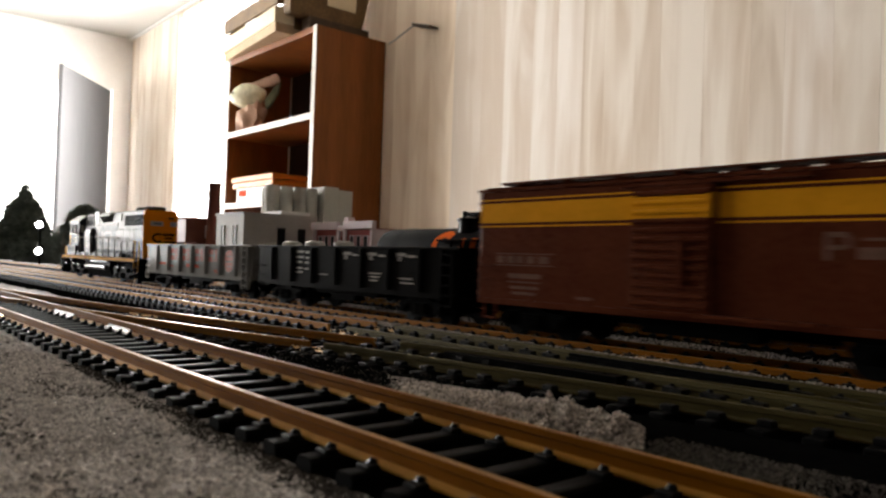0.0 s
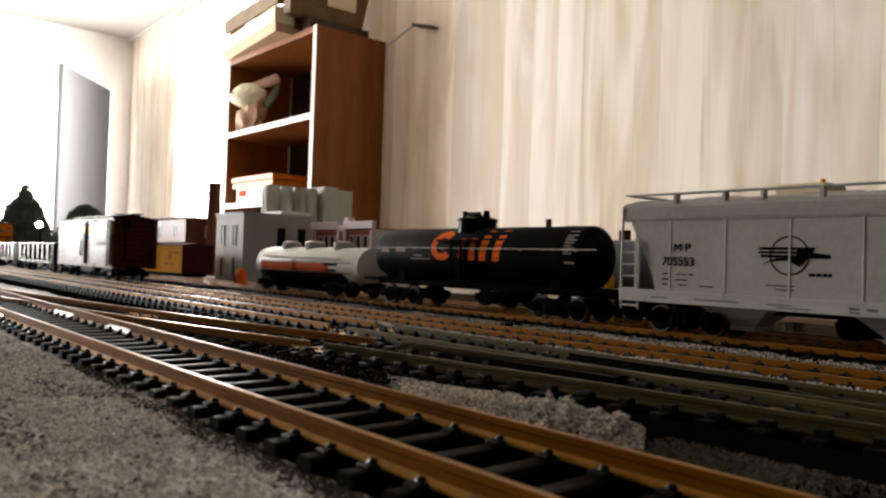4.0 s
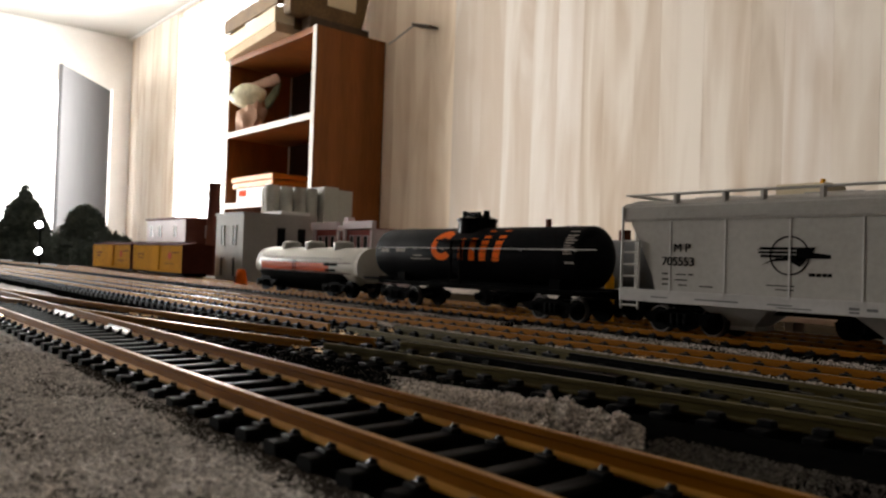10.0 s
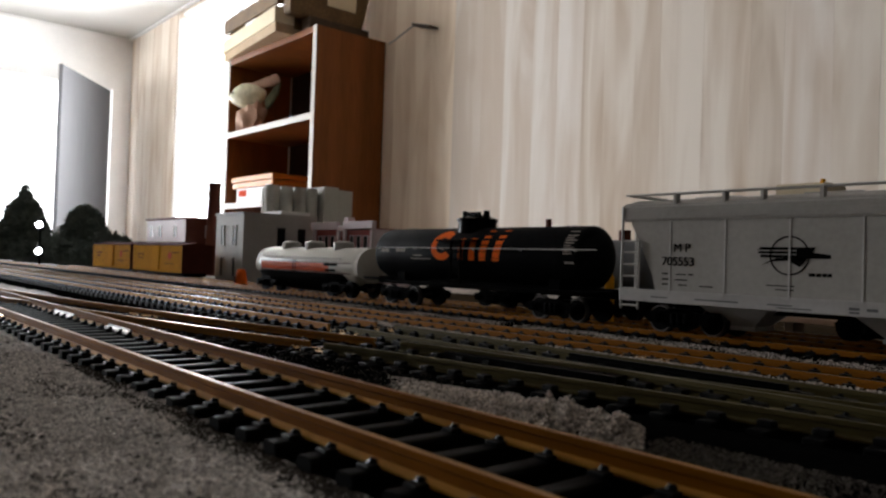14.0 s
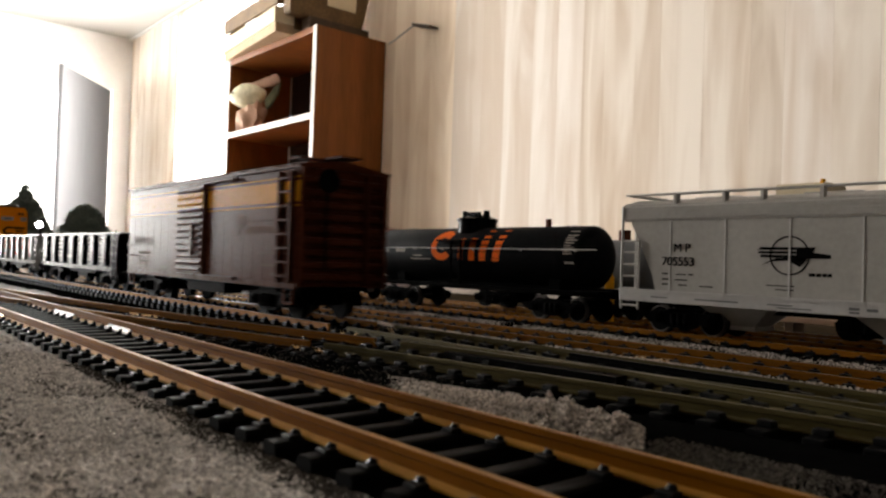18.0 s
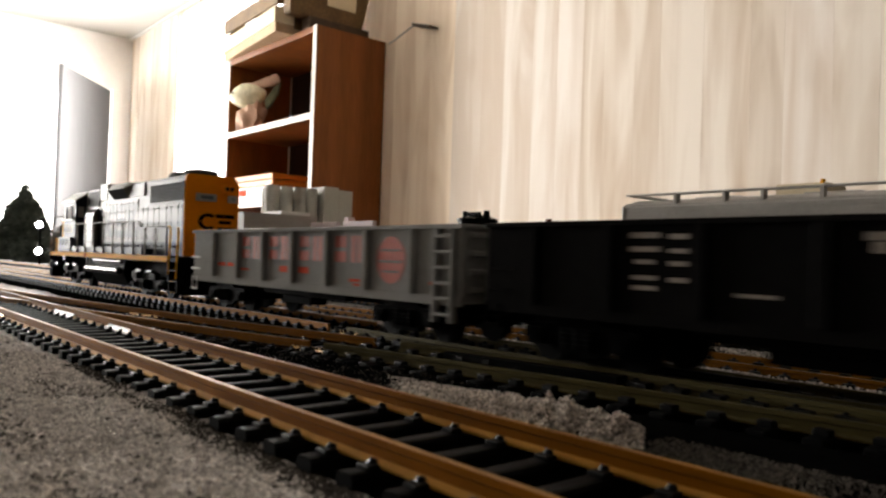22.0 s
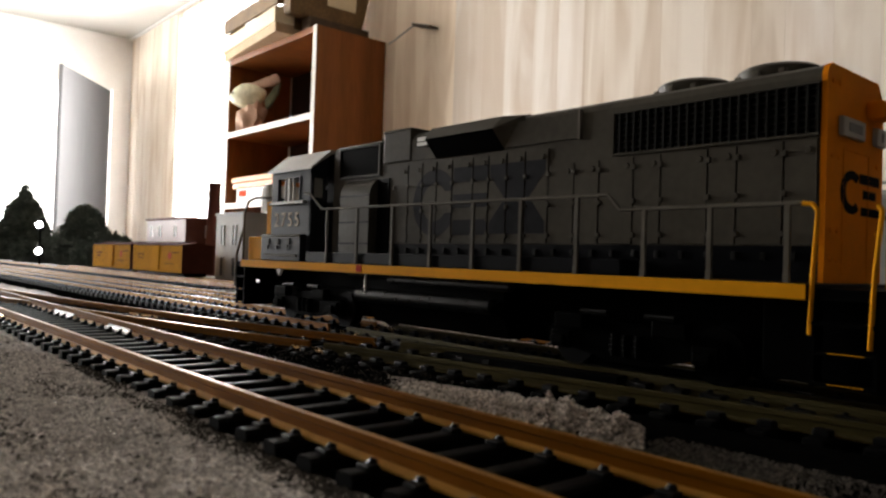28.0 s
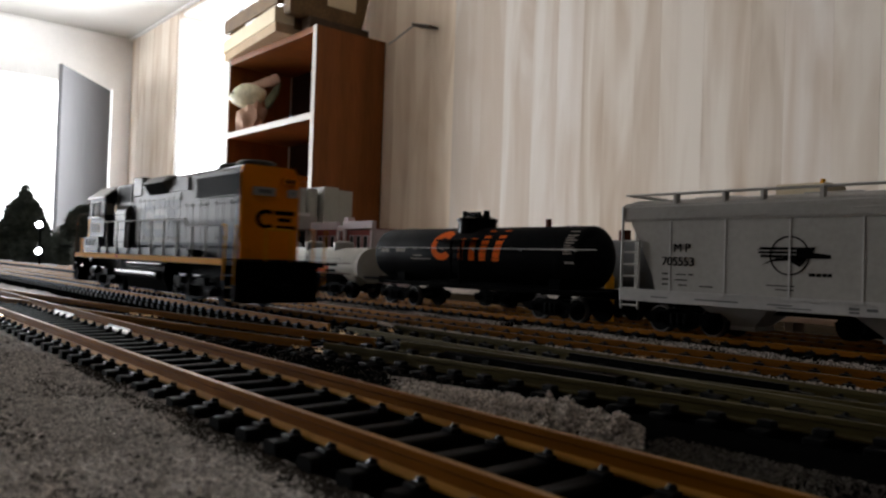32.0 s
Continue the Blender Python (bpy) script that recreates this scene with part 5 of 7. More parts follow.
for x in (152.3, 168.6):
    bm = bmesh.new()
    cyl_bm(bm, (x, 0, HT - 0.2), (x, 0, HT + 2.3), 7.1, 7.1, 40)
    cyl_bm(bm, (x, 0, HT + 2.3), (x, 0, HT + 2.9), 7.1, 6.2, 40)
    fan = part("roof_fan", bm, M_LOGREY, engine, "round radiator fan housing", True)
    bm = bmesh.new()
    cyl_bm(bm, (x, 0, HT + 2.9), (x, 0, HT + 3.0), 5.9, 5.9, 32)
    part("fan_screen", bm, M_BLACK, fan, "dark fan screen")
    each_box("fan_lug", [(x + 7.1 * math.cos(a) - 0.6, 7.1 * math.sin(a) - 0.6, HT, x + 7.1 * math.cos(a) + 0.6, 7.1 * math.sin(a) + 0.6, HT + 1.6) for a in (3.3, 3.9, 4.6, 5.2, 5.8)], M_LORAIL, fan, bevel=0.2)
# railings
for y in (-17.6, 17.6):
    for x in (50, 64.8, 80.4, 95.2, 109.7, 124, 138.6, 153.5, 165.9, 178.4):
        top = 33.0 if x < 146 else 29.9
        bm = bmesh.new()
        box_bm(bm, x - 0.5, y - 0.35, 16.4, x + 0.5, y + 0.35, 19.6, 0.12)
        box_bm(bm, x - 0.42, y - 0.3, 19.4, x + 0.42, y + 0.3, top, 0.1)
        part("stanchion", bm, M_LORAIL, engine)
    bm = bmesh.new()
    pts = [(37.0, 38.3), (40.4, 38.0), (47, 33.4), (145.7, 32.8), (148.4, 30.0), (180.6, 30.0)]
    for (x0, z0), (x1, z1) in zip(pts, pts[1:]):
        cyl_bm(bm, (x0, y, z0), (x1, y, z1), 0.36, seg=6)
    part("handrail", bm, M_LORAIL, engine, "thin grey handrail", True)
    for pts in ([(180.4, 30.0), (182.0, 29.8), (182.7, 28.8), (182.2, 20.4), (181.9, 10.8)], [(190.6, 29.4), (191.2, 28.6), (190.4, 20.0), (190.0, 9.4)]):
        bm = bmesh.new()
        for (x0, z0), (x1, z1) in zip(pts, pts[1:]):
            cyl_bm(bm, (x0, y, z0), (x1, y, z1), 0.36, seg=8)
        part("grab_rail", bm, M_LOYEL, engine, "yellow grab rail at the steps", True)
    bm = bmesh.new()
    for p, q in (((-1.7, y, 16.6), (-1.7, y, 33.3)), ((-1.7, y, 33.3), (1.2, y, 37.4)), ((1.2, y, 37.4), (4.1, y * 0.95, 38.4)), ((4.1, y * 0.95, 38.4), (13.2, y * 0.88, 38.2)), ((-1.7, y, 29), (-6.5, y, 20)), ((-6.5, y, 20), (-6.8, y, 9))):
        cyl_bm(bm, p, q, 0.4, seg=6)
    part("grab_rail", bm, M_LORAIL, engine, "grey grab rail at the nose steps", True)
bm = bmesh.new()
cyl_bm(bm, (DL + 6, -5, 29), (DL + 6, -5, 15), 0.4, seg=6)
cyl_bm(bm, (DL + 6, 5, 29), (DL + 6, 5, 15), 0.4, seg=6)
cyl_bm(bm, (DL + 6, -5, 29), (DL + 6, 5, 29), 0.5, seg=6)
part("end_rail", bm, M_LOYEL, engine, "yellow end railing", True)
# steps, pilots, tank, trucks
for x0, x1 in ((-6, 0), (DL, DL + 9)):
    boxes("pilot", [(x0 if x0 < 0 else x1 - 1.5, -15, 3.0, x0 + 1.5 if x0 < 0 else x1, 15, 17.5)], M_BLACK, engine, "black pilot plate", bevel=0.3)
    each_box("step", [(x0, y, z, x1, y + 3.4, z + 0.6) for y in (-17.8, 14.4) for z in (3.6, 8.0, 12.2)], M_BLACK, engine)
    each_box("step_edge", [(x0 + 2.6, -17.95, z, x1 - 1.6, -17.82, z + 0.12) for z in (4.0, 8.4)], M_LOYEL, engine, "thin yellow step edge")
    each_box("step_side", [(x, -17.6, 3.4, x + 0.6, -14.6, 16.0) for x in (x0, x1 - 0.6)], M_BLACK, engine)
each_box("end_deck", [(-6, -17.5, 15.8, -2.1, 17.5, 17.6), (DL - 0.5, -17.5, 15.8, DL + 9, 17.5, 17.6)], M_BLACK, engine, bevel=0.2)
for nm, z, r, a, b, y in (("air_reservoir", 10.2, 1.75, 63.2, 115.6, -15.6), ("pipe", 14.6, 0.9, 78.2, 121.5, -16.6)):
    bm = bmesh.new()
    cyl_bm(bm, (a + 0.8, y, z), (b - 0.8, y, z), r, seg=18)
    cyl_bm(bm, (a, y, z), (a + 0.8, y, z), r * 0.6, r, 18)
    cyl_bm(bm, (b - 0.8, y, z), (b, y, z), r, r * 0.6, 18)
    part(nm, bm, M_PIPE, engine, "dark grey " + ("air reservoir" if r > 1 else "pipe"), True)
bm = bmesh.new()
prism_bm(bm, [(-13.6, 15.0), (-13.6, 8.2), (-11.5, 3.2), (11.5, 3.2), (13.6, 8.2), (13.6, 15.0)], 66, 116)
part("fuel_tank", bm, M_BLACK, engine, "black fuel tank")
# lowest block also blacks out the shaded space under the engine
boxes("frame_beam", [(9, -7.4, 3.4, DL - 9, 7.4, 12), (4, -8, 11, DL - 4, 8, 16.2), (60, -16.4, 14.8, 126, -14.8, 15.9)], M_BLACK, engine, bevel=0.3)
boxes("coupler_pocket", [(DL - 9, -13.6, 3.2, DL + 7.4, 13.6, 15.8)], M_BLACK, engine, "black coupler pocket under the rear deck", bevel=0.4)
bm = bmesh.new()
cyl_bm(bm, (68.8, -17.0, 10.6), (68.8, -17.0, 15.6), 0.35, seg=8)
cyl_bm(bm, (68.8, -17.0, 11.0), (68.8, -15.6, 10.4), 0.35, seg=8)
part("filler_pipe", bm, M_STEEL, engine, "bright filler pipe")
bm = bmesh.new()
side_bm(bm, [(20.9, 15.9), (24.6, 15.9), (22.8, 13.6)], -17.4, -16.6)
part("jack_pad", bm, M_LOROOF, engine, "pale bracket under the sill")
boxes("step_lamp", [(9.0, -17.9, 10.9, 11.0, -17.5, 11.9)], M_STEEL, engine, "bright step fitting", bevel=0.2)
for x in (33, 148):
    t = bogie(engine, x, 31, FRAME_LONG, False)
    each_box("brake_cylinder", [(s - 2, -15.6, 7.6, s + 5, -13.2, 10.6) for s in (-14, 8)], M_BLACK, t, bevel=0.4)
    each_box("journal_cap", [(s - 1.6, -15.4, 4.2, s + 1.6, -14.2, 6.0) for s in (-15.5, 15.5)], M_BLACK, t, "", bevel=0.3)
    bm = bmesh.new()
    for s in (-9, 5):
        cyl_bm(bm, (s, -15.9, 11.2), (s + 6, -15.9, 11.2), 0.55, seg=8)
    part("brake_pipe", bm, M_PIPE, t, "", True)
coupler(engine, -4, -1), coupler(engine, DL + 8, 1)
# ---- standing cars on the storage tracks ----
def at(x, y, z):
    return Matrix.Translation((x * MM, y * MM, z * MM))


def shell_bm(bm, x0, x1, r, zc, bulge, seg=40, cut=None):
    """A tank with dished ends along x."""
    prof = [(x0 - bulge, 0.02)] + [(x0 - bulge * math.cos(a), r * math.sin(a)) for a in np.linspace(0.25, math.pi / 2, 7)] + [(x1 + bulge * math.cos(a), r * math.sin(a)) for a in np.linspace(math.pi / 2, 0.25, 7)] + [(x1 + bulge, 0.02)]
    rings = [[bm.verts.new((x, rr * math.cos(2 * math.pi * j / seg), zc + rr * math.sin(2 * math.pi * j / seg))) for j in range(seg)] for x, rr in prof]
    for a, b in zip(rings, rings[1:]):
        for j in range(seg):
            bm.faces.new((a[j], a[(j + 1) % seg], b[(j + 1) % seg], b[j]))
    bm.faces.new(rings[0]), bm.faces.new(rings[-1][::-1])
    bmesh.ops.recalc_face_normals(bm, faces=bm.faces)


M_TANK = mat("dull_black_paint", (0.004, 0.004, 0.0045), 0.5, colour2=(0.007, 0.007, 0.0075), scale=60, spec=0.012)
tank = thing("tank_car", "black model tank car with orange painted shapes", "tank car", at(-343, YD, ZD))
TR, TZ = 13.6, 27.4
bm = bmesh.new()
shell_bm(bm, 5, 145, TR, TZ, 5.5, 56)
shell = part("tank_shell", bm, M_TANK, tank, "glossy black tank", True)
for x in (19, 21.5, 133, 135.5, 77):
    bm = bmesh.new()
    bmesh.ops.create_cone(bm, cap_ends=False, segments=56, radius1=TR + 0.36, radius2=TR + 0.36, depth=0.9, matrix=Matrix.Translation((x, 0, TZ)) @ Matrix.Rotation(radians(90), 4, "Y"))
    part("seam_band", bm, M_TANK, tank, smooth=True)
bm = bmesh.new()
cyl_bm(bm, (72, 0, 38), (72, 0, 45.2), 9.8, 9.6, 36)
cyl_bm(bm, (72, 0, 44.0), (72, 0, 45.4), 10.3, 10.3, 36)
cyl_bm(bm, (72, 0, 45.4), (72, 0, 46.2), 10.0, 8.0, 36)
dome = part("dome", bm, M_BLACKM, tank, "black dome", True)
bm = bmesh.new()
cyl_bm(bm, (72.5, 0, 46), (72.5, 0, 47.2), 6.5, 6, 20)
for x, y in ((65.2, -2), (79.4, -1)):
    cyl_bm(bm, (x, y, 45.5), (x, y, 49.4), 1.6, seg=12)
for x in (69, 71.5, 74, 76.5):
    cyl_bm(bm, (x, -3, 47), (x, -3, 48.8), 0.9, seg=8)
part("hatch", bm, M_BLACKM, dome, "hatch and valves")
bm = bmesh.new()
cyl_bm(bm, (119, 0, 40.6), (119, 0, 44.4), 1.4, seg=10)
part("vent", bm, M_BOX, tank, "brown vent stub")


def curved(outline_cells, x0, z0, material, label):
    """Flat cells (x, arc length, w, h) wrapped on the near side of the tank."""
    bm = bmesh.new()
    for cells in outline_cells:
        n = 5
        (xa, za), (xb, zb), (xc, zc_), (xd, zd) = cells
        for i in range(n):
            quad = []
            for t, (p, q) in ((i / n, ((xa, za), (xd, zd))), (i / n, ((xb, zb), (xc, zc_))), ((i + 1) / n, ((xb, zb), (xc, zc_))), ((i + 1) / n, ((xa, za), (xd, zd)))):
                x, z = p[0] + (q[0] - p[0]) * t, p[1] + (q[1] - p[1]) * t
                d = min(0.98, max(-0.98, (z - TZ) / TR))
                quad.append(bm.verts.new((x, -(TR + 0.07) * math.sqrt(1 - d * d), TZ + (TR + 0.07) * d)))
            bm.faces.new(quad)
    bmesh.ops.recalc_face_normals(bm, faces=bm.faces)
    return part("painted_shape", bm, material, tank, label)


def quad_cells(x0, z0, x1, z1, lean=0.0):
    return ((x0, z0), (x1, z0), (x1 + lean, z1), (x0 + lean, z1))


ringc = []
for k in range(16):
    a0, a1 = radians(48 + 268 * k / 16), radians(48 + 268 * (k + 1) / 16)
    ringc.append(tuple((60.5 + math.cos(a) * rr * 1.15, 31.6 + math.sin(a) * rr) for a, rr in ((a0, 7.4), (a1, 7.4), (a1, 4.0), (a0, 4.0))))
curved(ringc, 0, 0, M_ORANGE, "orange painted ring shape")
for x0, x1, z1, lean in ((73, 77, 35.0, 0), (80.5, 84.5, 35.2, 0), (87.5, 92, 39.0, 1.5), (96.5, 101, 39.0, 2.4)):
    curved([quad_cells(x0, 24.6, x1, z1, lean)], 0, 0, M_ORANGE, "orange painted bar shape")
for x0, x1, z0, z1 in [(139, 139 + w, z, z + 0.42) for w, z in ((5, 38.0), (6, 36.2), (4.4, 35.2), (6, 34.2), (5, 33.0), (3.6, 31.8), (5.6, 30.8), (4, 29.4), (5, 28.4))] + [(140, 145, 24.4, 25.2), (10, 17, 28.0, 29.6), (23, 31, 28.2, 29.8), (38, 45, 26.2, 26.8), (36, 52, 24.6, 25.1)]:
    curved([quad_cells(x0, z0, x1, z1)], 0, 0, M_FADED, "unreadable white stencil bar")
bm = bmesh.new()
cyl_bm(bm, (-3, -TR - 1.6, 30.3), (158, -TR - 1.6, 30.3), 0.2, seg=6)
for x in (8, 40, 62, 84, 115, 146):
    cyl_bm(bm, (x, -TR - 1.6, 30.3), (x, -TR + 0.3, 29.6), 0.3, seg=6)
part("handrail", bm, M_MARK, tank, "thin bright wire handrail", True)
boxes("dome_platform", [(60, -TR - 3.4, 33.6, 86, -TR + 2.4, 34.6)], M_BLACKM, tank, "black walkway under the dome", bevel=0.2)
ladder(tank, 73.5, -TR - 1.2, 13.2, 33.6, 7, 6, M_BLACKM, 1.0)
boxes("frame", [(-4, -5, 10.4, 160, 5, 14.4), (-4, -15.5, 12.6, 10, 15.5, 13.6), (146, -15.5, 12.6, 160, 15.5, 13.6), (10, -14.6, 11.8, 146, -13.2, 13.2), (10, 13.2, 11.8, 146, 14.6, 13.2)], M_BLACK, tank, bevel=0.25)
each_box("saddle", [(x - 3, -10, 12, x + 3, 10, 17.5) for x in (24, 132)], M_BLACK, tank)
for x in (24, 134):
    bogie(tank, x, rims=True)
coupler(tank, -3, -1), coupler(tank, 159, 1)

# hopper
M_RIB = mat("lit_rib_paint", (0.44, 0.43, 0.415), 0.4, colour2=(0.52, 0.51, 0.49), scale=40, fine=500)
hopper = thing("covered_hopper", "pale grey model covered hopper car with black markings", "hopper car", at(-172, YD, ZD))
HL, HW = 187.0, 16.6
bm = bmesh.new()
side_bm(bm, [(2.0, 47.5), (4.2, 40.0), (9.0, 31.0), (13.6, 21.0), (15.0, 15.4), (HL - 15.0, 15.4), (HL - 13.6, 21.0), (HL - 9.0, 31.0), (HL - 4.2, 40.0), (HL - 2.0, 47.5)], -HW + 0.4, HW - 0.4)
part("body", bm, M_HOP, hopper)
bm = bmesh.new()
prism_bm(bm, [(-HW, 41.4), (-HW - 0.35, 42.2), (-HW - 0.35, 46.6), (-HW + 1.5, 47.9), (-6, 50.0), (6, 50.0), (HW - 1.5, 47.9), (HW + 0.35, 46.6), (HW + 0.35, 42.2), (HW, 41.4)], 0.3, HL - 0.3)
part("roof", bm, M_HOP, hopper)
for z in (42.6, 44.0, 45.4):
    boxes("roof_ridge", [(0.3, -HW - 0.62, z, HL - 0.3, -HW - 0.3, z + 0.3)], M_HOP, hopper)
# near ribs and sills are lighter: light catching them put into the colour
for x in (21, 42.2, 64.3, 86.2, 108.5, 130.5, 152.5, 170):
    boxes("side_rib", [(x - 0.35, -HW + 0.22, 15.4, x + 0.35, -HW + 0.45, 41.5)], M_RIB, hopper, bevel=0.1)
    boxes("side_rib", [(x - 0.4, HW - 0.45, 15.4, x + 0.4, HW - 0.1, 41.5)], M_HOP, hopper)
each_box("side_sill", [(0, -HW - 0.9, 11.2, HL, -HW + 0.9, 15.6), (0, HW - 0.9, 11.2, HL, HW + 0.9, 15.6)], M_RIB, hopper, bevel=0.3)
boxes("sill_lip", [(0, -HW - 1.3, 14.9, HL, -HW - 0.8, 15.8)], M_RIB, hopper)
each_box("end_platform", [(-0.2, -HW, 13.0, 14, HW, 14.0), (HL - 14, -HW, 13, HL + 0.2, HW, 14)], M_HOP, hopper)
each_box("running_board", [(1, -HW + 0.6, 51.0, HL - 1, -HW + 3.6, 51.6), (1, HW - 3.6, 51.0, HL - 1, HW - 0.6, 51.6)], M_HOP, hopper)
each_box("end_walk", [(0.6, -HW + 3.6, 51.0, 4.6, HW - 3.6, 51.6), (HL - 4.6, -HW + 3.6, 51.0, HL - 0.6, HW - 3.6, 51.6)], M_HOP, hopper)
for x in (22.3, 41.3, 54.8, 73.8, 96, 118, 140, 165):
    boxes("walk_bracket", [(x - 0.55, -HW + 0.3, 47.4, x + 0.55, -HW + 3.0, 51.4)], M_HOP, hopper)
for x in (32, 72, 112, 152):
    boxes("hatch_cover", [(x - 9, -4, 49.6, x + 9, 4, 50.7)], M_HOP, hopper, bevel=0.4)
for x, xm in ((0.6, 8.2), (HL - 8.2, HL - 0.6)):
    bm = bmesh.new()
    for xx in (x, xm):
        cyl_bm(bm, (xx, -HW - 0.4, 8), (xx, -HW - 0.4, 47 if xx in (0.6, HL - 0.6) else 34), 0.5, seg=6)
    for z in (9.5, 15.8, 20.5, 25.0, 29.5, 33.8):
        cyl_bm(bm, (x, -HW - 0.4, z), (xm, -HW - 0.4, z), 0.42, seg=6)
    for yy in (-8, 8):
        cyl_bm(bm, (x, yy, 14), (x, yy, 47.5), 0.5, seg=6)
    cyl_bm(bm, (x, HW + 0.4, 8), (x, HW + 0.4, 47), 0.5, seg=6)
    part("end_ladder", bm, M_HOP, hopper, "grey end ladder", True)
for x in (43, 95, 147):
    bm = bmesh.new()
    v = [bm.verts.new(c) for c in ((x - 17, -15, 15), (x + 17, -15, 15), (x + 17, 15, 15), (x - 17, 15, 15), (x - 5, -6, 4.2), (x + 5, -6, 4.2), (x + 5, 6, 4.2), (x - 5, 6, 4.2))]
    for f in ((0, 1, 5, 4), (1, 2, 6, 5), (2, 3, 7, 6), (3, 0, 4, 7), (4, 5, 6, 7), (3, 2, 1, 0)):
        bm.faces.new([v[i] for i in f])
    bmesh.ops.recalc_face_normals(bm, faces=bm.faces)
    box_bm(bm, x - 6, -7, 3.0, x + 6, 7, 4.4)
    part("discharge_bay", bm, M_HOP, hopper, "grey sloping discharge bay")
boxes("center_beam", [(4, -3, 9, HL - 4, 3, 12)], M_BLACK, hopper)
bm = bmesh.new()
for k in range(40):
    a0, a1 = 2 * math.pi * k / 40, 2 * math.pi * (k + 1) / 40
    vs = [bm.verts.new((64.2 + math.cos(a) * rr, y, 29.2 + math.sin(a) * rr)) for y in (-HW + 0.30, -HW + 0.42) for a, rr in ((a0, 6.4), (a1, 6.4), (a1, 5.9), (a0, 5.9))]
    for f in ((0, 1, 2, 3), (0, 1, 5, 4), (2, 3, 7, 6)):
        bm.faces.new([vs[i] for i in f])
bmesh.ops.recalc_face_normals(bm, faces=bm.faces)
part("emblem_ring", bm, M_BLACK, hopper, "black ring of the emblem")
yy0, yy1 = -HW + 0.26, -HW + 0.42
bm = bmesh.new()
for pts in (((53.8, 31.0), (67, 31.0), (67, 31.9), (54.9, 31.9)), ((53.8, 29.8), (67, 29.8), (67, 30.6), (54.4, 30.6)), ((55.0, 28.5), (67, 28.5), (67, 29.4), (54.6, 29.4)), ((66.5, 27.2), (70.6, 28.4), (72.3, 31.9), (66.5, 31.9)), ((70.4, 28.3), (77.1, 28.4), (76.8, 29.6), (71.0, 30.3)), ((55.2, 26.1), (58.5, 27.2), (63.5, 27.6), (67.6, 25.6), (69.8, 27.8), (68.5, 28.6), (60, 28.4))):
    a = [bm.verts.new((x, yy0, z)) for x, z in pts]
    b = [bm.verts.new((x, yy1, z)) for x, z in pts]
    bm.faces.new(a)
    for i in range(len(pts)):
        bm.faces.new((a[i], a[(i + 1) % len(pts)], b[(i + 1) % len(pts)], b[i]))
bmesh.ops.recalc_face_normals(bm, faces=bm.faces)
part("emblem_wing", bm, M_BLACK, hopper, "black winged bars of the emblem")
glyphs("M P", 3.0, M_BLACK, hopper, facing(22.4, -HW + 0.27, 30.0), "reporting_mark", "black painted letters", 0.26)
glyphs("705553", 3.1, M_BLACK, hopper, facing(17.6, -HW + 0.27, 25.0), "car_number", "black painted number", 0.26)
bars(hopper, -HW + 0.4, [(17.8, 20.2, 21.6, 0.6), (23.5, 27.5, 21.6, 0.4), (28.5, 30.5, 21.6, 0.5), (17.8, 20.6, 19.6, 0.6), (23, 28, 19.6, 0.4), (17.8, 20.4, 17.8, 0.6), (24.5, 28, 17.8, 0.4), (33, 38, 17.6, 0.45), (70.5, 72.4, 22.7, 1.0), (72.8, 74.2, 22.7, 1.0), (74.6, 75.8, 22.7, 1.0), (76.1, 77.4, 22.7, 1.0), (57, 66, 19.2, 0.35), (60, 66, 17.9, 0.35)], M_BLACK, d=0.06)
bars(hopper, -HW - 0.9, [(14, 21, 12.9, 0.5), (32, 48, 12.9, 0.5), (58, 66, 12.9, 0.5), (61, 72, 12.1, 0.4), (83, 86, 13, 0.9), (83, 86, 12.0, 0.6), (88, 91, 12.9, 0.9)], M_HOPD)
for x in (24, HL - 24):
    bogie(hopper, x, rims=True)
coupler(hopper, 1, -1), coupler(hopper, HL - 1, 1)

# cream three-dome tank car
wt = thing("tank_car", "cream and orange plastic tank car with three domes", "tank car", at(-488, YD, ZD))
TR2, TZ2 = 11.8, 18.4
bm = bmesh.new()
shell_bm(bm, 8, 122, TR2, TZ2, 8, 40)
part("tank_shell", bm, M_CREAM, wt, "cream tank", True)
for nm, lo_, hi_, x0_, x1_, mt, lb in (("orange_band", -0.30, 0.14, 10, 98, M_ORANGEB, "orange-red band"), ("band_line", 0.16, 0.20, 8, 122, M_REEFD, "thin brown line"), ("band_line", -0.36, -0.32, 8, 122, M_REEFD, "thin brown line")):
    bm = bmesh.new()
    rows_ = []
    for i in range(7):
        d = lo_ + (hi_ - lo_) * i / 6
        yb_, zb_ = -(TR2 + 0.12) * math.sqrt(1 - d * d), TZ2 + (TR2 + 0.12) * d
        rows_.append((bm.verts.new((x0_, yb_, zb_)), bm.verts.new((x1_, yb_, zb_))))
    for (p, q), (r_, t_) in zip(rows_, rows_[1:]):
        bm.faces.new((p, q, t_, r_))
    part(nm, bm, mt, wt, lb, True)
bm = bmesh.new()
rings = []
for x in np.linspace(4, 118, 20):
    k = min(1.0, math.sqrt(max(0.02, 1 - ((x - 61) / 60) ** 4)))
    rings.append([bm.verts.new((x, math.cos(a) * (TR2 + 0.2) * (0.72 + 0.28 * k), TZ2 - 4.4 + math.sin(a) * 12.4 * k)) for a in np.linspace(math.pi, 2 * math.pi, 13)])
for r1, r2 in zip(rings, rings[1:]):
    for j in range(12):
        bm.faces.new((r1[j], r1[j + 1], r2[j + 1], r2[j]))
    bm.faces.new((r1[12], r1[0], r2[0], r2[12]))
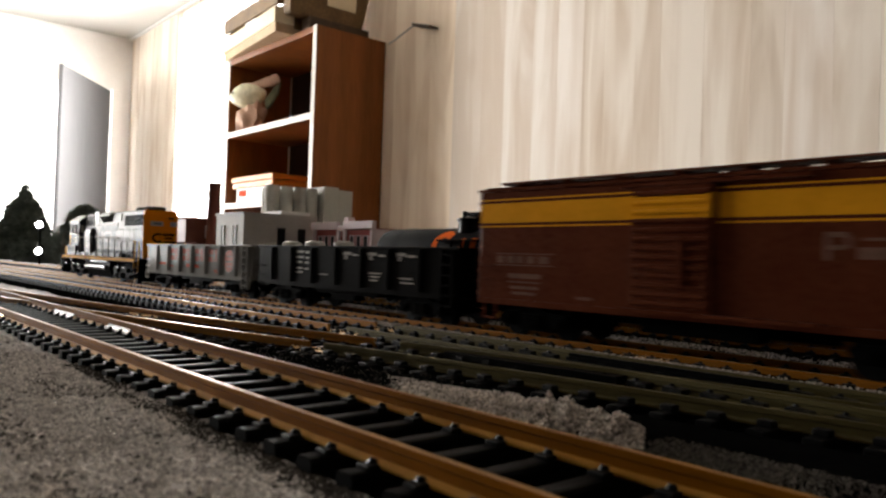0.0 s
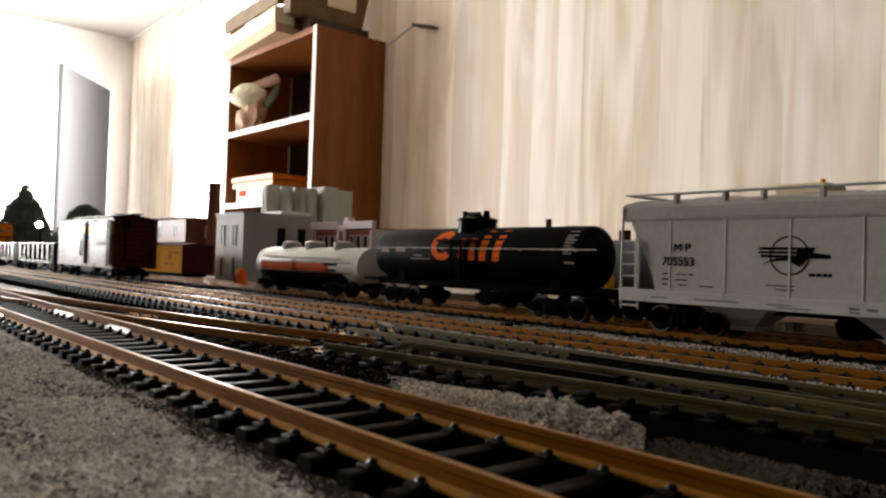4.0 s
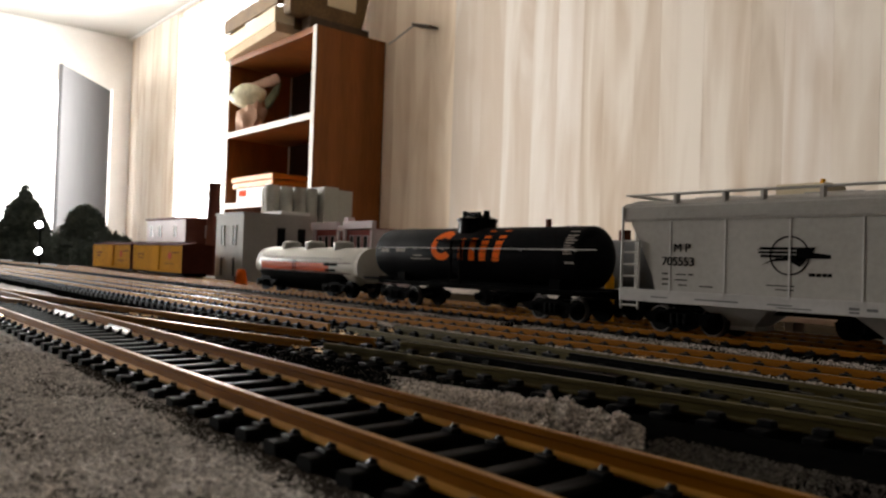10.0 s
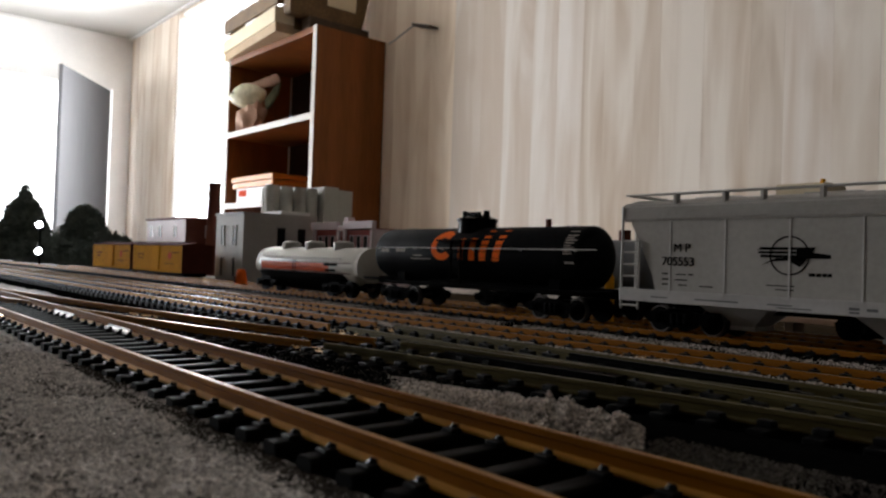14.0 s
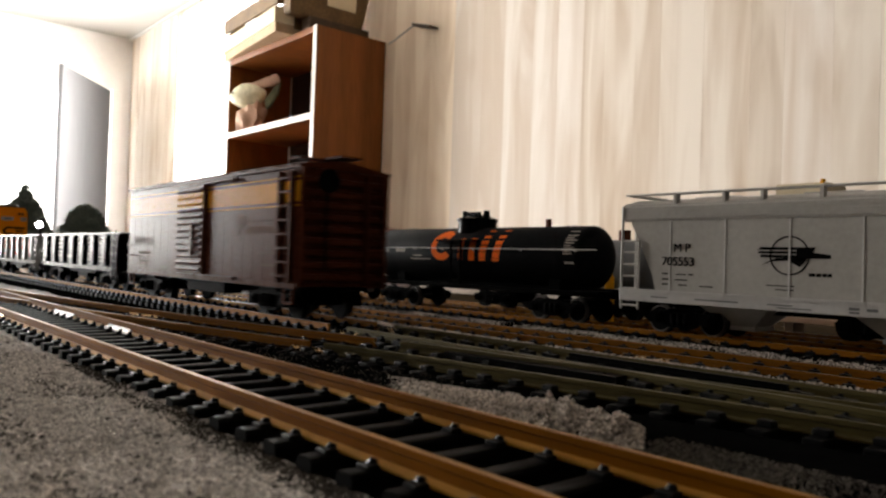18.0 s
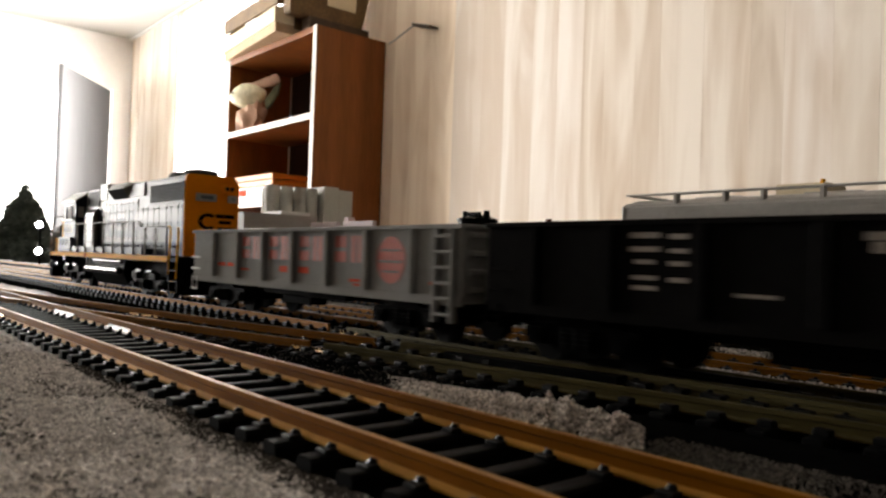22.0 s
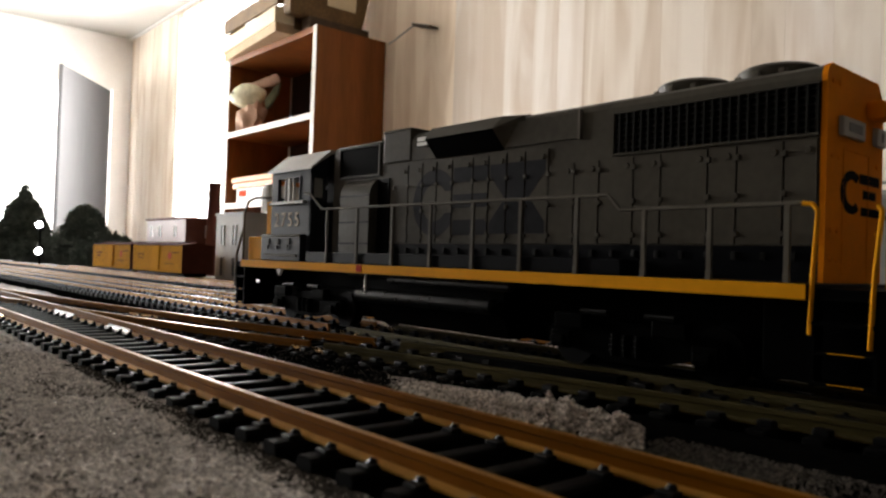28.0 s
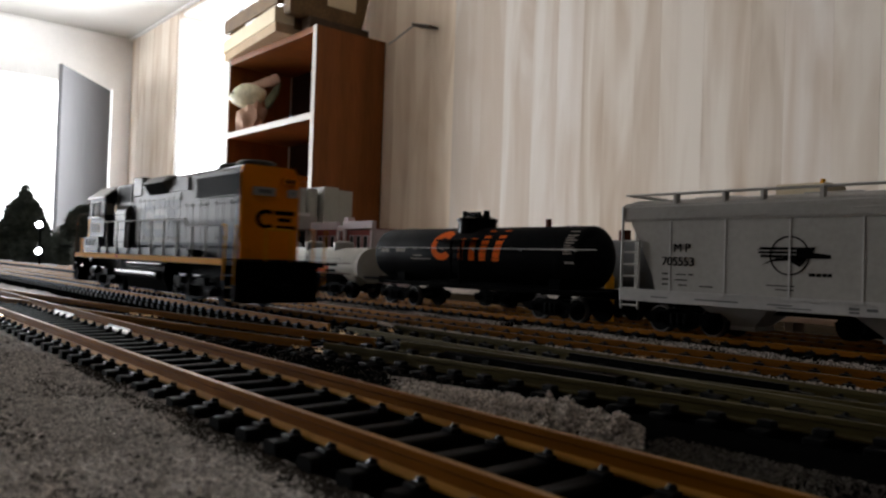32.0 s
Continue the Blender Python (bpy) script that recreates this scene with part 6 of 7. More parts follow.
bm.faces.new(rings[0]), bm.faces.new(rings[-1])
bmesh.ops.recalc_face_normals(bm, faces=bm.faces)
part("black_belly", bm, M_BLACK, wt, "black boat-shaped underside", True)
boxes("walkway", [(14, -TR2 - 0.6, 23.0, 112, -TR2 + 2.5, 23.8)], M_CREAM, wt)
for x in (31, 62, 96):
    bm = bmesh.new()
    cyl_bm(bm, (x, 0, 28), (x, 0, 33.2), 6.6, 6.4, 20)
    cyl_bm(bm, (x, 0, 33.2), (x, 0, 34.4), 6.0, 3.0, 20)
    part("dome", bm, M_HOP, wt, "small grey dome", True)
bars(wt, -TR2 - 0.12, [(92, 108, 18.6, 1.6), (94, 106, 15.2, 1.6), (54, 55.2, 12, 10), (57, 58.2, 12, 10)], M_BLACK)
boxes("frame", [(0, -4, 6, 130, 4, 9.2)], M_BLACK, wt, bevel=0.3)
for xe in (3.5, 126.5):
    bm = bmesh.new()
    cyl_bm(bm, (xe - 1.6, 0, TZ2), (xe + 1.6, 0, TZ2), TR2 * 0.98, TR2 * 0.98, 32)
    side = [v for v in bm.verts if v.co.z < TZ2 - 6]
    for v in side:
        v.co.y *= 0.35
        v.co.z -= 2.5
    part("end_cradle", bm, M_CREAM, wt)
for x in (22, 108):
    bogie(wt, x)
coupler(wt, 1, -1), coupler(wt, 129, 1)

# two yellow refrigerator cars on the rear track
reef = thing("refrigerator_car", "yellow model refrigerator car with a brown roof and ends", "boxcar", at(-1079, YE, ZE), group="refrigerator cars")
boxes("body", [(1, -17, 4.0, 152, 17, 33.0)], M_REEF, reef, bevel=0.3)
bm = bmesh.new()
prism_bm(bm, [(-17.8, 33.0), (-17.8, 33.8), (0, 36.4), (17.8, 33.8), (17.8, 33.0)], 0, 153)
part("roof", bm, M_REEFD, reef, "brown roof")
each_box("end_panel", [(152, -17, 4, 152.8, 17, 33), (0.2, -17, 4, 1, 17, 33)], M_REEFD, reef, "brown end")
boxes("roof_walk", [(-1, -3, 36.8, 154, 3, 37.6)], M_REEFD, reef)
boxes("door", [(66, -17.9, 6, 88, -16.9, 31.5)], M_REEF, reef, bevel=0.2)
each_box("door_hinge", [(64, -18.3, z, 90, -17.8, z + 0.9) for z in (9, 18, 27)], M_REEF, reef)
bm = bmesh.new()
cyl_bm(bm, (118, -17.15, 22), (118, -16.9, 22), 4.2, seg=20)
part("emblem", bm, M_RED, reef, "small red round emblem")
bars(reef, -17, [(18, 40, 22, 1.4), (18, 36, 18, 1.2), (124, 144, 25, 1.2), (106, 130, 13, 1.0)], M_REEFD)
boxes("underframe", [(4, -12, 0.5, 148, 12, 4.0)], M_BLACK, reef)
for x in (22, 131):
    bogie(reef, x)
for x in np.linspace(4, 62, 16).tolist() + np.linspace(92, 150, 16).tolist():
    boxes("board_groove", [(x - 0.15, -17.06, 4.5, x + 0.15, -16.98, 32.5)], M_REEFD, reef)
copy_thing(reef, at(-917, YE, ZE))

# grey tank car far behind, seen between the nearer cars
gt = thing("tank_car", "grey model tank car on the rear track", "tank car", at(-330, YE, ZE))
bm = bmesh.new()
shell_bm(bm, 6, 122, 12.5, 27, 6, 36)
part("tank_shell", bm, M_HOPD, gt, "dark grey tank", True)
bm = bmesh.new()
cyl_bm(bm, (104, 0, 38), (104, 0, 44.5), 3.0, seg=12)
part("vent", bm, M_BOX, gt, "brown vent stub")
boxes("walk", [(4, -15, 38.6, 60, 15, 40.2)], M_BOX, gt, "brown roof walk")
boxes("frame", [(-2, -12, 10, 130, 12, 13)], M_BLACK, gt)
for x in (22, 106):
    bogie(gt, x)
# cream topped car behind the hopper
cc = thing("boxcar", "cream roofed model car behind the hopper", "boxcar", at(-192, YE, ZE))
boxes("body", [(0, -16, 12, 108, 16, 52)], M_HOPD, cc, bevel=0.4)
bm = bmesh.new()
prism_bm(bm, [(-10.5, 51.8), (-10.5, 61.6), (-9, 62.4), (9, 62.4), (10.5, 61.6), (10.5, 51.8)], 48, 67.5)
part("cupola", bm, M_CREAMC, cc, "cream cupola")
bm = bmesh.new()
cyl_bm(bm, (66.4, -9.5, 62.0), (66.4, -9.5, 63.6), 1.0, 0.9, seg=10)
part("stack", bm, M_REEF, cc, "tan stub on the roof")
for x in (20, 88):
    bogie(cc, x)
boxes("underframe", [(2, -10, 8.5, 106, 10, 12)], M_BLACK, cc)
M_CARDP = mat("tan_board", (0.50, 0.32, 0.21), 0.7, colour2=(0.62, 0.42, 0.29), scale=40, fine=300)
pl = thing("loading_platform", "tan wooden loading platform beside the rear track", "platform")
boxes("deck", [(-196, 362, -4.2, -130, 378, -1.5)], M_CARDP, pl, bevel=0.3)
for x in (-190, -165, -140):
    boxes("leg", [(x, 364, -11.5, x + 4, 376, -4.2)], M_TABLE, pl)

# small things by the tracks
dr = thing("traffic_drum", "small orange plastic drum beside the storage track", "drum", at(-596, 286, -9.8) @ Matrix.Diagonal((0.95, 0.95, 0.88, 1)))
bm = bmesh.new()
cyl_bm(bm, (0, 0, 0), (0, 0, 11), 6.2, 5.4, 18)
cyl_bm(bm, (0, 0, 11), (0, 0, 16.5), 5.0, 4.4, 18)
cyl_bm(bm, (0, 0, 16.5), (0, 0, 19.4), 4.4, 3.0, 18)
part("drum", bm, M_ORANGE, dr, smooth=True)
boxes("slot", [(-1.2, -6.4, 6, 1.2, -4.4, 13)], M_REEFD, dr)
yp = thing("marker_post", "short yellow marker post beside the tracks", "post", at(-214, 289, -10))
bm = bmesh.new()
cyl_bm(bm, (0, 0, 0), (0, 0, 25), 2.6, 2.2, 12)
cyl_bm(bm, (0, 0, 25), (0, 0, 29.5), 1.7, 0.9, 12)
part("post", bm, M_YEL, yp, smooth=True)
boxes("base", [(-4, -4, -0.8, 4, 4, 1.2)], M_BLACK, yp)

# ---- model buildings ----
M_BGREY = mat("grey_model_wall", (0.42, 0.41, 0.38), 0.6, colour2=(0.50, 0.49, 0.46), scale=40, fine=400, bump=0.1)
M_BRICK = mat("dark_brick", (0.10, 0.028, 0.018), 0.7, colour2=(0.16, 0.05, 0.032), scale=60, fine=500, bump=0.2)
M_BRICKR = mat("red_brick", (0.28, 0.06, 0.05), 0.7, colour2=(0.36, 0.10, 0.085), scale=60, fine=500, bump=0.2)
M_SILO = mat("silo_concrete", (0.46, 0.45, 0.40), 0.6, colour2=(0.55, 0.54, 0.48), scale=25, fine=300, bump=0.1)
M_PINK = mat("pale_pink_trim", (0.68, 0.58, 0.60), 0.55, spread=0.06, scale=60)
GZ = -11.0


def model_window(parent, x0, x1, z0, z1, y, axis="y", material=None, trim=None):
    """A recessed dark pane with a frame on a wall that faces -y (axis y) or +x (axis x)."""
    d = 0.8
    if axis == "y":
        pane, rim = [(x0, y - 0.25, z0, x1, y + 0.3, z1)], [(x0 - d, y - 0.9, z0 - d, x0, y + 0.2, z1 + d), (x1, y - 0.9, z0 - d, x1 + d, y + 0.2, z1 + d), (x0, y - 0.9, z1, x1, y + 0.2, z1 + d), (x0 - d, y - 1.4, z0 - d, x1 + d, y + 0.2, z0)]
    else:
        pane, rim = [(y - 0.3, x0, z0, y + 0.25, x1, z1)], [(y - 0.2, x0 - d, z0 - d, y + 0.9, x0, z1 + d), (y - 0.2, x1, z0 - d, y + 0.9, x1 + d, z1 + d), (y - 0.2, x0, z1, y + 0.9, x1, z1 + d), (y - 0.2, x0 - d, z0 - d, y + 1.4, x1 + d, z0)]
    w = boxes("window", rim, trim or M_BGREY, parent)
    boxes("pane", pane, material or M_GLASSY, w, "dark window pane")


gb = thing("model_building", "grey flat-roofed two-storey model building", "building")
boxes("wall", [(-796, 350, GZ, -728, 438, 62.5)], M_BGREY, gb, bevel=0.5)
boxes("parapet", [(-797, 349, 62.5, -727, 352, 65), (-797, 436, 62.5, -727, 439, 65), (-797, 352, 62.5, -794, 436, 65), (-730, 352, 62.5, -727, 436, 65)], M_BGREY, gb)
for z in (20, -6):
    for x in (-778, -748):
        model_window(gb, x - 3.5, x + 3.5, z + (10 if z > 0 else 2), z + (31 if z > 0 else 22), 350)
for z in (20, -6):
    for y in (394, 419):
        model_window(gb, y - 5, y + 5, z + 10, z + 30, -728, "x")
# white block added for the bright lit strip along the roof
boxes("lit_roof_block", [(-770, 395, 62.5, -732, 432, 69)], M_WHITE, gb, "white block for the lit strip of roof", bevel=0.4)
sl = thing("grain_elevator", "pale concrete model grain elevator with tall silos", "silo")
for y in (462, 483, 503, 521):
    bm = bmesh.new()
    cyl_bm(bm, (-882, y, GZ), (-882, y, 112), 8.6, 8.6, 28)
    part("silo", bm, M_SILO, sl, "round concrete silo", True)
each_box("head_house", [(-905, 533, GZ, -868, 556, 116), (-905, 557.5, GZ, -870, 580, 113)], M_SILO, sl, bevel=0.6)
boxes("silo_deck", [(-897, 455, GZ, -889, 533, 108)], M_SILO, sl, "concrete rear wall", bevel=0.4)
bb = thing("model_building", "dark brick model factory with a tall chimney", "building")
boxes("wall", [(-1160, 400, GZ, -1009, 446, 67)], M_BRICK, bb, bevel=0.4)
# front coloured pale to paint in the light falling on it
boxes("lit_front", [(-1160, 399.2, GZ, -1009.5, 400.1, 66)], M_PINK, bb, "front painted pale as its lit side")
boxes("roof", [(-1163, 397, 67, -1006, 449, 69.5)], M_BRICK, bb, bevel=0.4)
for x in (-1140, -1105, -1045):
    model_window(bb, x - 5, x + 5, 42, 58, 399.2, trim=M_PINK)
model_window(bb, 428, 438, 42, 58, -1009, "x", M_MARK, M_PINK)
bm = bmesh.new()
v = cyl_bm(bm, (-992, 432, GZ), (-992, 432, 116), 11, 8, 20)
cyl_bm(bm, (-992, 432, 114), (-992, 432, 118), 9, 9, 20)
part("chimney", bm, M_BRICK, bb, "tall dark brick chimney", True)
pk = thing("model_building", "red brick model shop row with pale pink trim", "building")
boxes("wall", [(-700, 420, GZ, -590, 470, 50)], M_BRICKR, pk, bevel=0.4)
each_box("cornice", [(-703, 416, 49, -652, 421, 57), (-640, 416, 49, -588, 421, 57), (-652, 417, 47, -640, 421, 53)], M_PINK, pk, "pale pink cornice", bevel=0.8)
each_box("pilaster", [(x - 2, 417.5, GZ, x + 2, 420.2, 50) for x in (-699, -652, -640, -592)], M_PINK, pk, "pale pink pilaster")
for x in (-688, -676, -664, -628, -616, -604):
    model_window(pk, x - 3.5, x + 3.5, 20, 42, 420, trim=M_PINK)
boxes("side_wall", [(-590, 420, GZ, -589, 470, 49)], M_PINK, pk)
boxes("chimney_block", [(-650, 424, 50, -642, 432, 62)], M_PINK, pk, bevel=0.4)

# ---- trees and bushes ----
M_LEAF = mat("dark_foliage", (0.040, 0.054, 0.044), 0.8, colour2=(0.11, 0.125, 0.10), scale=60, fine=400)
M_LEAF2 = mat("olive_foliage", (0.04, 0.05, 0.018), 0.8, colour2=(0.10, 0.11, 0.04), scale=60, fine=400)
M_TRUNK = mat("bark", (0.05, 0.035, 0.025), 0.9, scale=100, bump=0.4)


def crown_mesh(clumps, per, leaf, seed, material):
    """Many small leaf clumps set over uneven round masses: rows of (x, y, z, radius)."""
    r = np.random.default_rng(seed)
    verts, faces = [], []
    for cx, cy, cz, rad in clumps:
        n = int(per * (rad / 30) ** 2)
        d = r.normal(size=(n, 3))
        d /= np.linalg.norm(d, axis=1)[:, None]
        rr = rad * r.uniform(0.55, 1.08, n) ** 0.7
        p = np.array((cx, cy, cz)) + d * rr[:, None] * np.array((1, 1, 0.85))
        for q in p:
            u, w = r.normal(size=3), r.normal(size=3)
            u *= leaf * r.uniform(0.6, 1.3) / np.linalg.norm(u)
            w *= leaf * r.uniform(0.6, 1.3) / np.linalg.norm(w)
            c = np.cross(u, w)
            c *= leaf * 0.6 / (np.linalg.norm(c) + 1e-6)
            i = len(verts)
            verts += [tuple((q + u) * MM), tuple((q - 0.6 * u + w) * MM), tuple((q - 0.6 * u - w) * MM), tuple((q + c) * MM)]
            faces += [(i, i + 1, i + 2), (i, i + 3, i + 1), (i + 1, i + 3, i + 2), (i + 2, i + 3, i)]
    me = bpy.data.meshes.new("crown")
    me.from_pydata(verts, [], faces)
    me.materials.append(material)
    return me


def tree(label, x, y, z, height, clumps, seed, material=None, leaf=3.2, per=1000):
    t = thing("model_tree", label, "tree", at(x, y, z), group="trees at the end of the layout")
    bm = bmesh.new()
    cyl_bm(bm, (0, 0, 0), (0, 0, height * 0.55), height * 0.035, height * 0.02, 10)
    for i in range(6):
        a = i * 1.05 + seed
        cyl_bm(bm, (0, 0, height * (0.25 + 0.05 * i)), (math.cos(a) * height * 0.2, math.sin(a) * height * 0.2, height * (0.45 + 0.06 * i)), height * 0.014, height * 0.006, 6)
    part("trunk", bm, M_TRUNK, t, "thin brown trunk")
    ob = new("crown", crown_mesh(clumps, per, leaf, seed, material or M_LEAF))
    ob.parent = t
    return t


tree("tall dark green model tree with a pointed uneven top", -2010, 400, GZ, 182,
     [(0, 0, 52, 66), (-28, 10, 86, 48), (26, -8, 82, 46), (2, 0, 112, 42), (-14, 4, 134, 28), (18, 0, 134, 22), (4, 0, 156, 16), (3, 0, 174, 9), (-48, 0, 44, 42), (52, 6, 44, 40)], 1, leaf=4.0)
tree("round dark green model tree", -1505, 400, GZ, 118,
     [(0, 0, 52, 46), (-34, 6, 58, 34), (30, 0, 60, 36), (-4, 4, 82, 34), (12, 0, 98, 20), (-20, 0, 92, 18), (58, 0, 52, 24), (-58, 0, 40, 26)], 2)
r_b = random.Random(12)
for i in range(24):
    x = -2260 + i * 46 + r_b.uniform(-15, 15)
    y = 385 + r_b.uniform(-45, 60)
    h = r_b.uniform(40, 62)
    bsh = thing("model_bush", "low dark green bush of coarse foliage", "bush", at(x, y, GZ), group="bushes at the end of the layout")
    ob = new("crown", crown_mesh([(0, 0, h * 0.5, h * 0.66), (h * 0.5, 5, h * 0.4, h * 0.54), (-h * 0.5, -4, h * 0.38, h * 0.5)], 700, 3.2, 20 + i, M_LEAF2 if i in (17, 19) else M_LEAF))
    ob.parent = bsh
    bm = bmesh.new()
    cyl_bm(bm, (0, 0, -1), (0, 0, h * 0.5), 2.2, 1.2, 8)
    part("stem", bm, M_TRUNK, bsh)
# signal lamp among the bushes
M_BULB = backdrop_glow("lit_bulb", (1.0, 0.98, 1.0), 40.0)
sg = thing("signal_lamp", "trackside signal mast with two bright white lamps", "signal", at(-1380, 300, GZ))
bm = bmesh.new()
cyl_bm(bm, (0, 0, 0), (0, 0, 80), 2.0, 1.4, 10)
part("mast", bm, M_BLACK, sg)
for z in (16, 60):
    house = boxes("lamp_housing", [(-7, -4, z, 1, 6, z + 20)], M_BLACK, sg, bevel=0.8)
    bm = bmesh.new()
    bmesh.ops.create_uvsphere(bm, u_segments=16, v_segments=10, radius=5.2, matrix=Matrix.Translation((3, -3, z + 9.5)))
    part("bulb", bm, M_BULB, house, "glowing white bulb", True)

# ---- things on and around the bookcase ----
M_CARD = mat("cardboard", (0.42, 0.30, 0.18), 0.7, colour2=(0.52, 0.39, 0.25), scale=12, fine=120, bump=0.1)
M_DARKW = mat("dark_stained_wood", (0.045, 0.028, 0.016), 0.5, colour2=(0.09, 0.055, 0.032), scale=12, stretch=(0.3, 3, 3))
M_SACK = mat("brown_crate_wood", (0.075, 0.042, 0.016), 0.6, colour2=(0.19, 0.115, 0.048), scale=14, bump=0.4)
M_FISH = mat("glazed_green", (0.46, 0.45, 0.27), 0.35, colour2=(0.90, 0.85, 0.66), scale=14, fine=60, bump=0.2)
M_FISHD = mat("dark_green_glaze", (0.06, 0.07, 0.035), 0.35, colour2=(0.16, 0.16, 0.09), scale=20, fine=80)
M_TAN = mat("orange_wood", (0.40, 0.135, 0.014), 0.4, colour2=(0.52, 0.20, 0.03), scale=12, stretch=(0.3, 3, 3))
ca = thing("cardboard_box", "long pale cardboard box lying askew on the bookcase", "box", Matrix.Translation((-2.652, 1.355, BT)) @ Matrix.Rotation(radians(-6), 4, "Z"))
boxes("carton", [(-0.278, -0.088, 0.001, 0.278, 0.088, 0.082)], M_CARD, ca, k=1, bevel=0.003)
boxes("lid", [(-0.284, -0.094, 0.034, 0.284, 0.094, 0.090)], M_CREAMC, ca, "pale cream lid", k=1, bevel=0.003)
boxes("tape", [(0.283, -0.02, 0.02, 0.2855, 0.02, 0.0905)], M_SACK, ca, "strip of brown tape", k=1)
dt = thing("wooden_tray", "dark wooden tray resting on the cardboard box", "tray", Matrix.Translation((-2.64, 1.37, BT + 0.0905)) @ Matrix.Rotation(radians(-4), 4, "Z"))
boxes("tray_base", [(-0.25, -0.08, 0, 0.24, 0.10, 0.016)], M_DARKW, dt, k=1, bevel=0.003)
boxes("rim", [(-0.27, -0.105, 0.0165, 0.255, -0.09, 0.075), (-0.27, 0.105, 0.0165, 0.255, 0.12, 0.075), (-0.27, -0.09, 0.0165, -0.255, 0.105, 0.075), (0.24, -0.09, 0.0165, 0.255, 0.105, 0.075)], M_SACK, dt, "brown raised rim", k=1, bevel=0.003)
# narrow brown box on a flat carton beside them
fc = thing("flat_carton", "flat brown carton under the narrow box", "box")
boxes("carton", [(-2.345, 1.32, BT + 0.001, -2.285, 1.57, BT + 0.053)], M_DARKW, fc, k=1, bevel=0.003)
cr = thing("wooden_box", "narrow dark brown wooden box with a pale panel", "box", Matrix.Translation((-2.325, 1.415, BT + 0.054)))
bm = bmesh.new()
lo = [bm.verts.new(c) for c in ((-0.027, -0.165, 0), (0.025, -0.165, 0), (0.025, 0.135, -0.0), (-0.027, 0.135, 0))]
hi = [bm.verts.new(c) for c in ((-0.027, -0.17, 0.17), (0.033, -0.17, 0.17), (0.033, 0.172, 0.17), (-0.027, 0.172, 0.17))]
for i in range(4):
    bm.faces.new((lo[i], lo[(i + 1) % 4], hi[(i + 1) % 4], hi[i]))
bm.faces.new(lo[::-1]), bm.faces.new(hi)
bmesh.ops.bevel(bm, geom=list(bm.edges), offset=0.004, segments=2, affect="EDGES")
part("box_body", bm, M_SACK, cr, k=1)
pn = boxes("pale_panel", [(-0.001, -0.02, -0.03, 0.004, 0.10, 0.03)], M_CREAMC, cr, "pale paper panel", k=1)
pn.matrix_basis = Matrix.Translation((0.0285, 0, 0.085)) @ Matrix.Rotation(radians(3), 4, "Y")
# glazed fish ornament on the upper shelf, standing at a slant in it
M_ROCK = mat("pink_brown_rock", (0.46, 0.28, 0.19), 0.7, colour2=(0.70, 0.50, 0.38), scale=25, fine=160, bump=0.4)
fo = thing("fish_ornament", "glazed green and cream fish ornament on a rocky base", "ornament", Matrix.Translation((-2.782, 1.362, 0.515)) @ Matrix.Rotation(radians(40), 4, "Z"))
bm = bmesh.new()
bmesh.ops.create_icosphere(bm, subdivisions=4, radius=1)
for v in bm.verts:
    k = 1 - 0.45 * max(0, -v.co.x) ** 3 - 0.3 * max(0, v.co.x) ** 3
    v.co.y *= k
    v.co.z = v.co.z * k + 0.06 * noise.noise(v.co * 2.3)
bmesh.ops.transform(bm, verts=bm.verts, matrix=Matrix.Translation((-0.028, 0, 0.15)) @ Matrix.Rotation(radians(-6), 4, "Y") @ Matrix.Diagonal((0.082, 0.034, 0.050, 1)))
body_ = part("fish_body", bm, M_FISH, fo, "glazed green and cream body", True, 1)
bm = bmesh.new()
bmesh.ops.create_uvsphere(bm, u_segments=12, v_segments=8, radius=0.007, matrix=Matrix.Translation((-0.082, -0.018, 0.158)))
part("eye", bm, M_DARKW, body_, "dark glazed eye", True, 1)
for nm, pts, y0, y1, mt in (("dorsal_fin", [(-0.02, 0.196), (0.05, 0.222), (0.096, 0.240), (0.113, 0.208), (0.074, 0.186), (0.012, 0.180)], -0.012, 0.006, M_ROCK),
                            ("tail_fin", [(0.113, 0.206), (0.106, 0.160), (0.074, 0.106), (0.055, 0.092), (0.045, 0.126), (0.083, 0.180)], -0.010, 0.008, M_FISHD)):
    b2 = bmesh.new()
    side_bm(b2, pts, y0, y1)
    bmesh.ops.bevel(b2, geom=list(b2.edges), offset=0.004, segments=2, affect="EDGES")
    part(nm, b2, mt, fo, "peach glazed fin" if mt is M_ROCK else "dark green edge of the tail", True, 1)
bm = bmesh.new()
bmesh.ops.create_icosphere(bm, subdivisions=4, radius=1)
for v in bm.verts:
    v.co = v.co * (1 + 0.35 * noise.noise(v.co * 1.9) + 0.15 * noise.noise(v.co * 5))
    v.co.z = max(v.co.z, -0.6)
    v.co.z += 0.35 * max(0, v.co.x)
bmesh.ops.transform(bm, verts=bm.verts, matrix=Matrix.Translation((-0.01, 0.004, 0.045)) @ Matrix.Diagonal((0.060, 0.04, 0.074, 1)))
part("rock_base", bm, M_ROCK, fo, "pink-brown rocky base", True, 1)
gbx = thing("game_box", "white and red flat box on the lower shelf", "box")
boxes("carton", [(-2.81, 1.315, 0.226, -2.52, 1.52, 0.282)], M_WHITE, gbx, k=1, bevel=0.003)
boxes("label_panel", [(-2.79, 1.3135, 0.250, -2.72, 1.3151, 0.275)], M_RED, gbx, "red printed panel", k=1)
otr = thing("wooden_case", "flat orange-brown wooden case on a white box", "case")
boxes("case_body", [(-2.84, 1.310, 0.283, -2.50, 1.53, 0.306)], M_TAN, otr, k=1, bevel=0.004)
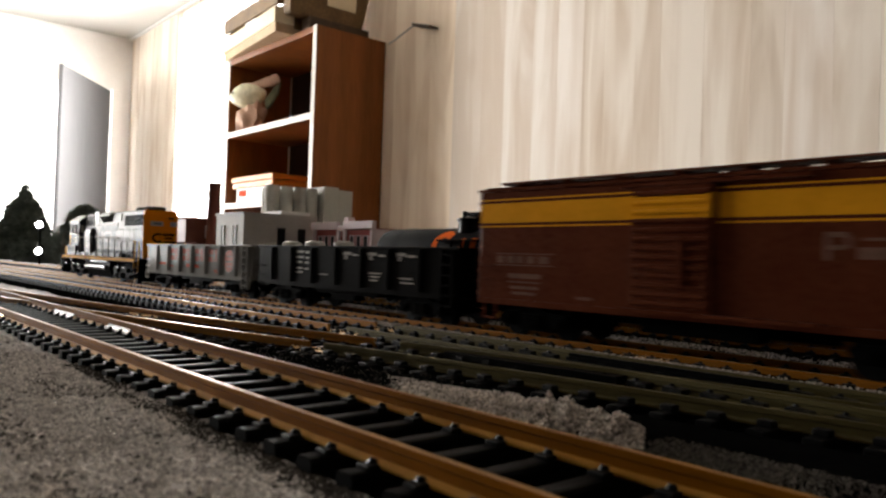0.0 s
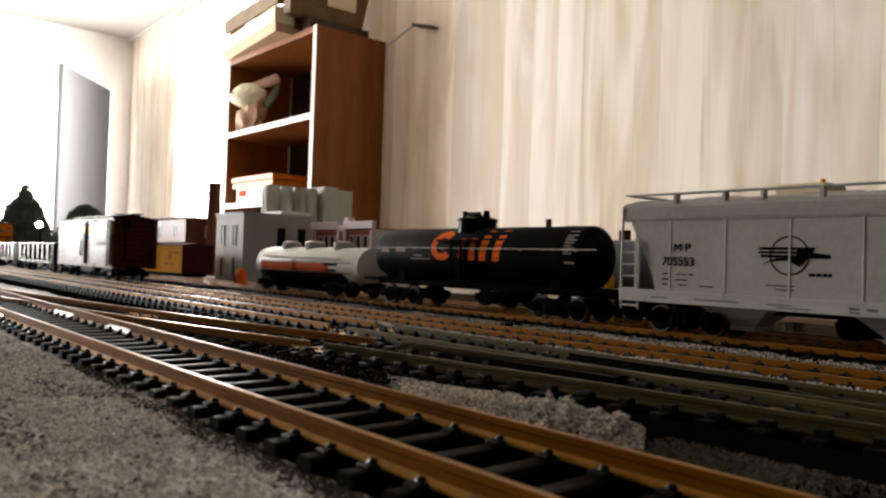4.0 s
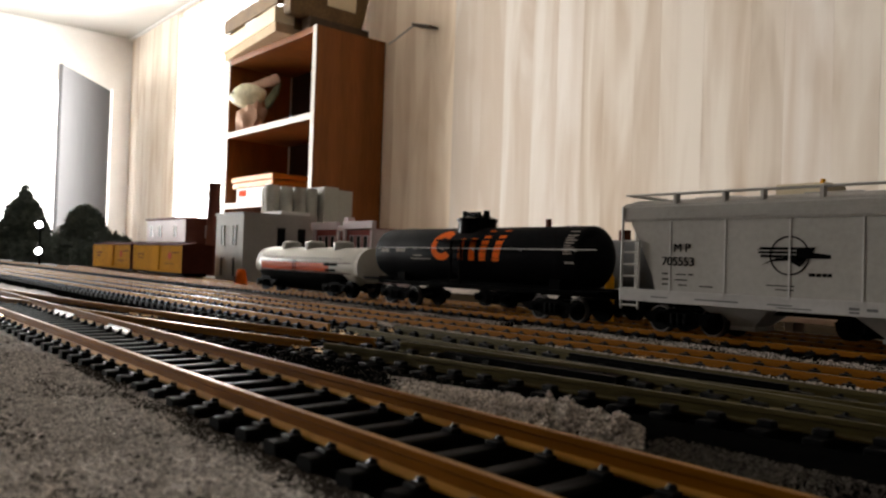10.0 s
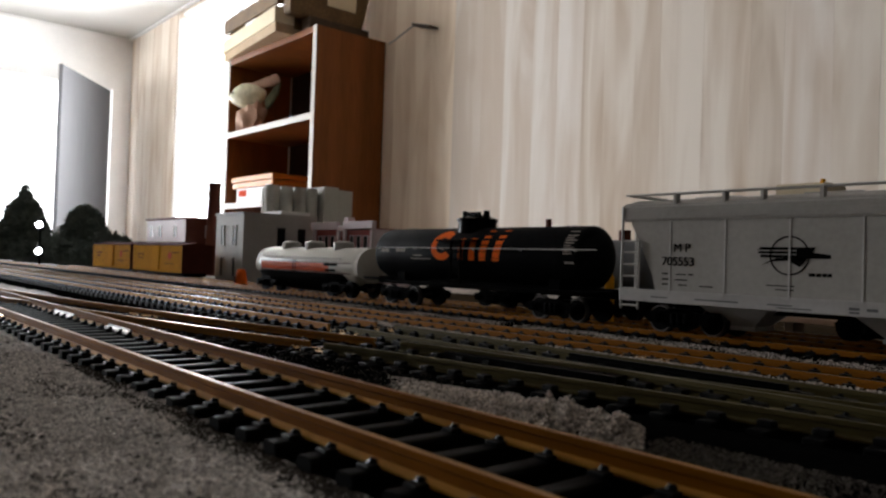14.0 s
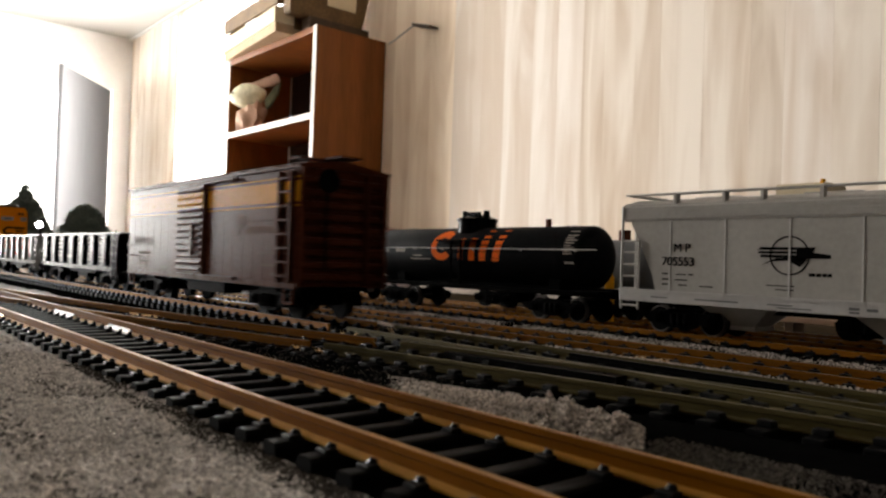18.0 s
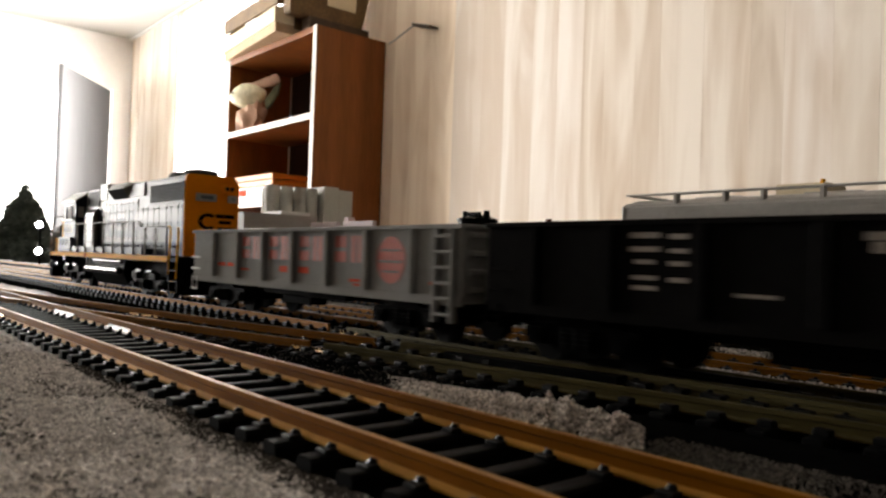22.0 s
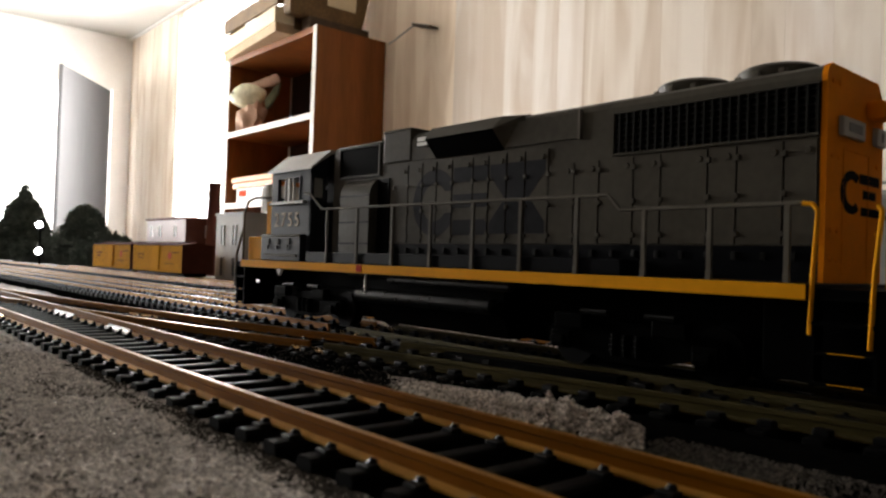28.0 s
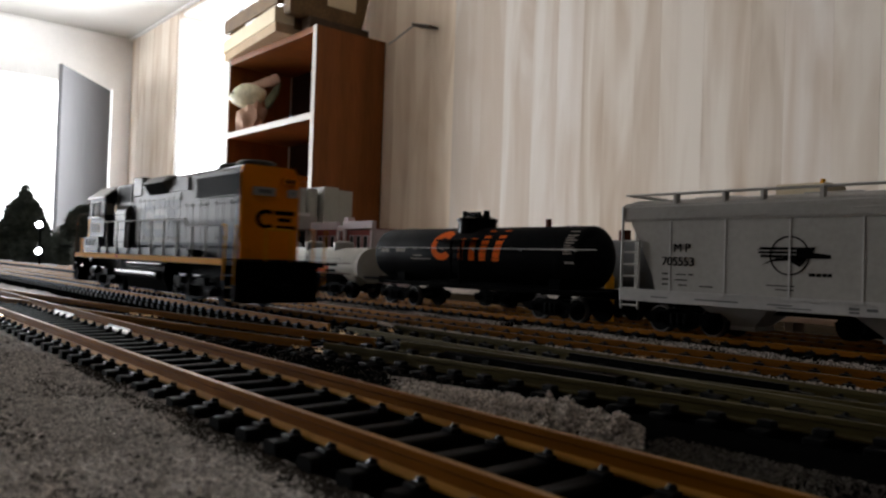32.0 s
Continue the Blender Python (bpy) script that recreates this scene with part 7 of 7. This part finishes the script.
boxes("case_lid", [(-2.845, 1.306, 0.3065, -2.495, 1.535, 0.328)], M_TAN, otr, k=1, bevel=0.004)
# wire bracket on the wall beside the bookcase
wb = thing("wall_bracket", "thin dark wire bracket hanging on the plank wall", "bracket")
bm = bmesh.new()
for p, q in (((-2.185, 1.592, 0.805), (-2.05, 1.58, 0.830)), ((-2.05, 1.58, 0.830), (-2.01, 1.575, 0.836))):
    cyl_bm(bm, p, q, 0.0025, seg=8)
part("wire", bm, M_STEEL, wb, "thin wire arm", k=1)
bm = bmesh.new()
box_bm(bm, -0.04, -0.02, -0.004, 0.06, 0.02, 0.004, 0.003)
bkt = part("plate", bm, M_DARKW, wb, "dark flat plate", k=1)
bkt.matrix_basis = Matrix.Translation((-1.965, 1.572, 0.818)) @ Matrix.Rotation(radians(16), 4, "Y")


# ---- movement of the train ----
# seconds and the place of the engine's left end along the line, in millimetres
OUT = [(0, -703), (0.5, -762), (1, -821), (1.5, -880), (2, -941), (2.5, -1008), (3, -1082), (3.5, -1154), (4.5, -1320), (5.5, -1497), (6, -1800), (6.5, -1895), (7, -1930), (7.5, -1950), (8.5, -1960)]
BACK = [(13.5, -1660), (14.5, -1490), (15.5, -1262), (16.0, -1174), (16.6, -1080), (17, -1019), (17.5, -944), (18, -871), (18.5, -814), (19, -759), (19.5, -710), (20, -662), (20.5, -615), (21, -570), (21.5, -523), (22, -478), (22.5, -430),
        (23, -381), (23.5, -332), (24, -285), (24.5, -243), (24.8, -230), (25.1, -228.5), (25.5, -228.5)]
LEAVE = [(27.5, -228.5), (28.5, -228.8), (29.5, -229.0), (30, -229.6), (30.25, -239), (30.5, -252), (31, -294), (31.5, -355), (32, -427)]


def rows_for(offset, leaves=False):
    rows = [(t, pose((s + offset) * MM, YC * MM, ZC * MM)) for t, s in OUT]
    rows += [(9.8, pose((-1965 + offset) * MM, (YC - 12) * MM, ZC * MM)), (11.6, pose((-1900 + offset) * MM, (YB + 8) * MM, (ZC * 0.1) * MM))]
    rows += [(t, pose((s + offset) * MM, YB * MM, ZB * MM)) for t, s in BACK]
    rows += [(t, pose((s + offset) * MM, YB * MM, ZB * MM)) for t, s in LEAVE] if leaves else [(32, pose((-228.5 + offset) * MM, YB * MM, ZB * MM))]
    return rows


def motions():
    walk(engine, rows_for(0, True))
    walk(grey_gondola, rows_for(203))
    walk(black_gondola, rows_for(362))
    walk(boxcar, rows_for(521))


motions()
